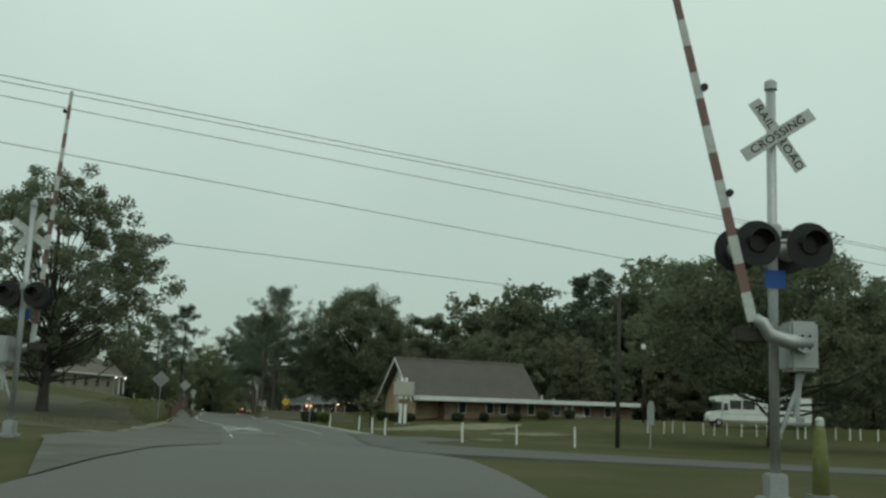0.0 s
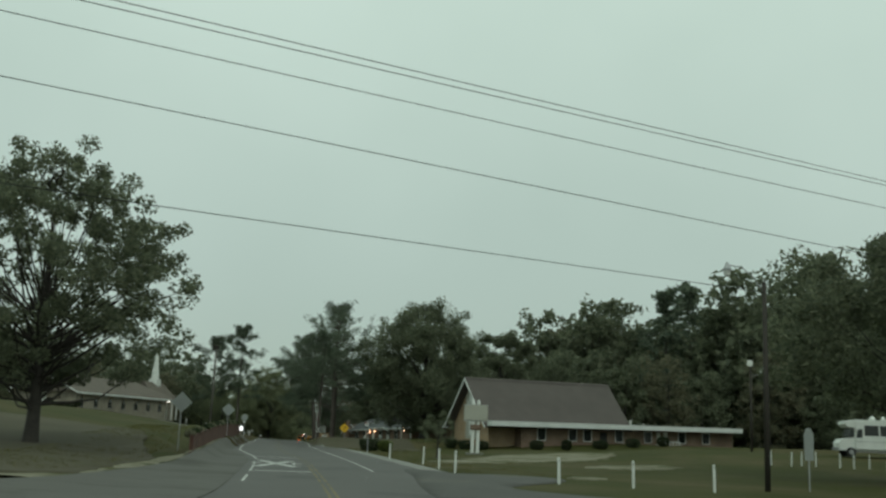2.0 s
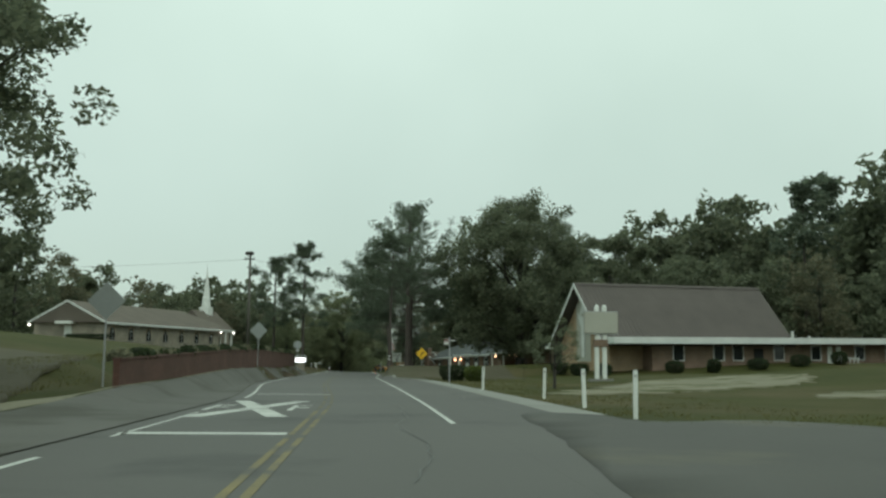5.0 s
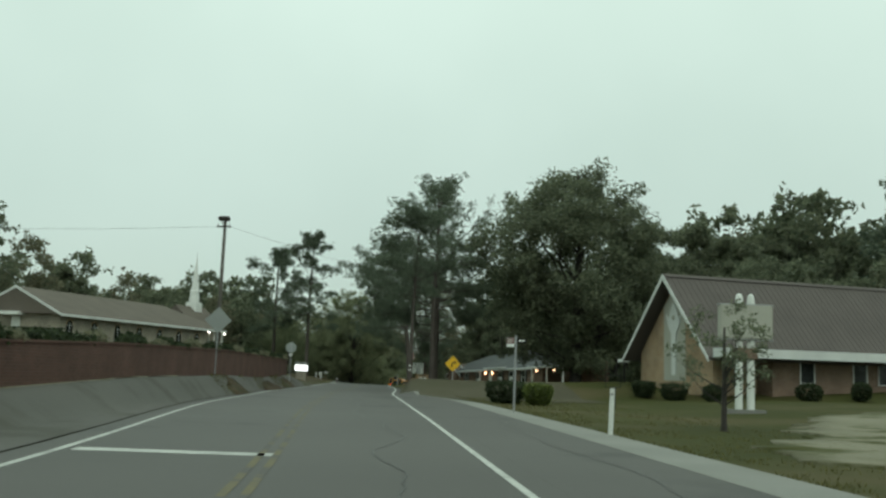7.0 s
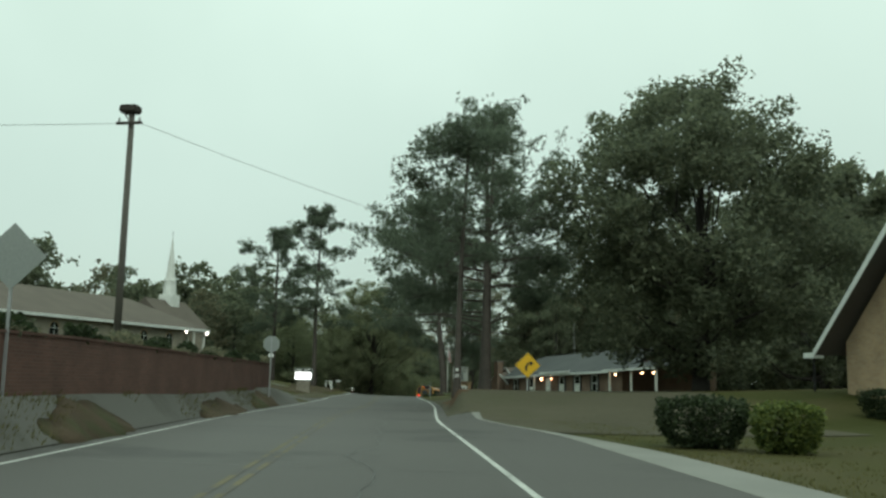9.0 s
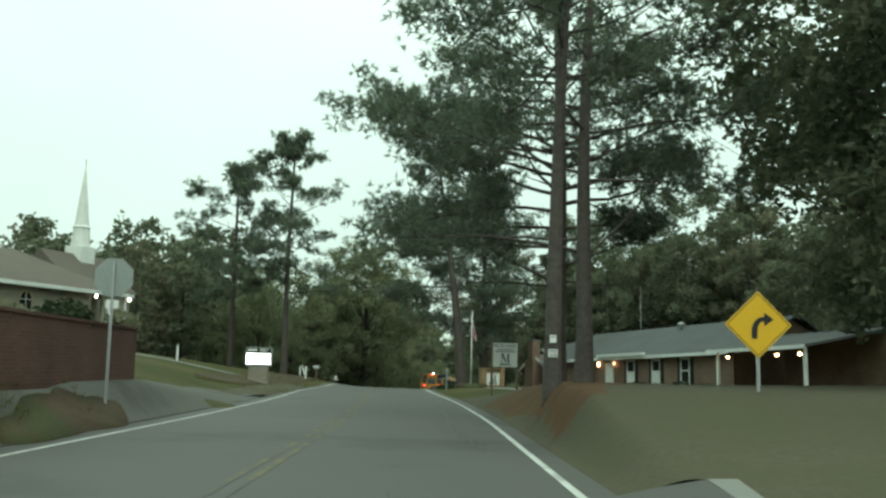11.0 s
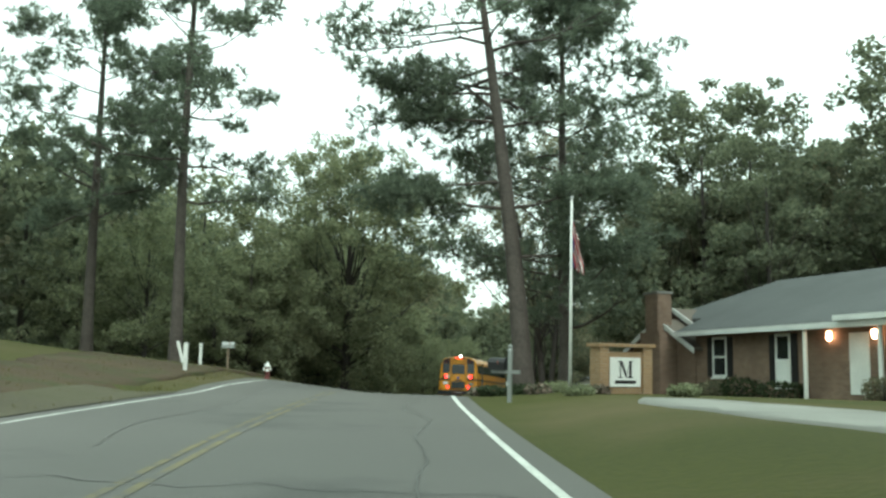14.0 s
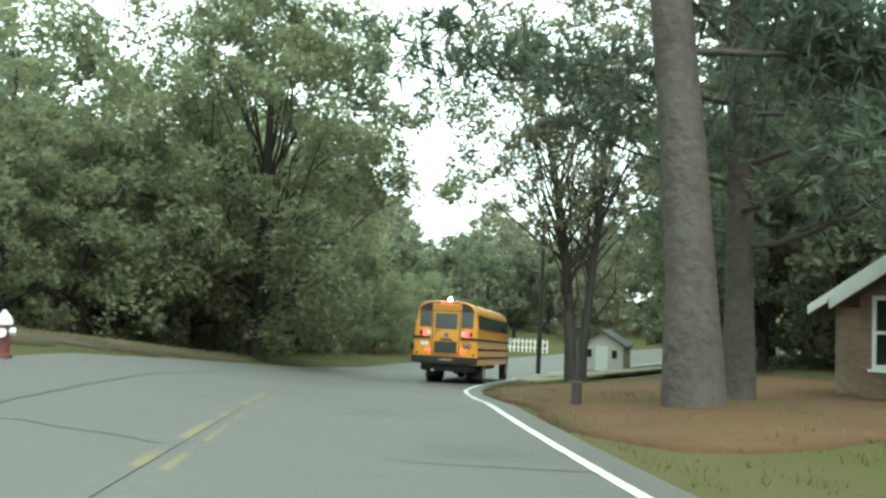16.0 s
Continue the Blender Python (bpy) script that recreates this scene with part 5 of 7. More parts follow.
def pave_edge(y):
    return float(np.interp(y, (10, 26, 38, 48, 54, 61, 67, 75, 84, 100, 142, 158, 164, 168), (-4.65, -9, -10.5, -9.2, -8.6, -8.2, -7.9, -7.6, -7.55, -7.35, -7.3, -9.2, -9.2, -7.2)))


tagged(strip("lay_by", 10, 168, pave_edge, lambda y: -4.602 - 1.85 * smooth(70, 104, y), 0.02, M["apron"], slices=8), "grey paved strip beside the road", "pavement", kind="structure")
tagged(strip("soil_edge", 42, 104, lambda y: pave_edge(y) - 0.3 - (0.8 + 0.5 * noise.noise((y * 0.3, 2.1, 0))) * (1 - smooth(64, 69, y)), lambda y: pave_edge(y) - 0.002 + 0.35 * noise.noise((y * 0.45, 0.4, 0)), 0.015, M["sand"], step=0.5, slices=2), "pale worn soil along the paving", "verge", kind="structure")
patch("verge", [(-14.9, 42), (-16.2, 48), (-17.6, 54), (-18.8, 61), (-21.4, 67), (-24.6, 75), (-28.2, 84), (-34, 92), (-46, 84), (-54, 60), (-48, 36), (-28, 30)], M["bank"], "brown dry grass on the bank", 0.03)
for i, (cx, cy, rx, ry) in enumerate(((-29.5, 113.6, 0.9, 3.0), (-33.2, 129.5, 0.9, 4.6), (-35.9, 140.5, 0.8, 3.6))):
    patch("dirt_mound", [(cx + rx * math.cos(a) * 0.6 - 0.25 * ry * math.sin(a), cy + ry * math.sin(a)) for a in (k * math.pi / 6 for k in range(12))], M["litter"], "brown weedy dirt patch on the paving", 0.04)


def bank_line(y):
    return 2.5 + 0.25 * noise.noise((y * 0.3, 3.0, 0)) + 0.22 * noise.noise((y * 1.4, 1.0, 0)) + 5.5 * smooth(160, 170, y) + 0.3 * (1 - smooth(136.5, 141, y))


def bank_back(y):
    return max(bank_line(y) + 0.12, float(np.interp(y, (136.5, 140, 143, 146, 152, 158, 165, 170), (2.7, 3.2, 3.6, 4.3, 6.0, 8.0, 10.2, 11.2))) + 0.45 * noise.noise((y * 0.45, 7.0, 0)) + 0.2 * noise.noise((y * 1.7, 2.0, 0)))


for nm, y0, y1, o0, o1, mt, lb in (("road_bank", 122, 134, lambda y: 5.905 - 2.4 * smooth(112, 134, y), 14.5, "bank", "dull grass beside the concrete gutter"), ("road_bank", 134, 140.5, 2.152, 14.5, "bank", "dull grassy bank rising from the road edge"), ("road_bank", 140.5, 170, 2.152, bank_line, "bank", "grassy foot of the bank beside the road"),
                                   ("pine_straw_bank", 140.5, 170, bank_line, bank_back, "straw", "rusty brown pine straw under the pines"), ("road_bank", 140.5, 170, bank_back, 14.5, "bank", "dull grass behind the pines"),
                                   ("road_bank", 170, 200, 2.152, 14.5, "grass", "grassy verge before the brick building")):
    tagged(strip(nm, y0, y1, o0, o1, 0.0, M[mt], step=0.5, slices=200 if y0 == 134 else 48), lb, "bank", kind="structure")
patch("pine_straw_bed", [(-40.4, 197.5), (-42.3, 207), (-43.6, 214), (-44, 226), (-38, 228), (-30, 214), (-34.5, 203), (-37.5, 199.5)], M["straw"], "brown pine straw bed by the road", 0.035)
patch("leaf_litter", [(-45.5, 170), (-47.6, 184), (-49.5, 198), (-51.5, 212), (-52.5, 226), (-58, 226), (-57, 208), (-54, 196), (-50.5, 184), (-48.5, 172)], M["litter"], "brown fallen leaves along the verge", 0.03)
patch("sandy_track", [(-7.2, 82), (-4.2, 83.5), (0, 90), (6, 97), (9.4, 108), (3, 112), (-1.5, 109), (-3.8, 101), (-6.8, 87)], M["sand"], "pale bare sandy track across the lawn", 0.025, wander=1.4)
patch("sandy_track", [(4.6, 80.5), (9.6, 84), (12, 88), (11, 92), (6, 88), (3.4, 84)], M["sand"], "pale bare patch in the lawn", 0.025, wander=1.2)
patch("sandy_track", [(1.8, 62.5), (3.4, 62), (4.4, 64.5), (2.2, 66)], M["sand"], "small pale bare patch by the side street", 0.022, wander=0.6)
patch("front_walk", [(-34.9, 186.0), (-33.3, 181.2), (-31.3, 177.0), (-29.0, 171.6), (-25.6, 165.4), (-22.9, 167.6), (-26.2, 174.0), (-28.9, 180.0), (-31.4, 185.0), (-33.4, 188.0)], M["concrete"], "pale drive before the brick building", 0.05, category="pavement")
tagged(strip("verge_edge", 165, 190, -8.3, lambda y: left_edge(y) - 0.42, 0.02, M["bank"], slices=2), "brown dry verge beside the road", "verge", kind="structure")
patch("church_walk", [(-50.4, 184.6), (-60, 176.4), (-60.4, 176.9), (-50.8, 185.2)], M["concrete"], "thin pale walk across the church lawn", 0.05, wander=0.05, category="pavement")
patch("far_drive", [(-43.2, 232), (-40.5, 240), (-34, 248), (-20, 254), (-20, 259), (-34, 255), (-42, 246), (-44.6, 238)], M["sand"], "pale sandy drive by the far bend", 0.03, category="drive")


# ---- crossing signals ----
def crossing_signal(x, y, turn, lean, label, foot=-0.4, band=0.41):
    t = thing("crossing_signal", x, y, land(x, y) - 0.05, turn, label, "crossing signal", "signals at the crossing")
    part("mast", tubes(([(0, 0, 0), (0, 0, 6.05)], 0.07), n=14), M["steel"], t, smooth=True)
    part("mast_foot", boxes((-0.22, -0.22, 0, 0.22, 0.22, 0.1), (-0.14, -0.14, 0.1, 0.14, 0.14, 0.42), bevel=0.02), M["steel"], t)
    part("mast_cap", tubes(([(0, 0, 6.0), (0, 0, 6.12), (0, 0, 6.16)], [0.095, 0.09, 0.04]), n=12), M["steel"], t)
    for ang, word, out in ((-56, "RAIL  ROAD", -0.10), (34, "CROSSING", -0.125)):
        b = part("crossbuck_blade", boxes((-0.61, -0.006, -0.1, 0.61, 0.006, 0.1), bevel=0.004), M["worn_white"], t, "worn white reflective blade")
        b.matrix_basis = pose(0.06, out, 5.28, 0, -ang, 0)
        for w, x in ((word, 0),) if " " not in word else ((word.split()[0], -0.33), (word.split()[-1], 0.33)):
            words("lettering", w, 0.17, M["black"], b, pose(x, -0.009, 0, 90, 0, 0), wide=1.12)
    for s, z in ((-1, 3.62), (1, 3.62)):
        for face in (-1, 1):
            xo = s * 0.37 + (-0.06 if face > 0 else 0.06)
            h = part("flasher_disc", tubes(([(xo, face * 0.30, z), (xo, face * 0.32, z)], 0.33), n=28), M["black"], t, "black round flasher background")
            part("lens", tubes(([(xo, face * 0.322, z), (xo, face * 0.35, z)], [0.14, 0.12]), n=20), M["dark_lens"], h, "dark unlit red lens")
            bm = bmesh.new()
            n = 14
            ring = [[bm.verts.new((xo + math.cos(a) * 0.17, face * (0.322 + k * 0.26), z + math.sin(a) * 0.17)) for a in (math.pi * i / n for i in range(n + 1))] for k in (0, 1)]
            for i in range(n):
                bm.faces.new((ring[0][i], ring[0][i + 1], ring[1][i + 1], ring[1][i]))
            part("visor", bm, M["black"], h)
            part("lamp_housing", tubes(([(xo, face * 0.12, z), (xo, face * 0.2, z), (xo, face * 0.298, z)], [0.07, 0.15, 0.16]), n=16), M["steel"], h, smooth=True)
    part("cross_arm", tubes(([(-0.4, 0, 3.72), (0.4, 0, 3.72)], 0.035), ([(-0.37, -0.14, 3.66), (-0.37, 0.14, 3.66)], 0.03), ([(0.37, -0.14, 3.66), (0.37, 0.14, 3.66)], 0.03), n=8), M["steel"], t)
    part("junction_box", boxes((-0.1, -0.12, 3.75, 0.1, 0.12, 3.95), bevel=0.02), M["steel"], t)
    part("notice_plate", boxes((-0.15, -0.1, 3.02, 0.15, -0.085, 3.28), bevel=0.003), M["blue"], t, "small blue notice plate")
    # gate machine, its bent arm and the raised boom
    part("gate_machine", boxes((0.16, -0.24, 1.85, 0.56, 0.3, 2.55), bevel=0.04), M["steel"], t, "grey gate machine box")
    part("machine_bracket", tubes(([(0.3, 0, 1.2), (0.36, 0, 1.85)], 0.05), ([(0.05, 0, 0.9), (0.42, 0, 1.84)], 0.035), n=8), M["steel"], t)
    part("gate_elbow", tubes(([(0.42, -0.32, 2.24), (0.1, -0.34, 2.24), (-0.16, -0.34, 2.32), (-0.27, -0.34, 2.5), (-0.36, -0.34, 2.56)], [0.11, 0.11, 0.1, 0.09, 0.07]), n=12), M["steel"], t, smooth=True)
    part("counterweight", boxes((-0.62, -0.28, 2.22, -0.16, -0.1, 2.42), bevel=0.02), M["pole_wood"], t)
    hub = part("elbow_hub", tubes(([(0.32, -0.4, 2.24), (0.32, -0.3, 2.24)], 0.15), n=18), M["steel"], t)
    for k in range(6):
        a = k * math.pi / 3
        part("bolt", tubes(([(0.32 + 0.1 * math.cos(a), -0.42, 2.24 + 0.1 * math.sin(a)), (0.32 + 0.1 * math.cos(a), -0.401, 2.24 + 0.1 * math.sin(a))], 0.018), n=6), M["black"], hub)
    boom = part("gate_boom", boxes((-0.072, -0.02, 0, 0.072, 0.02, 0.42), bevel=0.006), M["worn_white"], t, "raised boom in red and white bands")
    boom.matrix_basis = pose(foot, -0.34, 2.5, 0, -lean, 0)
    z = 0.42
    for k in range(16):
        taper = 0.072 - 0.002 * k
        part("boom_band", boxes((-taper, -0.018, z, taper, 0.018, z + band), bevel=0.004), M["boom_red" if k % 2 == 0 else "worn_white"], boom)
        z += band
    for zz in (1.85, 3.45, 15.6 * band):
        lamp = part("boom_lamp", tubes(([(0.1, -0.04, zz), (0.1, 0.04, zz)], 0.055), n=14), M["black"], boom)
        part("lamp_stem", tubes(([(0.04, 0, zz - 0.06), (0.09, 0, zz - 0.05)], 0.012), n=6), M["steel"], lamp)
    return t


crossing_signal(4.80, 10.5, 0, 12.9, "grey railroad crossing signal with raised red-white boom")
crossing_signal(-10.9, 22.0, 180, 2.9, "railroad crossing signal seen from behind, boom raised", -0.2, 0.398)


def pipe_marker():
    x, y = 5.36, 10.3
    g = land(x, y)
    h = 1.72 - g
    t = thing("pipe_marker", x, y, g, 0, "faded yellow green marker post with a pale cap", "post")
    part("post", tubes(([(0, 0, -0.1), (0, 0, h * 0.55), (0, 0, h - 0.2), (0, 0, h - 0.12)], [0.12, 0.105, 0.08, 0.05]), n=12), M["marker_yellow"], t, smooth=True)
    part("cap", tubes(([(0, 0, h - 0.12), (0, 0, h - 0.03), (0, 0, h)], [0.06, 0.06, 0.03]), n=12), M["worn_white"], t)
    part("footing", boxes((-0.2, -0.2, -0.1, 0.2, 0.2, 0.12), bevel=0.03), M["concrete"], t)
    return t


pipe_marker()


# ---- overhead lines ----
for pts in (((-62, 8.6, 9.9), (-20, 36.6, 8.75), (10.6, 57.9, 9.0)),
            ((-75, 3.5, 13.75), (-20, 36.5, 12.15), (-2, 47.3, 11.47), (10, 54.5, 11.04), (60, 84.5, 9.5)),
            ((-75, -1.8, 13.8), (-20, 36.1, 14.05), (-2, 48.5, 14.0), (10, 56.9, 14.15), (60, 91.5, 14.6)),
            ((-75, -7, 12.6), (-20, 33.2, 13.9), (-2, 46.4, 14.35), (10, 55.1, 14.7), (60, 91.0, 15.9)),
            ((-75, -7, 12.85), (-20, 33.2, 14.15), (-2, 46.4, 14.6), (10, 55.1, 14.92), (60, 91.0, 16.0))):
    p = np.array(pts, float)
    s = np.concatenate([[0], np.cumsum(np.linalg.norm(np.diff(p, axis=0), axis=1))])
    fine = np.linspace(0, s[-1], 40)
    kx = [np.interp(fine, s, p[:, k]) for k in range(3)]
    zz = np.convolve(np.pad(kx[2], 4, mode="reflect", reflect_type="odd"), np.ones(9) / 9, mode="valid")
    tagged(part("power_line", tubes(([(a, b, c) for a, b, c in zip(kx[0], kx[1], zz)], 0.016), n=6), M["wire"]), "thin dark overhead cable across the road", "cable", "overhead cables", "thing")


def lamp_post():
    t = thing("street_lamp", 10.6, 58, land(10.6, 58), 0, "dark wooden street lamp pole with curved arm", "street lamp")
    part("pole", tubes(([(0, 0, -0.2), (0, 0, 9.5)], [0.14, 0.1]), n=12), M["pole_wood"], t, smooth=True)
    part("arm", tubes(([(0, 0, 8.9), (-0.5, -0.1, 9.7), (-1.1, -0.2, 10.15), (-1.75, -0.3, 10.22)], 0.03), n=8), M["steel"], t, smooth=True)
    h = part("lamp_head", tubes(([(-1.75, -0.3, 10.35), (-1.75, -0.3, 10.15), (-1.75, -0.3, 10.05), (-1.75, -0.3, 9.95)], [0.06, 0.12, 0.2, 0.2]), n=14), M["steel"], t)
    part("lens", tubes(([(-1.75, -0.3, 9.95), (-1.75, -0.3, 9.72)], [0.17, 0.15]), n=14), M["clear_lens"], h)
    part("insulator", tubes(([(0, 0, 9.5), (0, 0, 9.62)], 0.04), n=8), M["steel"], t)
    return t


lamp_post()


def utility_pole():
    x, y = -36.0, 126.1
    t = thing("utility_pole", x, y, land(x, y), 0, "tall dark wooden pole with a lamp at its top", "utility pole")
    H = 11.2 - land(x, y)
    part("pole", tubes(([(0, 0, -0.2), (0, 0, H - 0.2)], [0.14, 0.1]), n=12), M["pole_grey"], t, smooth=True)
    part("top_lamp", boxes((-0.42, -0.25, H - 0.3, 0.28, 0.25, H), bevel=0.06), M["pole_wood"], t)
    part("lamp_bracket", tubes(([(0, 0, H - 0.7), (-0.3, -0.1, H - 0.25)], 0.03), n=6), M["steel"], t)
    part("crosspiece", boxes((-0.5, -0.2, H - 0.75, 0.5, -0.12, H - 0.65)), M["pole_wood"], t)
    for s in (-1, 1):
        part("insulator", tubes(([(s * 0.4, -0.16, H - 0.65), (s * 0.4, -0.16, H - 0.5)], 0.04), n=8), M["steel"], t)
    return t


utility_pole()
for a, b in (((-36.4, 126, 10.5), (-90, 100, 10.2)), ((-35.6, 126, 10.5), (-8, 190, 10.5))):
    run = [(a[0] + (b[0] - a[0]) * k / 16, a[1] + (b[1] - a[1]) * k / 16, a[2] + (b[2] - a[2]) * k / 16 - 1.6 * (k / 16) * (1 - k / 16) * 4) for k in range(17)]
    tagged(part("power_line", tubes((run, 0.009), n=5), M["wire"]), "thin slack cable from the tall pole", "cable", "overhead cables", "thing")


# ---- posts round the lawn ----
def white_post(x, y, h=1.15, turn=0, z=None):
    t = thing("bollard_post", x, y, land(x, y) - 0.03 if z is None else z, turn, "white painted square wooden post on the grass", "post", "white posts round the lawn")
    part("post", boxes((-0.055, -0.055, 0, 0.055, 0.055, h), bevel=0.012), M["white"], t)
    part("bolt_hole", tubes(([(0.0, -0.06, h - 0.14), (0.0, -0.05, h - 0.14)], 0.025), n=8), M["black"], t)
    return t


first_post = white_post(-3.86, 64.07)
rng = np.random.default_rng(7)
for x, y in [(-5.15, 70.07), (1.17, 55.93), (-6.78, 77.66), (4.31, 55.23), (-10.44, 89.25), (7.6, 54.6)] + [(19.6 + 1.28 * k + float(rng.uniform(-0.3, 0.3)), 94 + float(rng.uniform(-0.6, 0.6))) for k in range(18)]:
    copy_thing(first_post, pose(x, y, land(x, y) - 0.03, float(rng.uniform(-2, 2)), float(rng.uniform(-2, 2)), float(rng.uniform(-15, 15))))
far_post = white_post(-54.07, 182.8, 1.05)
far_post["label"] = "white post on the grass bank"
copy_thing(far_post, pose(-56.6, 179.8, land(-56.6, 179.8)))


# ---- camper van beyond the lawn ----
def camper():
    x, y = 33.9, 106
    t = thing("motor_home", x, y, land(x, y), -2, "white boxy motor home parked beyond the lawn", "motor home")
    part("body", boxes((-4.2, -1.2, 0.6, 5.3, 1.2, 3.3), bevel=0.1), M["white"], t)
    part("cab_overhang", slabs(([(-4.2, -1.18, 2.55), (-4.75, -1.18, 2.62), (-5.05, -1.18, 2.85), (-5.0, -1.18, 3.12), (-4.2, -1.18, 3.26)], (0, 2.36, 0))), M["white"], t)
    hood = part("hood", slabs(([(-4.2, -1.05, 0.55), (-5.5, -1.05, 0.55), (-5.55, -1.05, 1.2), (-5.3, -1.05, 1.5), (-4.2, -1.05, 1.72)], (0, 2.1, 0))), M["white"], t)
    part("front_bumper", boxes((-5.66, -1.1, 0.5, -5.56, 1.1, 0.78), bevel=0.03), M["steel"], hood)
    part("headlamp", tubes(([(-5.56, -0.75, 1.05), (-5.6, -0.75, 1.05)], 0.12), n=12), M["clear_lens"], hood)
    part("windscreen", slabs(([(-4.22, -1.0, 1.74), (-4.7, -1.0, 1.76), (-4.45, -1.0, 2.54), (-4.22, -1.0, 2.54)], (0, 2.0, 0))), M["glass"], t)
    part("cab_door_glass", slabs(([(-4.1, -1.215, 1.7), (-3.55, -1.215, 1.7), (-3.55, -1.215, 2.45), (-3.95, -1.215, 2.45)], (0, 0.012, 0))), M["glass"], t)
    part("lower_skirt", boxes((-4.1, -1.19, 0.38, 5.2, 1.19, 0.598)), M["concrete"], t)
    part("stripe", boxes((-4.15, -1.209, 1.32, 5.25, -1.203, 1.4)), M["worn_white"], t)
    for x0, x1, z0, z1 in ((-3.3, -2.2, 1.95, 2.75), (-1.95, -0.75, 1.95, 2.75), (2.3, 3.2, 1.95, 2.85)):
        w = part("window", boxes((x0, -1.222, z0, x1, -1.204, z1), bevel=0.006), M["glass"], t)
        part("window_frame", boxes((x0 - 0.06, -1.212, z0 - 0.06, x1 + 0.06, -1.2035, z1 + 0.06)), M["black"], w)
    part("locker_door", boxes((3.6, -1.214, 0.75, 4.5, -1.204, 1.25), bevel=0.004), M["sign_back"], t)
    for xx in (-4.55, 1.6):
        for s in (-1, 1):
            w = part("wheel", tubes(([(xx, s * 0.9, 0.4), (xx, s * 1.225, 0.4)], 0.42), n=20), M["rubber"], t)
            part("rim", tubes(([(xx, s * 1.226, 0.4), (xx, s * 1.24, 0.4)], [0.22, 0.18]), n=14), M["steel"], w)
    for xx, r in ((-2.4, 0.3), (-1.4, 0.26)):
        part("roof_dome", tubes(([(xx, -0.3, 3.3), (xx, -0.3, 3.45), (xx, -0.3, 3.6), (xx, -0.3, 3.68)], [r, r * 0.95, r * 0.6, 0.04]), n=14), M["white"], t, smooth=True)
    part("roof_unit", boxes((1.9, -0.4, 3.3, 2.9, 0.4, 3.56), bevel=0.08), M["white"], t)
    lad = part("rear_ladder", tubes(([(5.36, -0.9, 0.9), (5.36, -0.9, 3.4)], 0.02), ([(5.36, -0.5, 0.9), (5.36, -0.5, 3.4)], 0.02), n=6), M["steel"], t)
    for k in range(7):
        part("rung", tubes(([(5.36, -0.9, 1.1 + 0.33 * k), (5.36, -0.5, 1.1 + 0.33 * k)], 0.014), n=6), M["steel"], lad)
    return t


camper()


# ---- chapel's own sign ----
def chapel_sign():
    x, y = -4.75, 110.7
    t = thing("roadside_sign", x, y, land(x, y), 8, "pale blank signboard on two white posts", "sign")
    for s in (-1, 1):
        part("post", tubes(([(s * 0.26, 0, 0), (s * 0.26, 0, 5.0), (s * 0.26, 0, 5.2), (s * 0.26, 0, 5.28)], [0.17, 0.17, 0.13, 0.04]), n=14), M["white"], t, smooth=False)
    part("collar", boxes((-0.5, -0.24, 2.35, 0.5, 0.24, 2.85), bevel=0.02), M["brick_brown"], t, "brown collar round both posts")
    bd = part("board", boxes((-1.15, -0.3, 3.25, 1.15, 0.3, 4.75), bevel=0.05), M["stucco"], t, "weathered pale signboard")
    part("board_edge", boxes((-1.2, -0.25, 3.2, 1.2, 0.25, 3.249), (-1.2, -0.25, 4.751, 1.2, 0.25, 4.8)), M["steel"], bd)
    part("plinth", boxes((-0.85, -0.4, -0.1, 0.85, 0.4, 0.14), bevel=0.02), M["concrete"], t)
    return t


chapel_sign()
tree("young_tree", -7.2, 95, 3.8, 1.3, 0.07, 71, 1600, bare=0.35, leaf="leaf", label="small young tree with sparse leaves on the lawn", lw=0.07, ll=0.11, limbs=14)


# ---- clipped bushes ----
def bush(x, y, sx, sy, h, seed, leaf, label, box_like=0.6, n=5200, size=0.07, group="bushes", name="bush"):
    rng = np.random.default_rng(seed)
    t = thing(name, x, y, land(x, y) - 0.03, 0, label, "bush", group)
    u = rng.normal(size=(n, 3))
    u /= np.abs(u).max(axis=1)[:, None] ** box_like * np.linalg.norm(u, axis=1)[:, None] ** (1 - box_like)
    u *= rng.uniform(0.8, 1.03, (n, 1))
    c = u * [sx / 2, sy / 2, h / 2] + [0, 0, h / 2 + 0.05]
    c[:, :2] *= (0.72 + 0.28 * np.clip(c[:, 2:3] / h, 0, 1)) if box_like > 0.5 else 1.0
    me = leaf_mesh("foliage", c, np.full(n, 0.12), 1, size, size * 1.7, rng, 1.0)
    me.materials.append(M[leaf])
    f = new("foliage", me)
    f.parent = t
    bm = bmesh.new()
    for k in range(5):
        a = k * 1.26
        tube(bm, [(0, 0, 0), (0.2 * sx * math.cos(a), 0.2 * sy * math.sin(a), h * 0.7)], [0.035, 0.015], 6)
    part("stems", bm, M["bark_dark"], t)
    return t


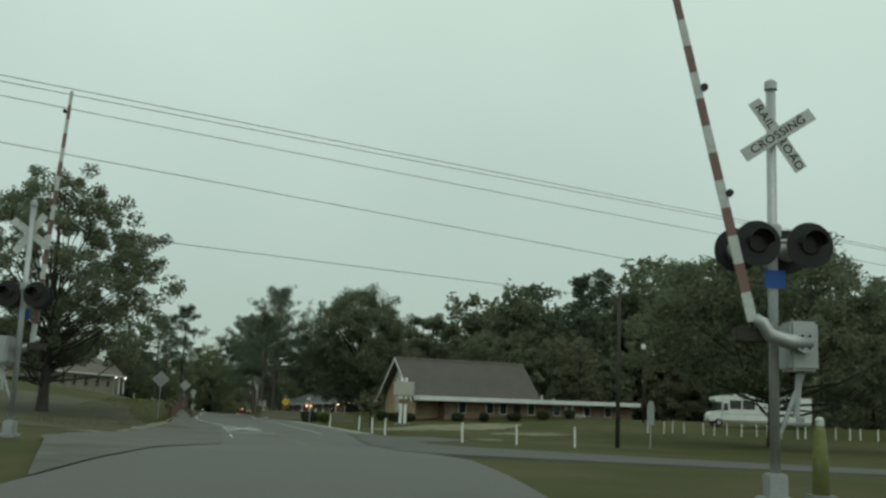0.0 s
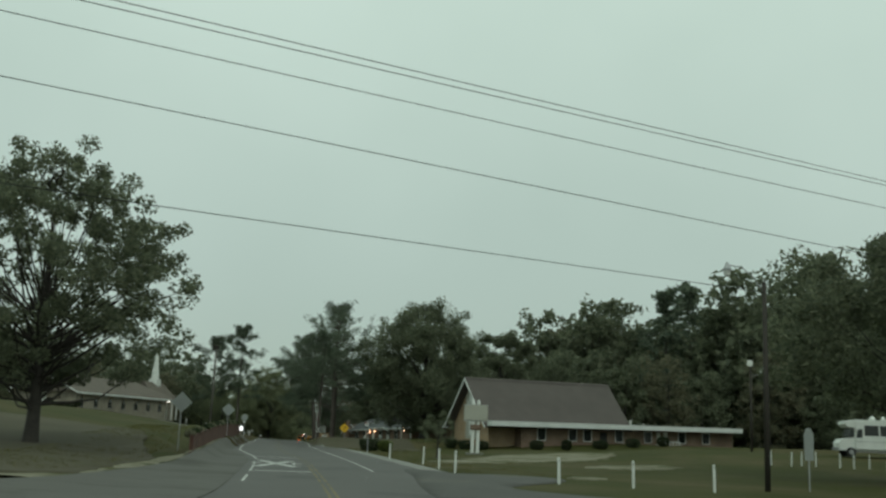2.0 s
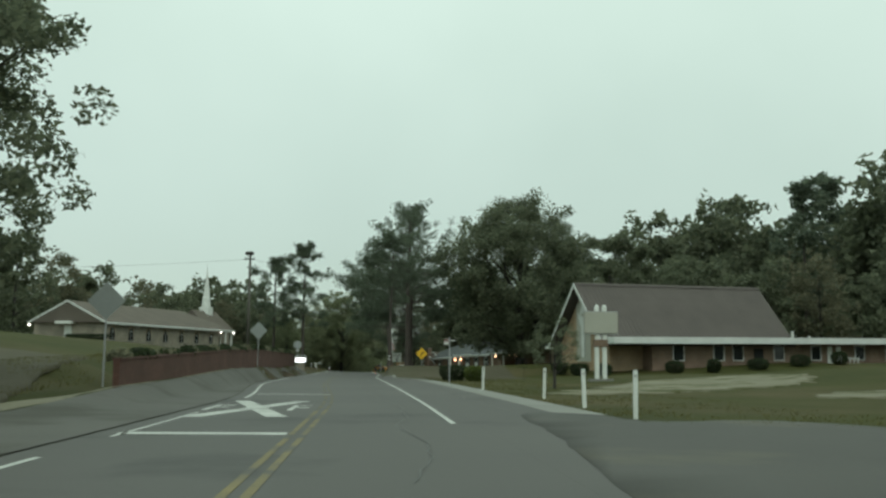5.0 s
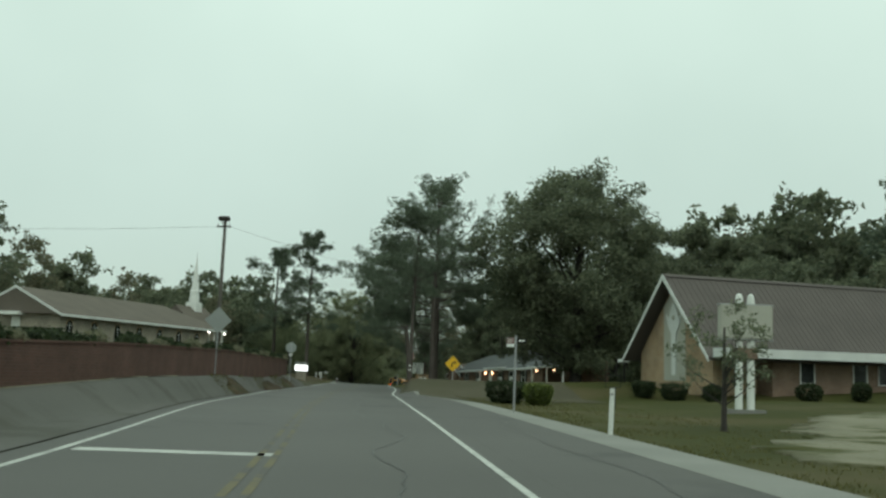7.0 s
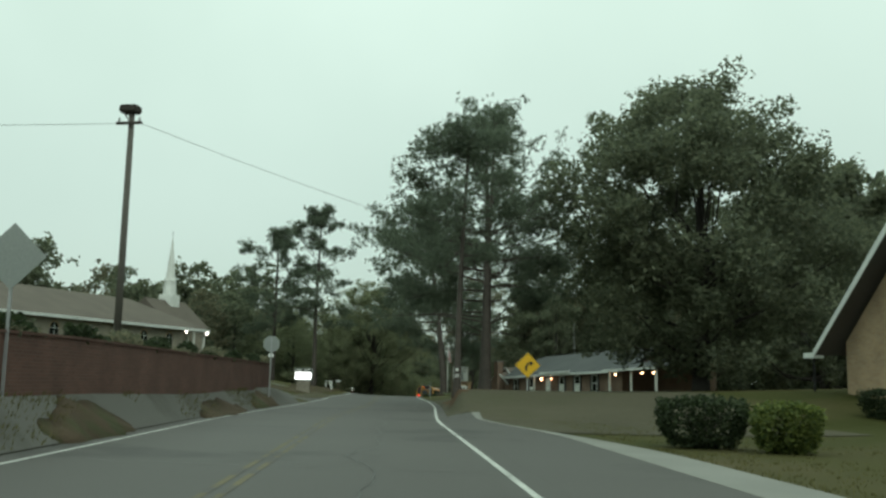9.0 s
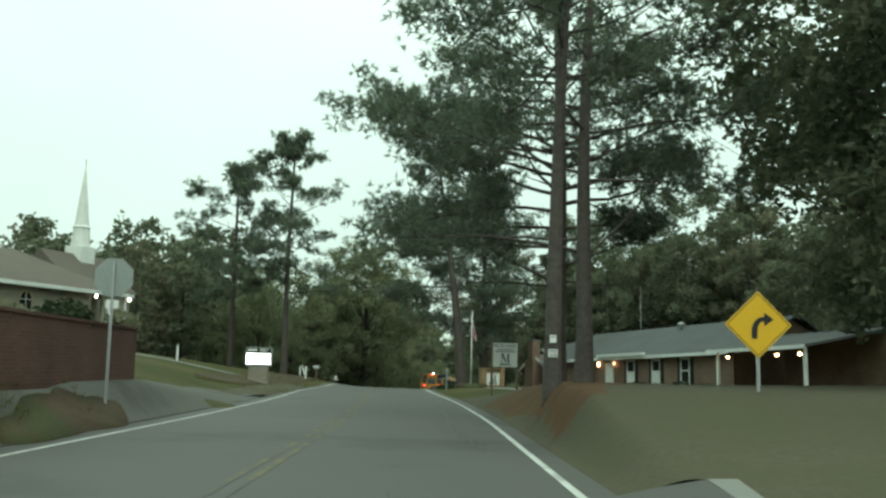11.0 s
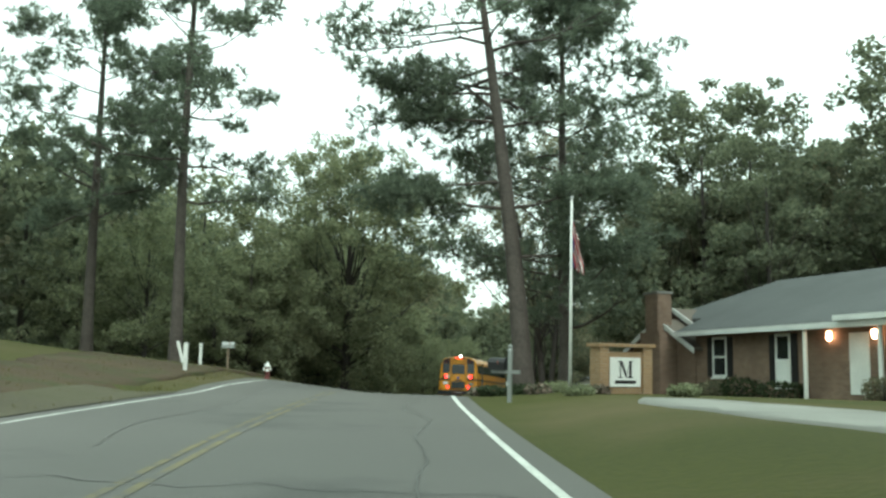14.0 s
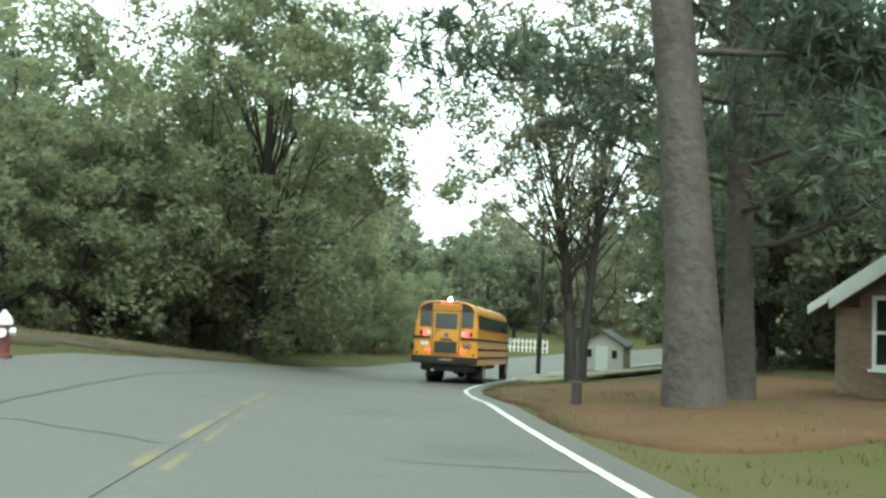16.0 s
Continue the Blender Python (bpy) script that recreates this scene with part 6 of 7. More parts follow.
bush(-16.2, 118.2, 2.3, 1.7, 1.15, 81, "hedge", "dark green clipped bush on the lawn")
bush(-67.5, 155.6, 6.0, 0.9, 0.75, 83, "hedge", "long low dark hedge before the church", 0.75, 3000, 0.12, name="hedge")
bush(-14.4, 117.2, 1.6, 1.4, 1.05, 82, "hedge_light", "lighter green clipped bush on the lawn")
for i, (x, y, s) in enumerate(((-3.6, 129.2, 1.3), (2.6, 132.6, 1.6), (6.2, 134.6, 1.2), (10.4, 137.0, 1.9), (14.6, 139.6, 1.8), (18.6, 141.8, 1.5))):
    bush(x - 0.9, y - 0.9, s, s * 0.8, 0.95 + 0.1 * (i % 3), 90 + i, "hedge", "dark rounded shrub against the chapel wall", 0.35, 1800, 0.09, "shrubs along the chapel")

for i, (x, y, w) in enumerate(((-8.6, 134.2, 2.1), (-6.7, 131.6, 2.4))):
    h = bush(x, y, w, 1.0, 1.0, 100 + i, "hedge", "dark clipped box hedge below the chapel gable", 0.85, 3600, 0.07, "hedges below the gable", "box_hedge")
    h.matrix_basis = pose(x, y, land(x, y) - 0.03, 0, 0, -58)


def empty_frame():
    x, y = -10.4, 114.9
    t = thing("yard_sign", x, y, land(x, y), 4, "empty thin dark metal yard sign frame", "sign")
    part("leg", tubes(([(0.0, 0, -0.1), (0.0, 0, 1.02)], 0.016), n=8), M["black"], t)
    for a, c in (((-0.5, 0, 1.02), (0.24, 0, 1.02)), ((-0.5, 0, 1.62), (0.24, 0, 1.62)), ((-0.5, 0, 1.02), (-0.5, 0, 1.62)), ((0.24, 0, 1.02), (0.24, 0, 1.62))):
        part("frame_bar", tubes(([a, c], 0.014), n=8), M["black"], t)
    return t


empty_frame()


def flood_pole():
    x, y = 25.7, 127.8
    t = thing("flood_light", x, y, land(x, y), 0, "two pale flood lamps on a dark pole", "flood light")
    part("pole", tubes(([(0, 0, -0.2), (0, 0, 10.4)], [0.14, 0.1]), n=10), M["pole_wood"], t, smooth=True)
    for s, z in ((-0.15, 10.3), (1.3, 9.5)):
        a = part("lamp_arm", tubes(([(0, 0, z - 0.3), (s, -0.1, z)], 0.03), n=6), M["steel"], t)
        part("lamp_head", boxes((s - 0.3, -0.5, z, s + 0.3, -0.1, z + 0.7), bevel=0.08), M["white"], a)
    return t


flood_pole()


def pale_sign():
    x, y = 13.0, 60.0
    t = thing("round_sign", x, y, land(x, y), 10, "grey round-topped sign back on a thin post", "road sign")
    part("post", boxes((-0.03, 0.0, -0.1, 0.03, 0.04, 2.9), bevel=0.005), M["steel"], t)
    part("plate", slabs(([(-0.22, -0.02, 1.4), (0.22, -0.02, 1.4), (0.24, -0.02, 2.6), (0.12, -0.02, 2.9), (-0.12, -0.02, 2.9), (-0.24, -0.02, 2.6)], (0, 0.018, 0))), M["sign_back"], t)
    return t


pale_sign()


# ---- road signs ----
def diamond(x, y, zc, diag, turn, front, back, label, arrow=False):
    g = land(x, y)
    t = thing("warning_sign", x, y, g, turn, label, "road sign")
    zc -= g
    part("post", boxes((-0.03, 0.012, -0.1, 0.03, 0.05, zc + diag * 0.42), bevel=0.005), M["steel"], t)
    r = diag / 2
    part("plate", slabs(([(r, 0, zc), (0, 0, zc + r), (-r, 0, zc), (0, 0, zc - r)], (0, 0.004, 0))), M[back], t)
    part("face", slabs(([(r * 0.99, -0.004, zc), (0, -0.004, zc + r * 0.99), (-r * 0.99, -0.004, zc), (0, -0.004, zc - r * 0.99)], (0, 0.0035, 0))), M[front], t)
    if arrow:
        q = r
        outer = [(-0.2, -0.42), (-0.03, -0.42), (-0.02, -0.1), (0.06, 0.06), (0.18, 0.1), (0.18, -0.05), (0.46, 0.16), (0.18, 0.36), (0.18, 0.24), (0.0, 0.2), (-0.14, 0.05), (-0.2, -0.12)]
        part("curve_arrow", slabs(([(a * q, -0.007, zc + b * q) for a, b in outer], (0, 0.0025, 0))), M["black"], t, "black right-bending arrow")
        rim = [(0.93, 0), (0, 0.93), (-0.93, 0), (0, -0.93)]
        for k in range(4):
            a, b = rim[k], rim[(k + 1) % 4]
            part("border", slabs(([(a[0] * q, -0.0068, zc + a[1] * q), (b[0] * q, -0.0068, zc + b[1] * q), (b[0] * q * 0.97, -0.0068, zc + b[1] * q * 0.97), (a[0] * q * 0.97, -0.0068, zc + a[1] * q * 0.97)], (0, 0.0025, 0))), M["black"], t)
    return t


diamond(-23.1, 142.4, 2.34, 1.27, 12, "sign_yellow", "sign_back", "yellow diamond sign with a black curve arrow", True)
diamond(-21.3, 71.8, 3.25, 1.3, 12, "sign_back", "sign_back", "bare grey back of a diamond road sign")
diamond(-29.4, 110.2, 3.55, 1.3, 12, "sign_back", "sign_back", "bare grey back of a diamond sign by the wall")


def round_back():
    x, y = -36.6, 143.0
    g = land(x, y)
    t = thing("stop_sign", x, y, g, 14, "bare grey back of an octagonal stop sign", "road sign")
    c = 3.17 - g
    part("post", boxes((-0.03, -0.05, -0.1, 0.03, -0.01, c + 0.35), bevel=0.005), M["steel"], t)
    part("plate", slabs(([(0.45 * math.cos(a), 0, c + 0.45 * math.sin(a)) for a in (math.pi / 8 + k * math.pi / 4 for k in range(8))], (0, 0.004, 0))), M["sign_back"], t)
    part("lower_plate", boxes((-0.14, -0.016, c - 0.68, 0.14, -0.012, c - 0.5)), M["white"], t)
    return t


round_back()


def street_sign():
    x, y = -14.2, 103.0
    t = thing("street_sign", x, y, land(x, y), 8, "grey post with small street and notice plates", "street sign")
    part("post", tubes(([(0, 0, -0.1), (0, 0, 2.95)], 0.04), n=10), M["steel"], t)
    a = part("notice_plate", boxes((-0.36, -0.02, 2.5, -0.06, -0.012, 2.86)), M["white"], t, "white plate with a red band")
    part("red_band", boxes((-0.35, -0.024, 2.63, -0.07, -0.021, 2.85)), M["red_band"], a)
    for k in range(2):
        part("bar", boxes((-0.32, -0.0245, 2.68 + 0.08 * k, -0.1, -0.0241, 2.71 + 0.08 * k)), M["white"], a)
    b = part("name_plate", boxes((0.05, -0.02, 2.66, 0.4, -0.012, 2.84)), M["black"], t, "dark name plate")
    part("bar", boxes((0.1, -0.024, 2.72, 0.35, -0.021, 2.78)), M["white"], b)
    part("bracket", boxes((-0.34, -0.012, 2.8, 0.36, 0.0, 2.83)), M["steel"], t)
    return t


street_sign()


# ---- low red wall along the church bank ----
def red_wall():
    t = thing("garden_wall", 0, 0, 0, 0, "long low dark red brick wall below the church", "wall")
    (x0, y0), (x1, y1) = (-19.8, 70.0), (-38.4, 147.6)
    n = 21
    for i in range(n):
        a, b = i / n, (i + 1) / n
        ax, ay, bx, by = x0 + (x1 - x0) * a, y0 + (y1 - y0) * a, x0 + (x1 - x0) * b, y0 + (y1 - y0) * b
        base, end = land(ax, ay), land(bx, by)
        h0, h1 = wall_top(ay), wall_top(by)
        bm = slabs(([(ax, ay, base - 0.4), (bx, by, end - 0.4), (bx, by, h1), (ax, ay, h0)], (-0.22, -0.02, 0)))
        p = part("wall_panel", bm, M["brick_red"], t)
        part("coping", slabs(([(ax + 0.04, ay, h0), (bx + 0.04, by - 0.01, h1), (bx + 0.04, by - 0.01, h1 + 0.06), (ax + 0.04, ay, h0 + 0.06)], (-0.3, -0.02, 0))), M["brick_red"], p)
    return t


red_wall()
# weeds that lean over the wall's top
for i in range(34):
    f = (i + 0.5 + 0.4 * math.sin(i * 2.7)) / 34
    x, y = -20.1 - 18.6 * f, 70.0 + 77.6 * f
    w = bush(x, y, 2.2 + 0.8 * math.sin(i * 1.9), 0.5, 0.3 + 0.16 * math.sin(i * 3.1), 300 + i, "hedge" if i % 3 else "leaf_autumn", "low tangled weeds along the red wall's top", 0.3, 420, 0.1, "weeds along the wall", "weed_clump")
    w.matrix_basis = pose(x, y, wall_top(y) - 0.1, 0, 0, 103.5)


# ---- lit church board ----
def lit_board():
    x, y = -47.85, 180.95
    t = thing("message_board", x, y, land(x, y), 9, "grey framed message board with a lit white screen", "message board")
    h = 2.42 - land(x, y)
    part("plinth", boxes((-0.6, -0.16, -0.1, 0.6, 0.16, h - 1.15), bevel=0.015), M["brick_buff"], t, "pale brick plinth")
    c = part("cabinet", boxes((-0.8, -0.2, h - 1.15, 0.8, 0.2, h), bevel=0.02), M["sign_back"], t)
    part("header", boxes((-0.74, -0.212, h - 0.34, 0.74, -0.202, h - 0.06)), M["black"], c, "dark header with pale script")
    for x0, x1, z0, z1 in ((-0.66, -0.1, 0.24, 0.12), (0.08, 0.62, 0.16, 0.1), (0.08, 0.5, 0.26, 0.21)):
        part("bar", boxes((x0, -0.217, h - z0, x1, -0.213, h - z1)), M["white"], c)
    part("screen", boxes((-0.74, -0.212, h - 1.02, 0.74, -0.202, h - 0.37)), M["screen"], c, "glowing blank white screen")
    return t


lit_board()


# ---- notices on the pine, the new sign and the brick marker ----
def tree_notice(z, w, h, label, bars):
    x, y = -27.17, 145.46
    t = thing("tree_notice", x, y, z, 5, label, "notice", "notices nailed to the pine")
    p = part("board", boxes((-w / 2, -0.012, -h / 2, w / 2, 0.012, h / 2), bevel=0.003), M["white"], t)
    for zz, a, m in bars:
        part("bar", boxes((-w * a, -0.016, zz - 0.01, w * a, -0.0125, zz + 0.01)), M[m], t)
    return t


tree_notice(2.10, 0.15, 0.17, "small white notice nailed to the pine trunk", ((0.045, 0.3, "black"),))
tree_notice(1.78, 0.21, 0.17, "white lettered notice nailed to the pine trunk", ((0.05, 0.4, "black"), (0.0, 0.4, "red_band"), (-0.05, 0.4, "black")))


def serif_mark(cx, z, size, parent, y=-0.026):
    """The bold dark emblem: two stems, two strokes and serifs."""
    runs = (((0.12, 0), (0.19, 0), (0.19, 1), (0.12, 1)), ((0.74, 0), (0.9, 0), (0.9, 1), (0.74, 1)), ((0.1, 1), (0.29, 1), (0.6, 0.12), (0.52, 0)), ((0.52, 0), (0.58, 0.12), (0.84, 1), (0.79, 1)),
            ((0, 0), (0.31, 0), (0.31, 0.07), (0, 0.07)), ((0.62, 0), (1, 0), (1, 0.07), (0.62, 0.07)), ((0, 0.93), (0.24, 0.93), (0.24, 1), (0, 1)), ((0.78, 0.93), (1, 0.93), (1, 1), (0.78, 1)))
    bm = slabs(*[([(cx + (a - 0.5) * size * 1.1, y - 0.0006 * i, z + (c - 0.5) * size) for a, c in q], (0, 0.003, 0)) for i, q in enumerate(runs)])
    part("emblem", bm, M["black"], parent)


def new_sign():
    x, y = -31.4, 170.05
    g = land(x, y)
    t = thing("announcement_sign", x, y, g, 25, "white announcement board on two wooden posts", "sign")
    h = 2.68 - g
    for s in (-1, 1):
        part("post", boxes((s * 0.62 - 0.05, 0.0, -0.1, s * 0.62 + 0.05, 0.1, h + 0.02), bevel=0.008), M["post_wood"], t)
    b = part("board", boxes((-0.6, -0.022, h - 1.12, 0.6, -0.002, h), bevel=0.004), M["white"], t)
    for word, x in (("NOW", -0.31), ("OPEN", 0.26)):
        words("heading", word, 0.2, M["black"], b, pose(x, -0.025, h - 0.14, 90, 0, 0), wide=0.98)
    for z, w in ((0.3, 0.42), (0.4, 0.5)):
        part("bar", boxes((-w, -0.026, h - z - 0.025, w, -0.0225, h - z + 0.025)), M["concrete"], b)
    serif_mark(0, h - 0.71, 0.42, b)
    part("bar", boxes((-0.27, -0.026, h - 1.04, 0.27, -0.0225, h - 0.98)), M["black"], b)
    return t


new_sign()


def brick_marker():
    x, y = -34.9, 191.2
    g = land(x, y)
    t = thing("brick_marker", x, y, g - 0.18, 38, "tan brick marker with a white lettered panel", "sign")
    part("pillar", boxes((-0.86, -0.05, -0.5, -0.56, 0.42, 1.42), bevel=0.01), M["brick_orange"], t)
    part("pillar", boxes((0.56, -0.05, -0.5, 0.86, 0.42, 1.42), bevel=0.01), M["brick_orange"], t)
    part("infill", boxes((-0.56, 0.03, -0.5, 0.56, 0.36, 1.3)), M["brick_orange"], t)
    part("cap", boxes((-0.94, -0.1, 1.42, 0.94, 0.48, 1.52), bevel=0.012), M["brick_orange"], t)
    p = part("panel", boxes((-0.5, -0.0, 0.42 - 0.05, 0.5, 0.028, 1.15), bevel=0.004), M["white"], t)
    serif_mark(0, 0.83, 0.45, p, -0.004)
    part("bar", boxes((-0.34, -0.006, 0.45, 0.34, -0.001, 0.54)), M["black"], p)
    return t


brick_marker()


# ---- flag ----
def flagpole():
    x, y = -36.3, 190.33
    g = land(x, y)
    t = thing("flagpole", x, y, g, 0, "white flagpole with a limp red and white flag", "flagpole")
    h = 5.35 - g
    part("pole", tubes(([(0, 0, -0.1), (0, 0, h)], [0.045, 0.03]), n=12), M["white"], t, smooth=True)
    part("ball", tubes(([(0, 0, h), (0, 0, h + 0.03), (0, 0, h + 0.08), (0, 0, h + 0.1)], [0.02, 0.05, 0.04, 0.01]), n=10), M["steel"], t)
    f = part("canton", flag_cloth(0, 2, h), M["flag_blue"], t, "blue corner of the hanging flag")
    for k in range(10):
        part("stripe", flag_cloth(2 + k, 3 + k, h), M["flag_red" if k % 2 == 0 else "white"], t)
    return t


def flag_cloth(a, b, h):
    """One hanging fold of the limp flag, a stripe wide."""
    bm = bmesh.new()
    rows = []
    for i in range(14):
        z = h - 0.55 - 1.25 * i / 13
        spread = 0.05 + 0.26 * (i / 13) ** 0.8
        row = []
        for k in (a, b):
            s = k / 12
            row.append((0.03 + spread * s * 1.1 + 0.02 * math.sin(i * 0.9 + k), 0.11 * math.sin(k * 1.7 + i * 0.12) * (0.4 + 0.6 * i / 13), z - 0.25 * s))
        rows.append([bm.verts.new(p) for p in row] + [bm.verts.new((p[0], p[1] + 0.012, p[2])) for p in row])
    for r0, r1 in zip(rows, rows[1:]):
        bm.faces.new((r0[0], r0[1], r1[1], r1[0]))
        bm.faces.new((r0[2], r1[2], r1[3], r0[3]))
        bm.faces.new((r0[0], r1[0], r1[2], r0[2]))
        bm.faces.new((r0[1], r0[3], r1[3], r1[1]))
    bm.faces.new((rows[0][0], rows[0][2], rows[0][3], rows[0][1]))
    bm.faces.new((rows[-1][0], rows[-1][1], rows[-1][3], rows[-1][2]))
    return bm


flagpole()
# flower bed round the flagpole
for i, (x, y, s, h, leaf) in enumerate(((-39.2, 193.6, 1.0, 0.5, "flower"), (-38.6, 192.2, 1.1, 0.55, "hedge"), (-38.0, 193.4, 1.2, 0.6, "hedge"), (-37.3, 191.8, 0.9, 0.45, "flower"), (-36.9, 193.2, 1.3, 0.6, "leaf_green"), (-36.0, 189.5, 0.9, 0.45, "leaf_green"), (-35.6, 190.4, 0.8, 0.4, "flower"), (-33.4, 190.3, 1.0, 0.7, "leaf_green"), (-37.6, 195.0, 1.3, 0.6, "hedge"))):
    bush(x, y, s * 0.75, s * 0.65, h * 0.36, 110 + i, leaf, "low flowering plant in the bed" if leaf == "flower" else "low green shrub in the flower bed", 0.2, 900, 0.06, "plants round the flagpole", "bed_plant")
# shrubs before the brick building
for i, s in enumerate((2.4, 4.1, 6.4, 11.2, 13.4, 14.6, 17.0, 20.0, 22.2)):
    x, y = -32.4 + 0.543 * s - 0.84 * 0.9, 207.9 - 0.84 * s - 0.543 * 0.9
    bush(x, y, 1.2 + 0.25 * (i % 3), 0.9, 0.6 + 0.15 * (i % 2), 130 + i, "hedge" if i % 3 else "leaf_autumn", "low shrub before the brick building", 0.3, 1100, 0.07, "shrubs before the brick building")


# ---- roadside bits ----
def hydrant():
    x, y = -49.2, 201.6
    t = thing("fire_hydrant", x, y, land(x, y), 20, "small red and white fire hydrant on the verge", "hydrant")
    part("barrel", tubes(([(0, 0, 0), (0, 0, 0.06), (0, 0, 0.07), (0, 0, 0.5)], [0.14, 0.14, 0.1, 0.1]), n=14), M["red_band"], t)
    part("bonnet", tubes(([(0, 0, 0.5), (0, 0, 0.54), (0, 0, 0.62), (0, 0, 0.68), (0, 0, 0.72)], [0.13, 0.13, 0.1, 0.04, 0.03]), n=14), M["white"], t)
    for s in (-1, 1):
        part("side_cap", tubes(([(s * 0.09, 0, 0.4), (s * 0.17, 0, 0.4)], 0.055), n=12), M["white"], t)
    part("front_cap", tubes(([(0, -0.09, 0.38), (0, -0.18, 0.38)], 0.07), n=12), M["white"], t)
    t.scale = (0.95, 0.95, 0.95)
    return t


hydrant()


def mailbox(x, y, top, m, label, turn=15):
    g = land(x, y)
    t = thing("mailbox", x, y, g, turn, label, "mailbox")
    h = top - g
    part("post", boxes((-0.045, -0.045, -0.1, 0.045, 0.045, h - 0.24), bevel=0.006), M["post_wood"], t)
    bx = part("box", slabs(([(-0.25, -0.1, h - 0.24), (-0.25, 0.1, h - 0.24), (-0.25, 0.1, h - 0.1), (-0.25, 0.06, h - 0.02), (-0.25, 0, h), (-0.25, -0.06, h - 0.02), (-0.25, -0.1, h - 0.1)], (0.5, 0, 0))), M[m], t)
    part("door", boxes((-0.262, -0.09, h - 0.23, -0.251, 0.09, h - 0.08)), M[m], bx)
    part("flag", boxes((0.05, -0.115, h - 0.12, 0.07, -0.101, h + 0.06)), M["red_band"], bx)
    return t


mailbox(-50.85, 201.5, 1.42, "sign_back", "grey metal mailbox on a wooden post")


def bed_mailbox():
    x, y = -37.63, 188.5
    g = land(x, y)
    t = thing("mailbox", x, y, g, -32, "large dark mailbox on a grey turned post", "mailbox")
    h = 1.46 - g
    part("post", tubes(([(0, 0, -0.1), (0, 0, h - 0.16), (0, 0, h - 0.15), (0, 0, h - 0.1)], [0.06, 0.06, 0.075, 0.05]), n=12), M["sign_back"], t)
    part("ball", tubes(([(0, 0, h - 0.1), (0, 0, h - 0.07), (0, 0, h - 0.02), (0, 0, h)], [0.02, 0.055, 0.055, 0.02]), n=12), M["sign_back"], t)
    part("arm", boxes((-0.6, -0.045, h - 0.72, 0.32, 0.045, h - 0.63), bevel=0.01), M["sign_back"], t)
    bx = part("box", slabs(([(-0.62, -0.13, h - 0.63), (-0.62, 0.13, h - 0.63), (-0.62, 0.13, h - 0.45), (-0.62, 0.08, h - 0.36), (-0.62, 0, h - 0.33), (-0.62, -0.08, h - 0.36), (-0.62, -0.13, h - 0.45)], (0.54, 0, 0))), M["black"], t)
    part("door", boxes((-0.635, -0.11, h - 0.61, -0.621, 0.11, h - 0.42)), M["black"], bx)
    part("flag", boxes((-0.3, -0.15, h - 0.5, -0.27, -0.131, h - 0.4)), M["red_band"], bx)
    return t


bed_mailbox()


def v_post():
    x, y = -49.8, 195.5
    t = thing("marker_post", x, y, land(x, y), 0, "white forked marker post on the verge", "post")
    part("upright", boxes((-0.0, -0.04, -0.05, 0.14, 0.04, 0.95), bevel=0.01), M["white"], t)
    p = part("leaning_stake", boxes((-0.05, -0.035, 0, 0.05, 0.035, 0.75), bevel=0.01), M["white"], t)
    p.matrix_basis = pose(0.03, -0.085, 0.28, 0, -18, 0)
    return t


v_post()
w2 = white_post(-52.7, 202.9, 1.0)
w2["label"] = "thin white post on the leafy verge"
rp = thing("marker_stake", -41.1, 204.9, land(-41.1, 204.9), 0, "thin dark stake in a thick sleeve beside the road", "post")
part("stake", tubes(([(0, 0, -0.1), (0, 0, 1.2)], 0.026), n=8), M["pole_wood"], rp)
part("sleeve", tubes(([(0, 0, -0.05), (0, 0, 0.4), (0, 0, 0.43)], [0.085, 0.085, 0.03]), n=12), M["pole_wood"], rp)
part("knob", tubes(([(0, 0, 1.2), (0, 0, 1.22), (0, 0, 1.3), (0, 0, 1.31)], [0.02, 0.045, 0.045, 0.02]), n=10), M["black"], rp)




# ---- white shed, fence, car and pole at the far bend ----
def shed():
    x, y = -39.9, 251
    g = land(x, y)
    t = thing("white_shed", x, y, g, -10, "small white gabled shed by the far bend", "shed")
    part("front_wall", slabs(([(-1.6, 0, -0.2), (1.6, 0, -0.2), (1.6, 0, 1.9), (0, 0, 2.8), (-1.6, 0, 1.9)], (0, 0.12, 0))), M["cream"], t)
    part("side_wall", boxes((-1.6, 0.12, -0.2, -1.48, 4.0, 1.9)), M["cream"], t)
    part("side_wall", boxes((1.48, 0.12, -0.2, 1.6, 4.0, 1.9)), M["cream"], t)
    part("roof", slabs(([(-1.85, -0.25, 1.75), (-1.85, -0.25, 1.85), (0, -0.25, 2.95), (1.85, -0.25, 1.85), (1.85, -0.25, 1.75), (0, -0.25, 2.83)], (0, 4.5, 0))), M["shingle_grey"], t)
    part("door", boxes((-0.45, -0.03, -0.1, 0.45, -0.003, 1.8)), M["white"], t)
    for s in (-1.15, 0.75):
        part("window", boxes((s, -0.03, 0.9, s + 0.4, -0.003, 1.5)), M["glass"], t)
    t.scale = (0.82, 0.82, 0.82)
    return t


shed()


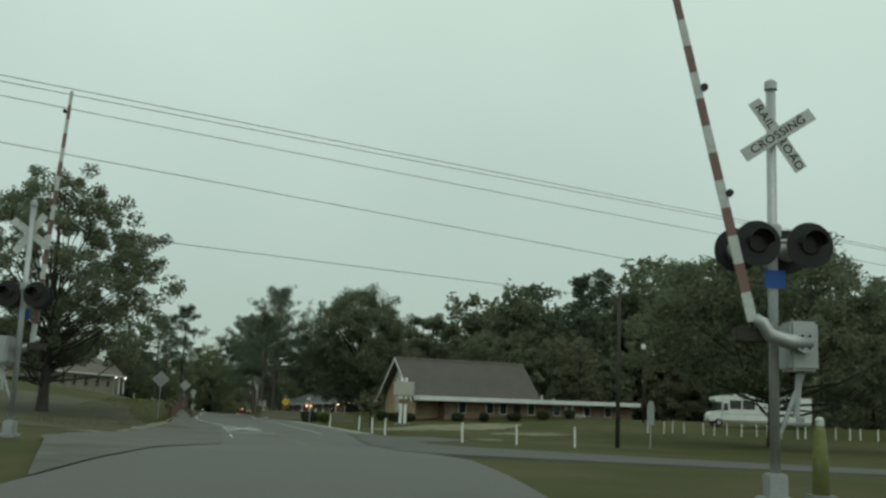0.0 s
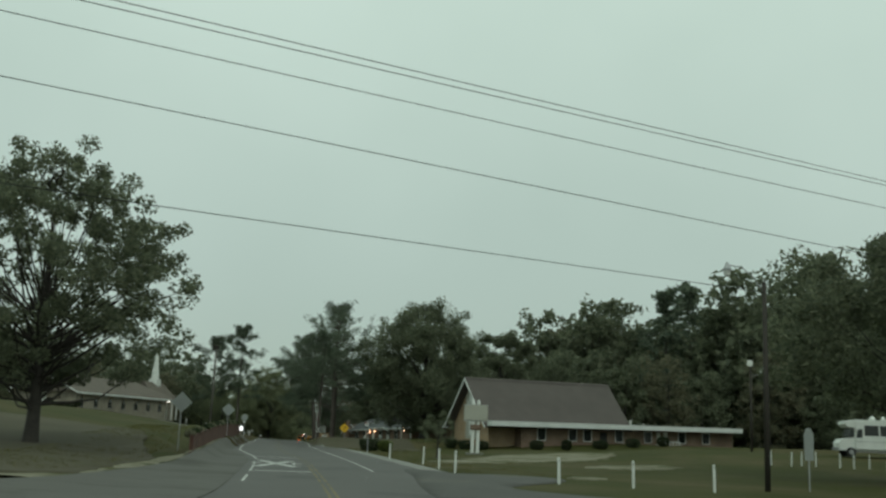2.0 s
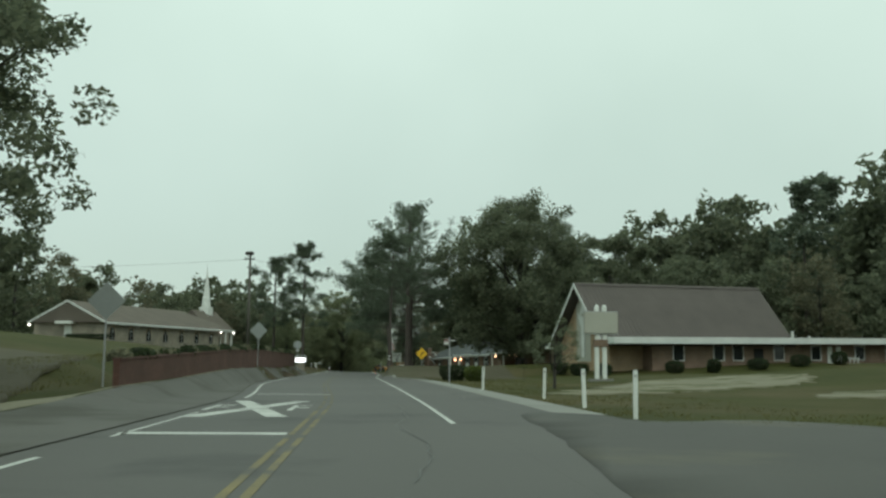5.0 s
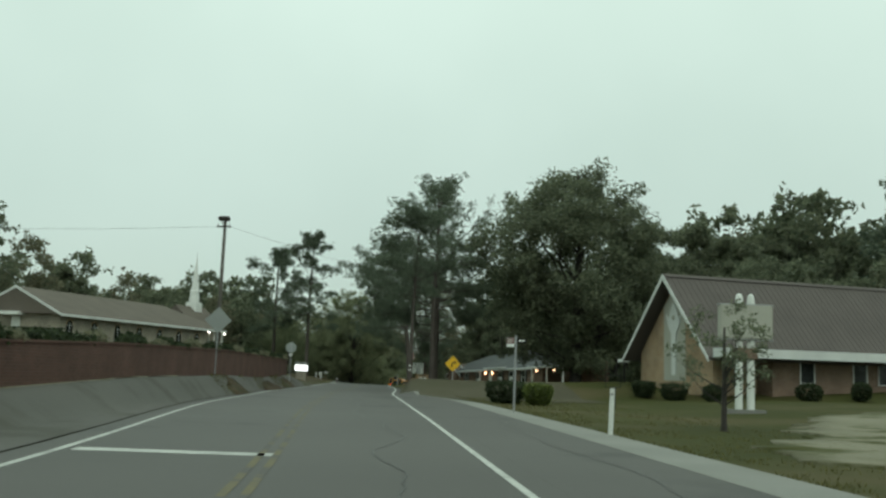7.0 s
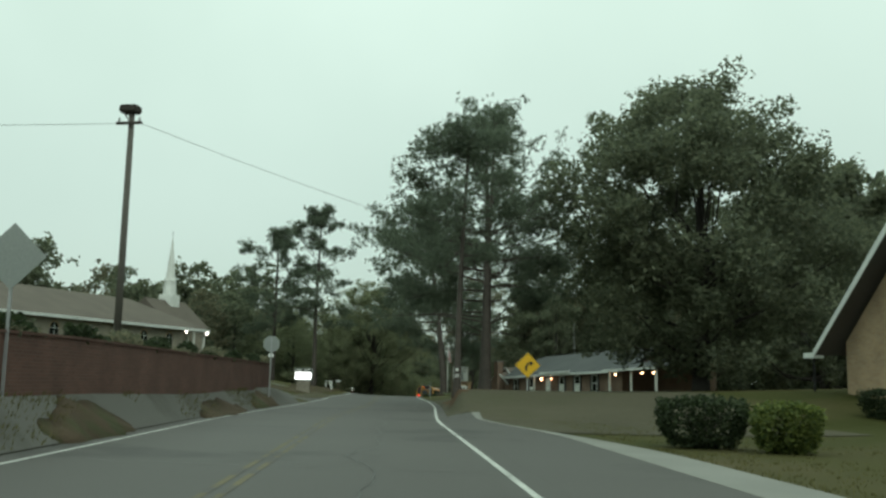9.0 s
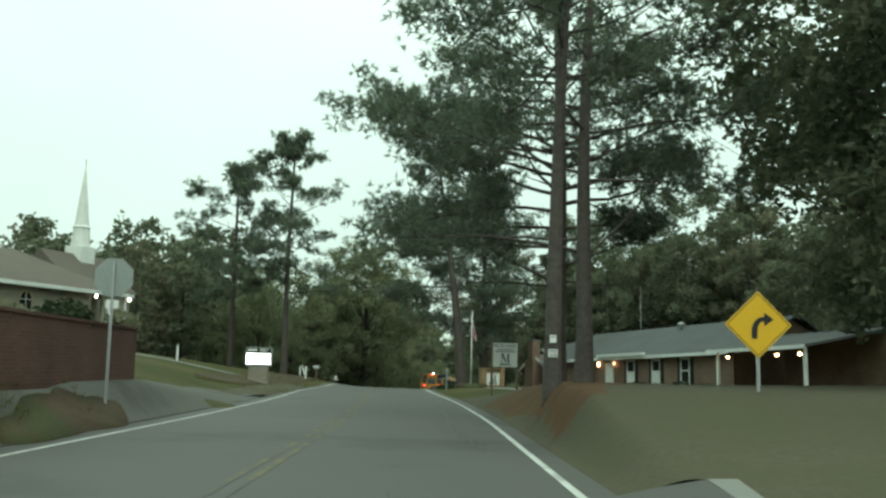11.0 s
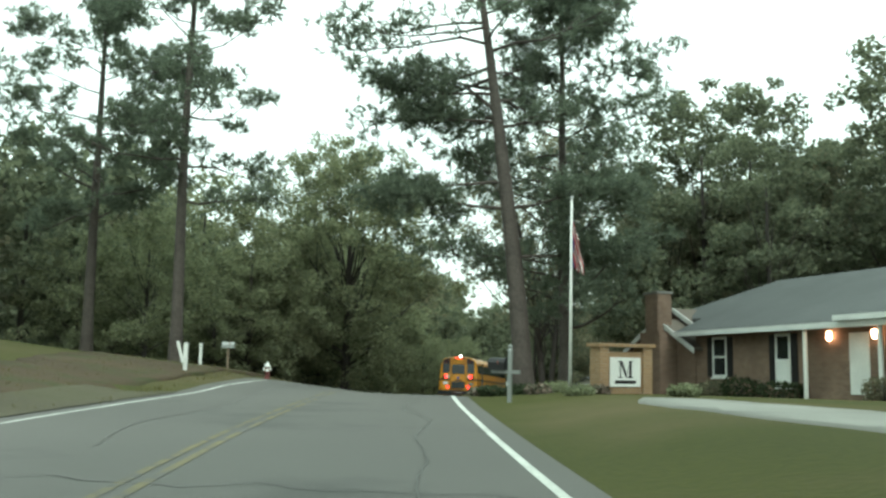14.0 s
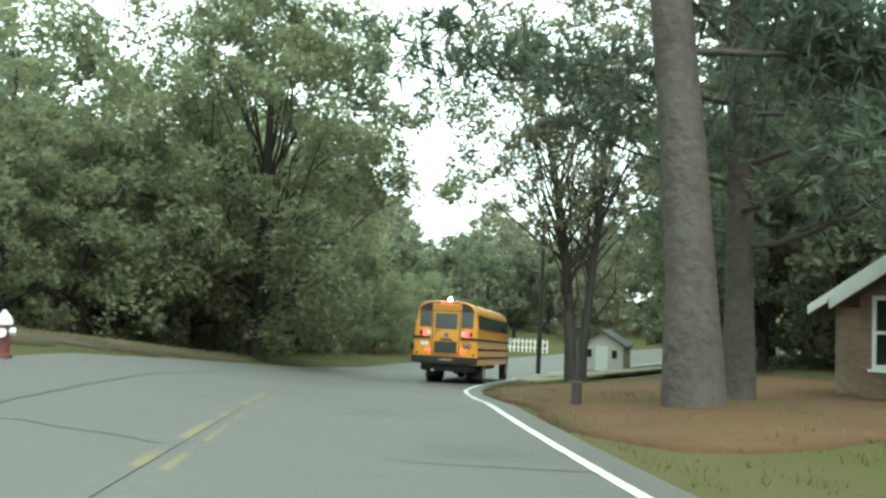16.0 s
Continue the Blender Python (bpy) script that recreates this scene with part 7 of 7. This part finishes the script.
def far_car():
    x, y = -50.4, 264
    g = land(x, y)
    t = thing("parked_car", x, y, g, -8, "white parked car in a far driveway", "car")
    part("body", slabs(([(-2.2, -0.85, 0.35), (-2.25, -0.85, 0.8), (-1.3, -0.85, 0.95), (-0.7, -0.85, 1.42), (0.9, -0.85, 1.45), (1.5, -0.85, 0.98), (2.2, -0.85, 0.88), (2.25, -0.85, 0.35)], (0, 1.7, 0))), M["white"], t)
    part("side_glass", slabs(([(-1.15, -0.865, 0.98), (-0.65, -0.865, 1.36), (0.85, -0.865, 1.38), (1.3, -0.865, 1.0)], (0, 0.013, 0))), M["glass"], t)
    for xx in (-1.4, 1.4):
        for s in (-1, 1):
            w = part("wheel", tubes(([(xx, s * 0.66, 0.32), (xx, s * 0.88, 0.32)], 0.32), n=18), M["rubber"], t)
            part("rim", tubes(([(xx, s * 0.881, 0.32), (xx, s * 0.89, 0.32)], [0.2, 0.17]), n=12), M["steel"], w)
    return t


far_car()
fence = thing("picket_fence", -48.2, 262, land(-48.2, 262), 6, "white picket fence along a far drive", "fence")
for k in range(16):
    part("picket", slabs(([(k * 0.3, 0, 0), (k * 0.3 + 0.1, 0, 0), (k * 0.3 + 0.1, 0, 0.95), (k * 0.3 + 0.05, 0, 1.05), (k * 0.3, 0, 0.95)], (0, 0.02, 0))), M["white"], fence)
for z in (0.3, 0.75):
    part("rail", boxes((0, 0.022, z, 4.6, 0.06, z + 0.08)), M["white"], fence)

# slender trees at the far bend
tree("forked_tree", -41.5, 232, 20, 5.6, 0.24, 201, 12000, bare=0.34, leaf="leaf_autumn", label="slender forked tree with thin turning leaves", lw=0.14, ll=0.22, lean=(-2.6, 0.2), limbs=40, clumps=240, spread=1.3, plump=0.9)
tree("forked_tree", -41.1, 232.3, 18.5, 4.6, 0.2, 202, 9000, bare=0.36, leaf="leaf_autumn", label="slender leaning tree with thin leaves", lw=0.14, ll=0.22, lean=(1.2, 0.4), limbs=36, clumps=200, spread=1.3, plump=0.9)
pole = thing("far_pole", -43.4, 243, land(-43.4, 243), 0, "plain grey pole at the far bend", "utility pole")
part("pole", tubes(([(0, 0, -0.2), (0, 0, 8.5)], [0.13, 0.09]), n=10), M["pole_wood"], pole)
part("crosspiece", boxes((-0.5, -0.05, 7.9, 0.5, 0.05, 8.0)), M["pole_wood"], pole)


# ---- rough grass along the verges ----
def rough_grass():
    rng = np.random.default_rng(77)
    verts, faces = [], []
    for count, y0, y1, o0, o1, h in ((4200, 62, 134, 6.0, 13.0, 0.06), (2600, 44, 104, -15.0, -9.6, 0.15), (2600, 169, 226, -10.5, -6.0, 0.1), (1500, 108, 142, -7.6, -6.5, 0.12), (1400, 196, 232, 2.3, 6.0, 0.1)):
        for _ in range(count):
            y = rng.uniform(y0, y1)
            o = o0 + (o1 - o0) * rng.uniform() ** 1.5
            if y < 104 and o < 0 and o > pave_edge(y) - 0.9:
                continue
            if noise.noise((o * 0.5, y * 0.35, 4.0)) < -0.15:
                continue
            cx = lane(y) + o / 0.97
            cz = land(cx, y) - 0.02
            for _ in range(4):
                a, b, k = rng.uniform(0, 6.28), rng.uniform(0, 6.28), h * rng.uniform(0.6, 1.3)
                px, py = cx + 0.08 * math.cos(b), y + 0.08 * math.sin(b)
                n = len(verts)
                verts += [(px - 0.012 * math.cos(a), py - 0.012 * math.sin(a), cz), (px + 0.012 * math.cos(a), py + 0.012 * math.sin(a), cz), (px + k * 0.5 * math.cos(b), py + k * 0.5 * math.sin(b), cz + k)]
                faces.append((n, n + 1, n + 2))
    tagged(raw("rough_grass", verts, faces, M["blade"]), "dull green and straw coloured grass blades", "grass", kind="stuff")


rough_grass()
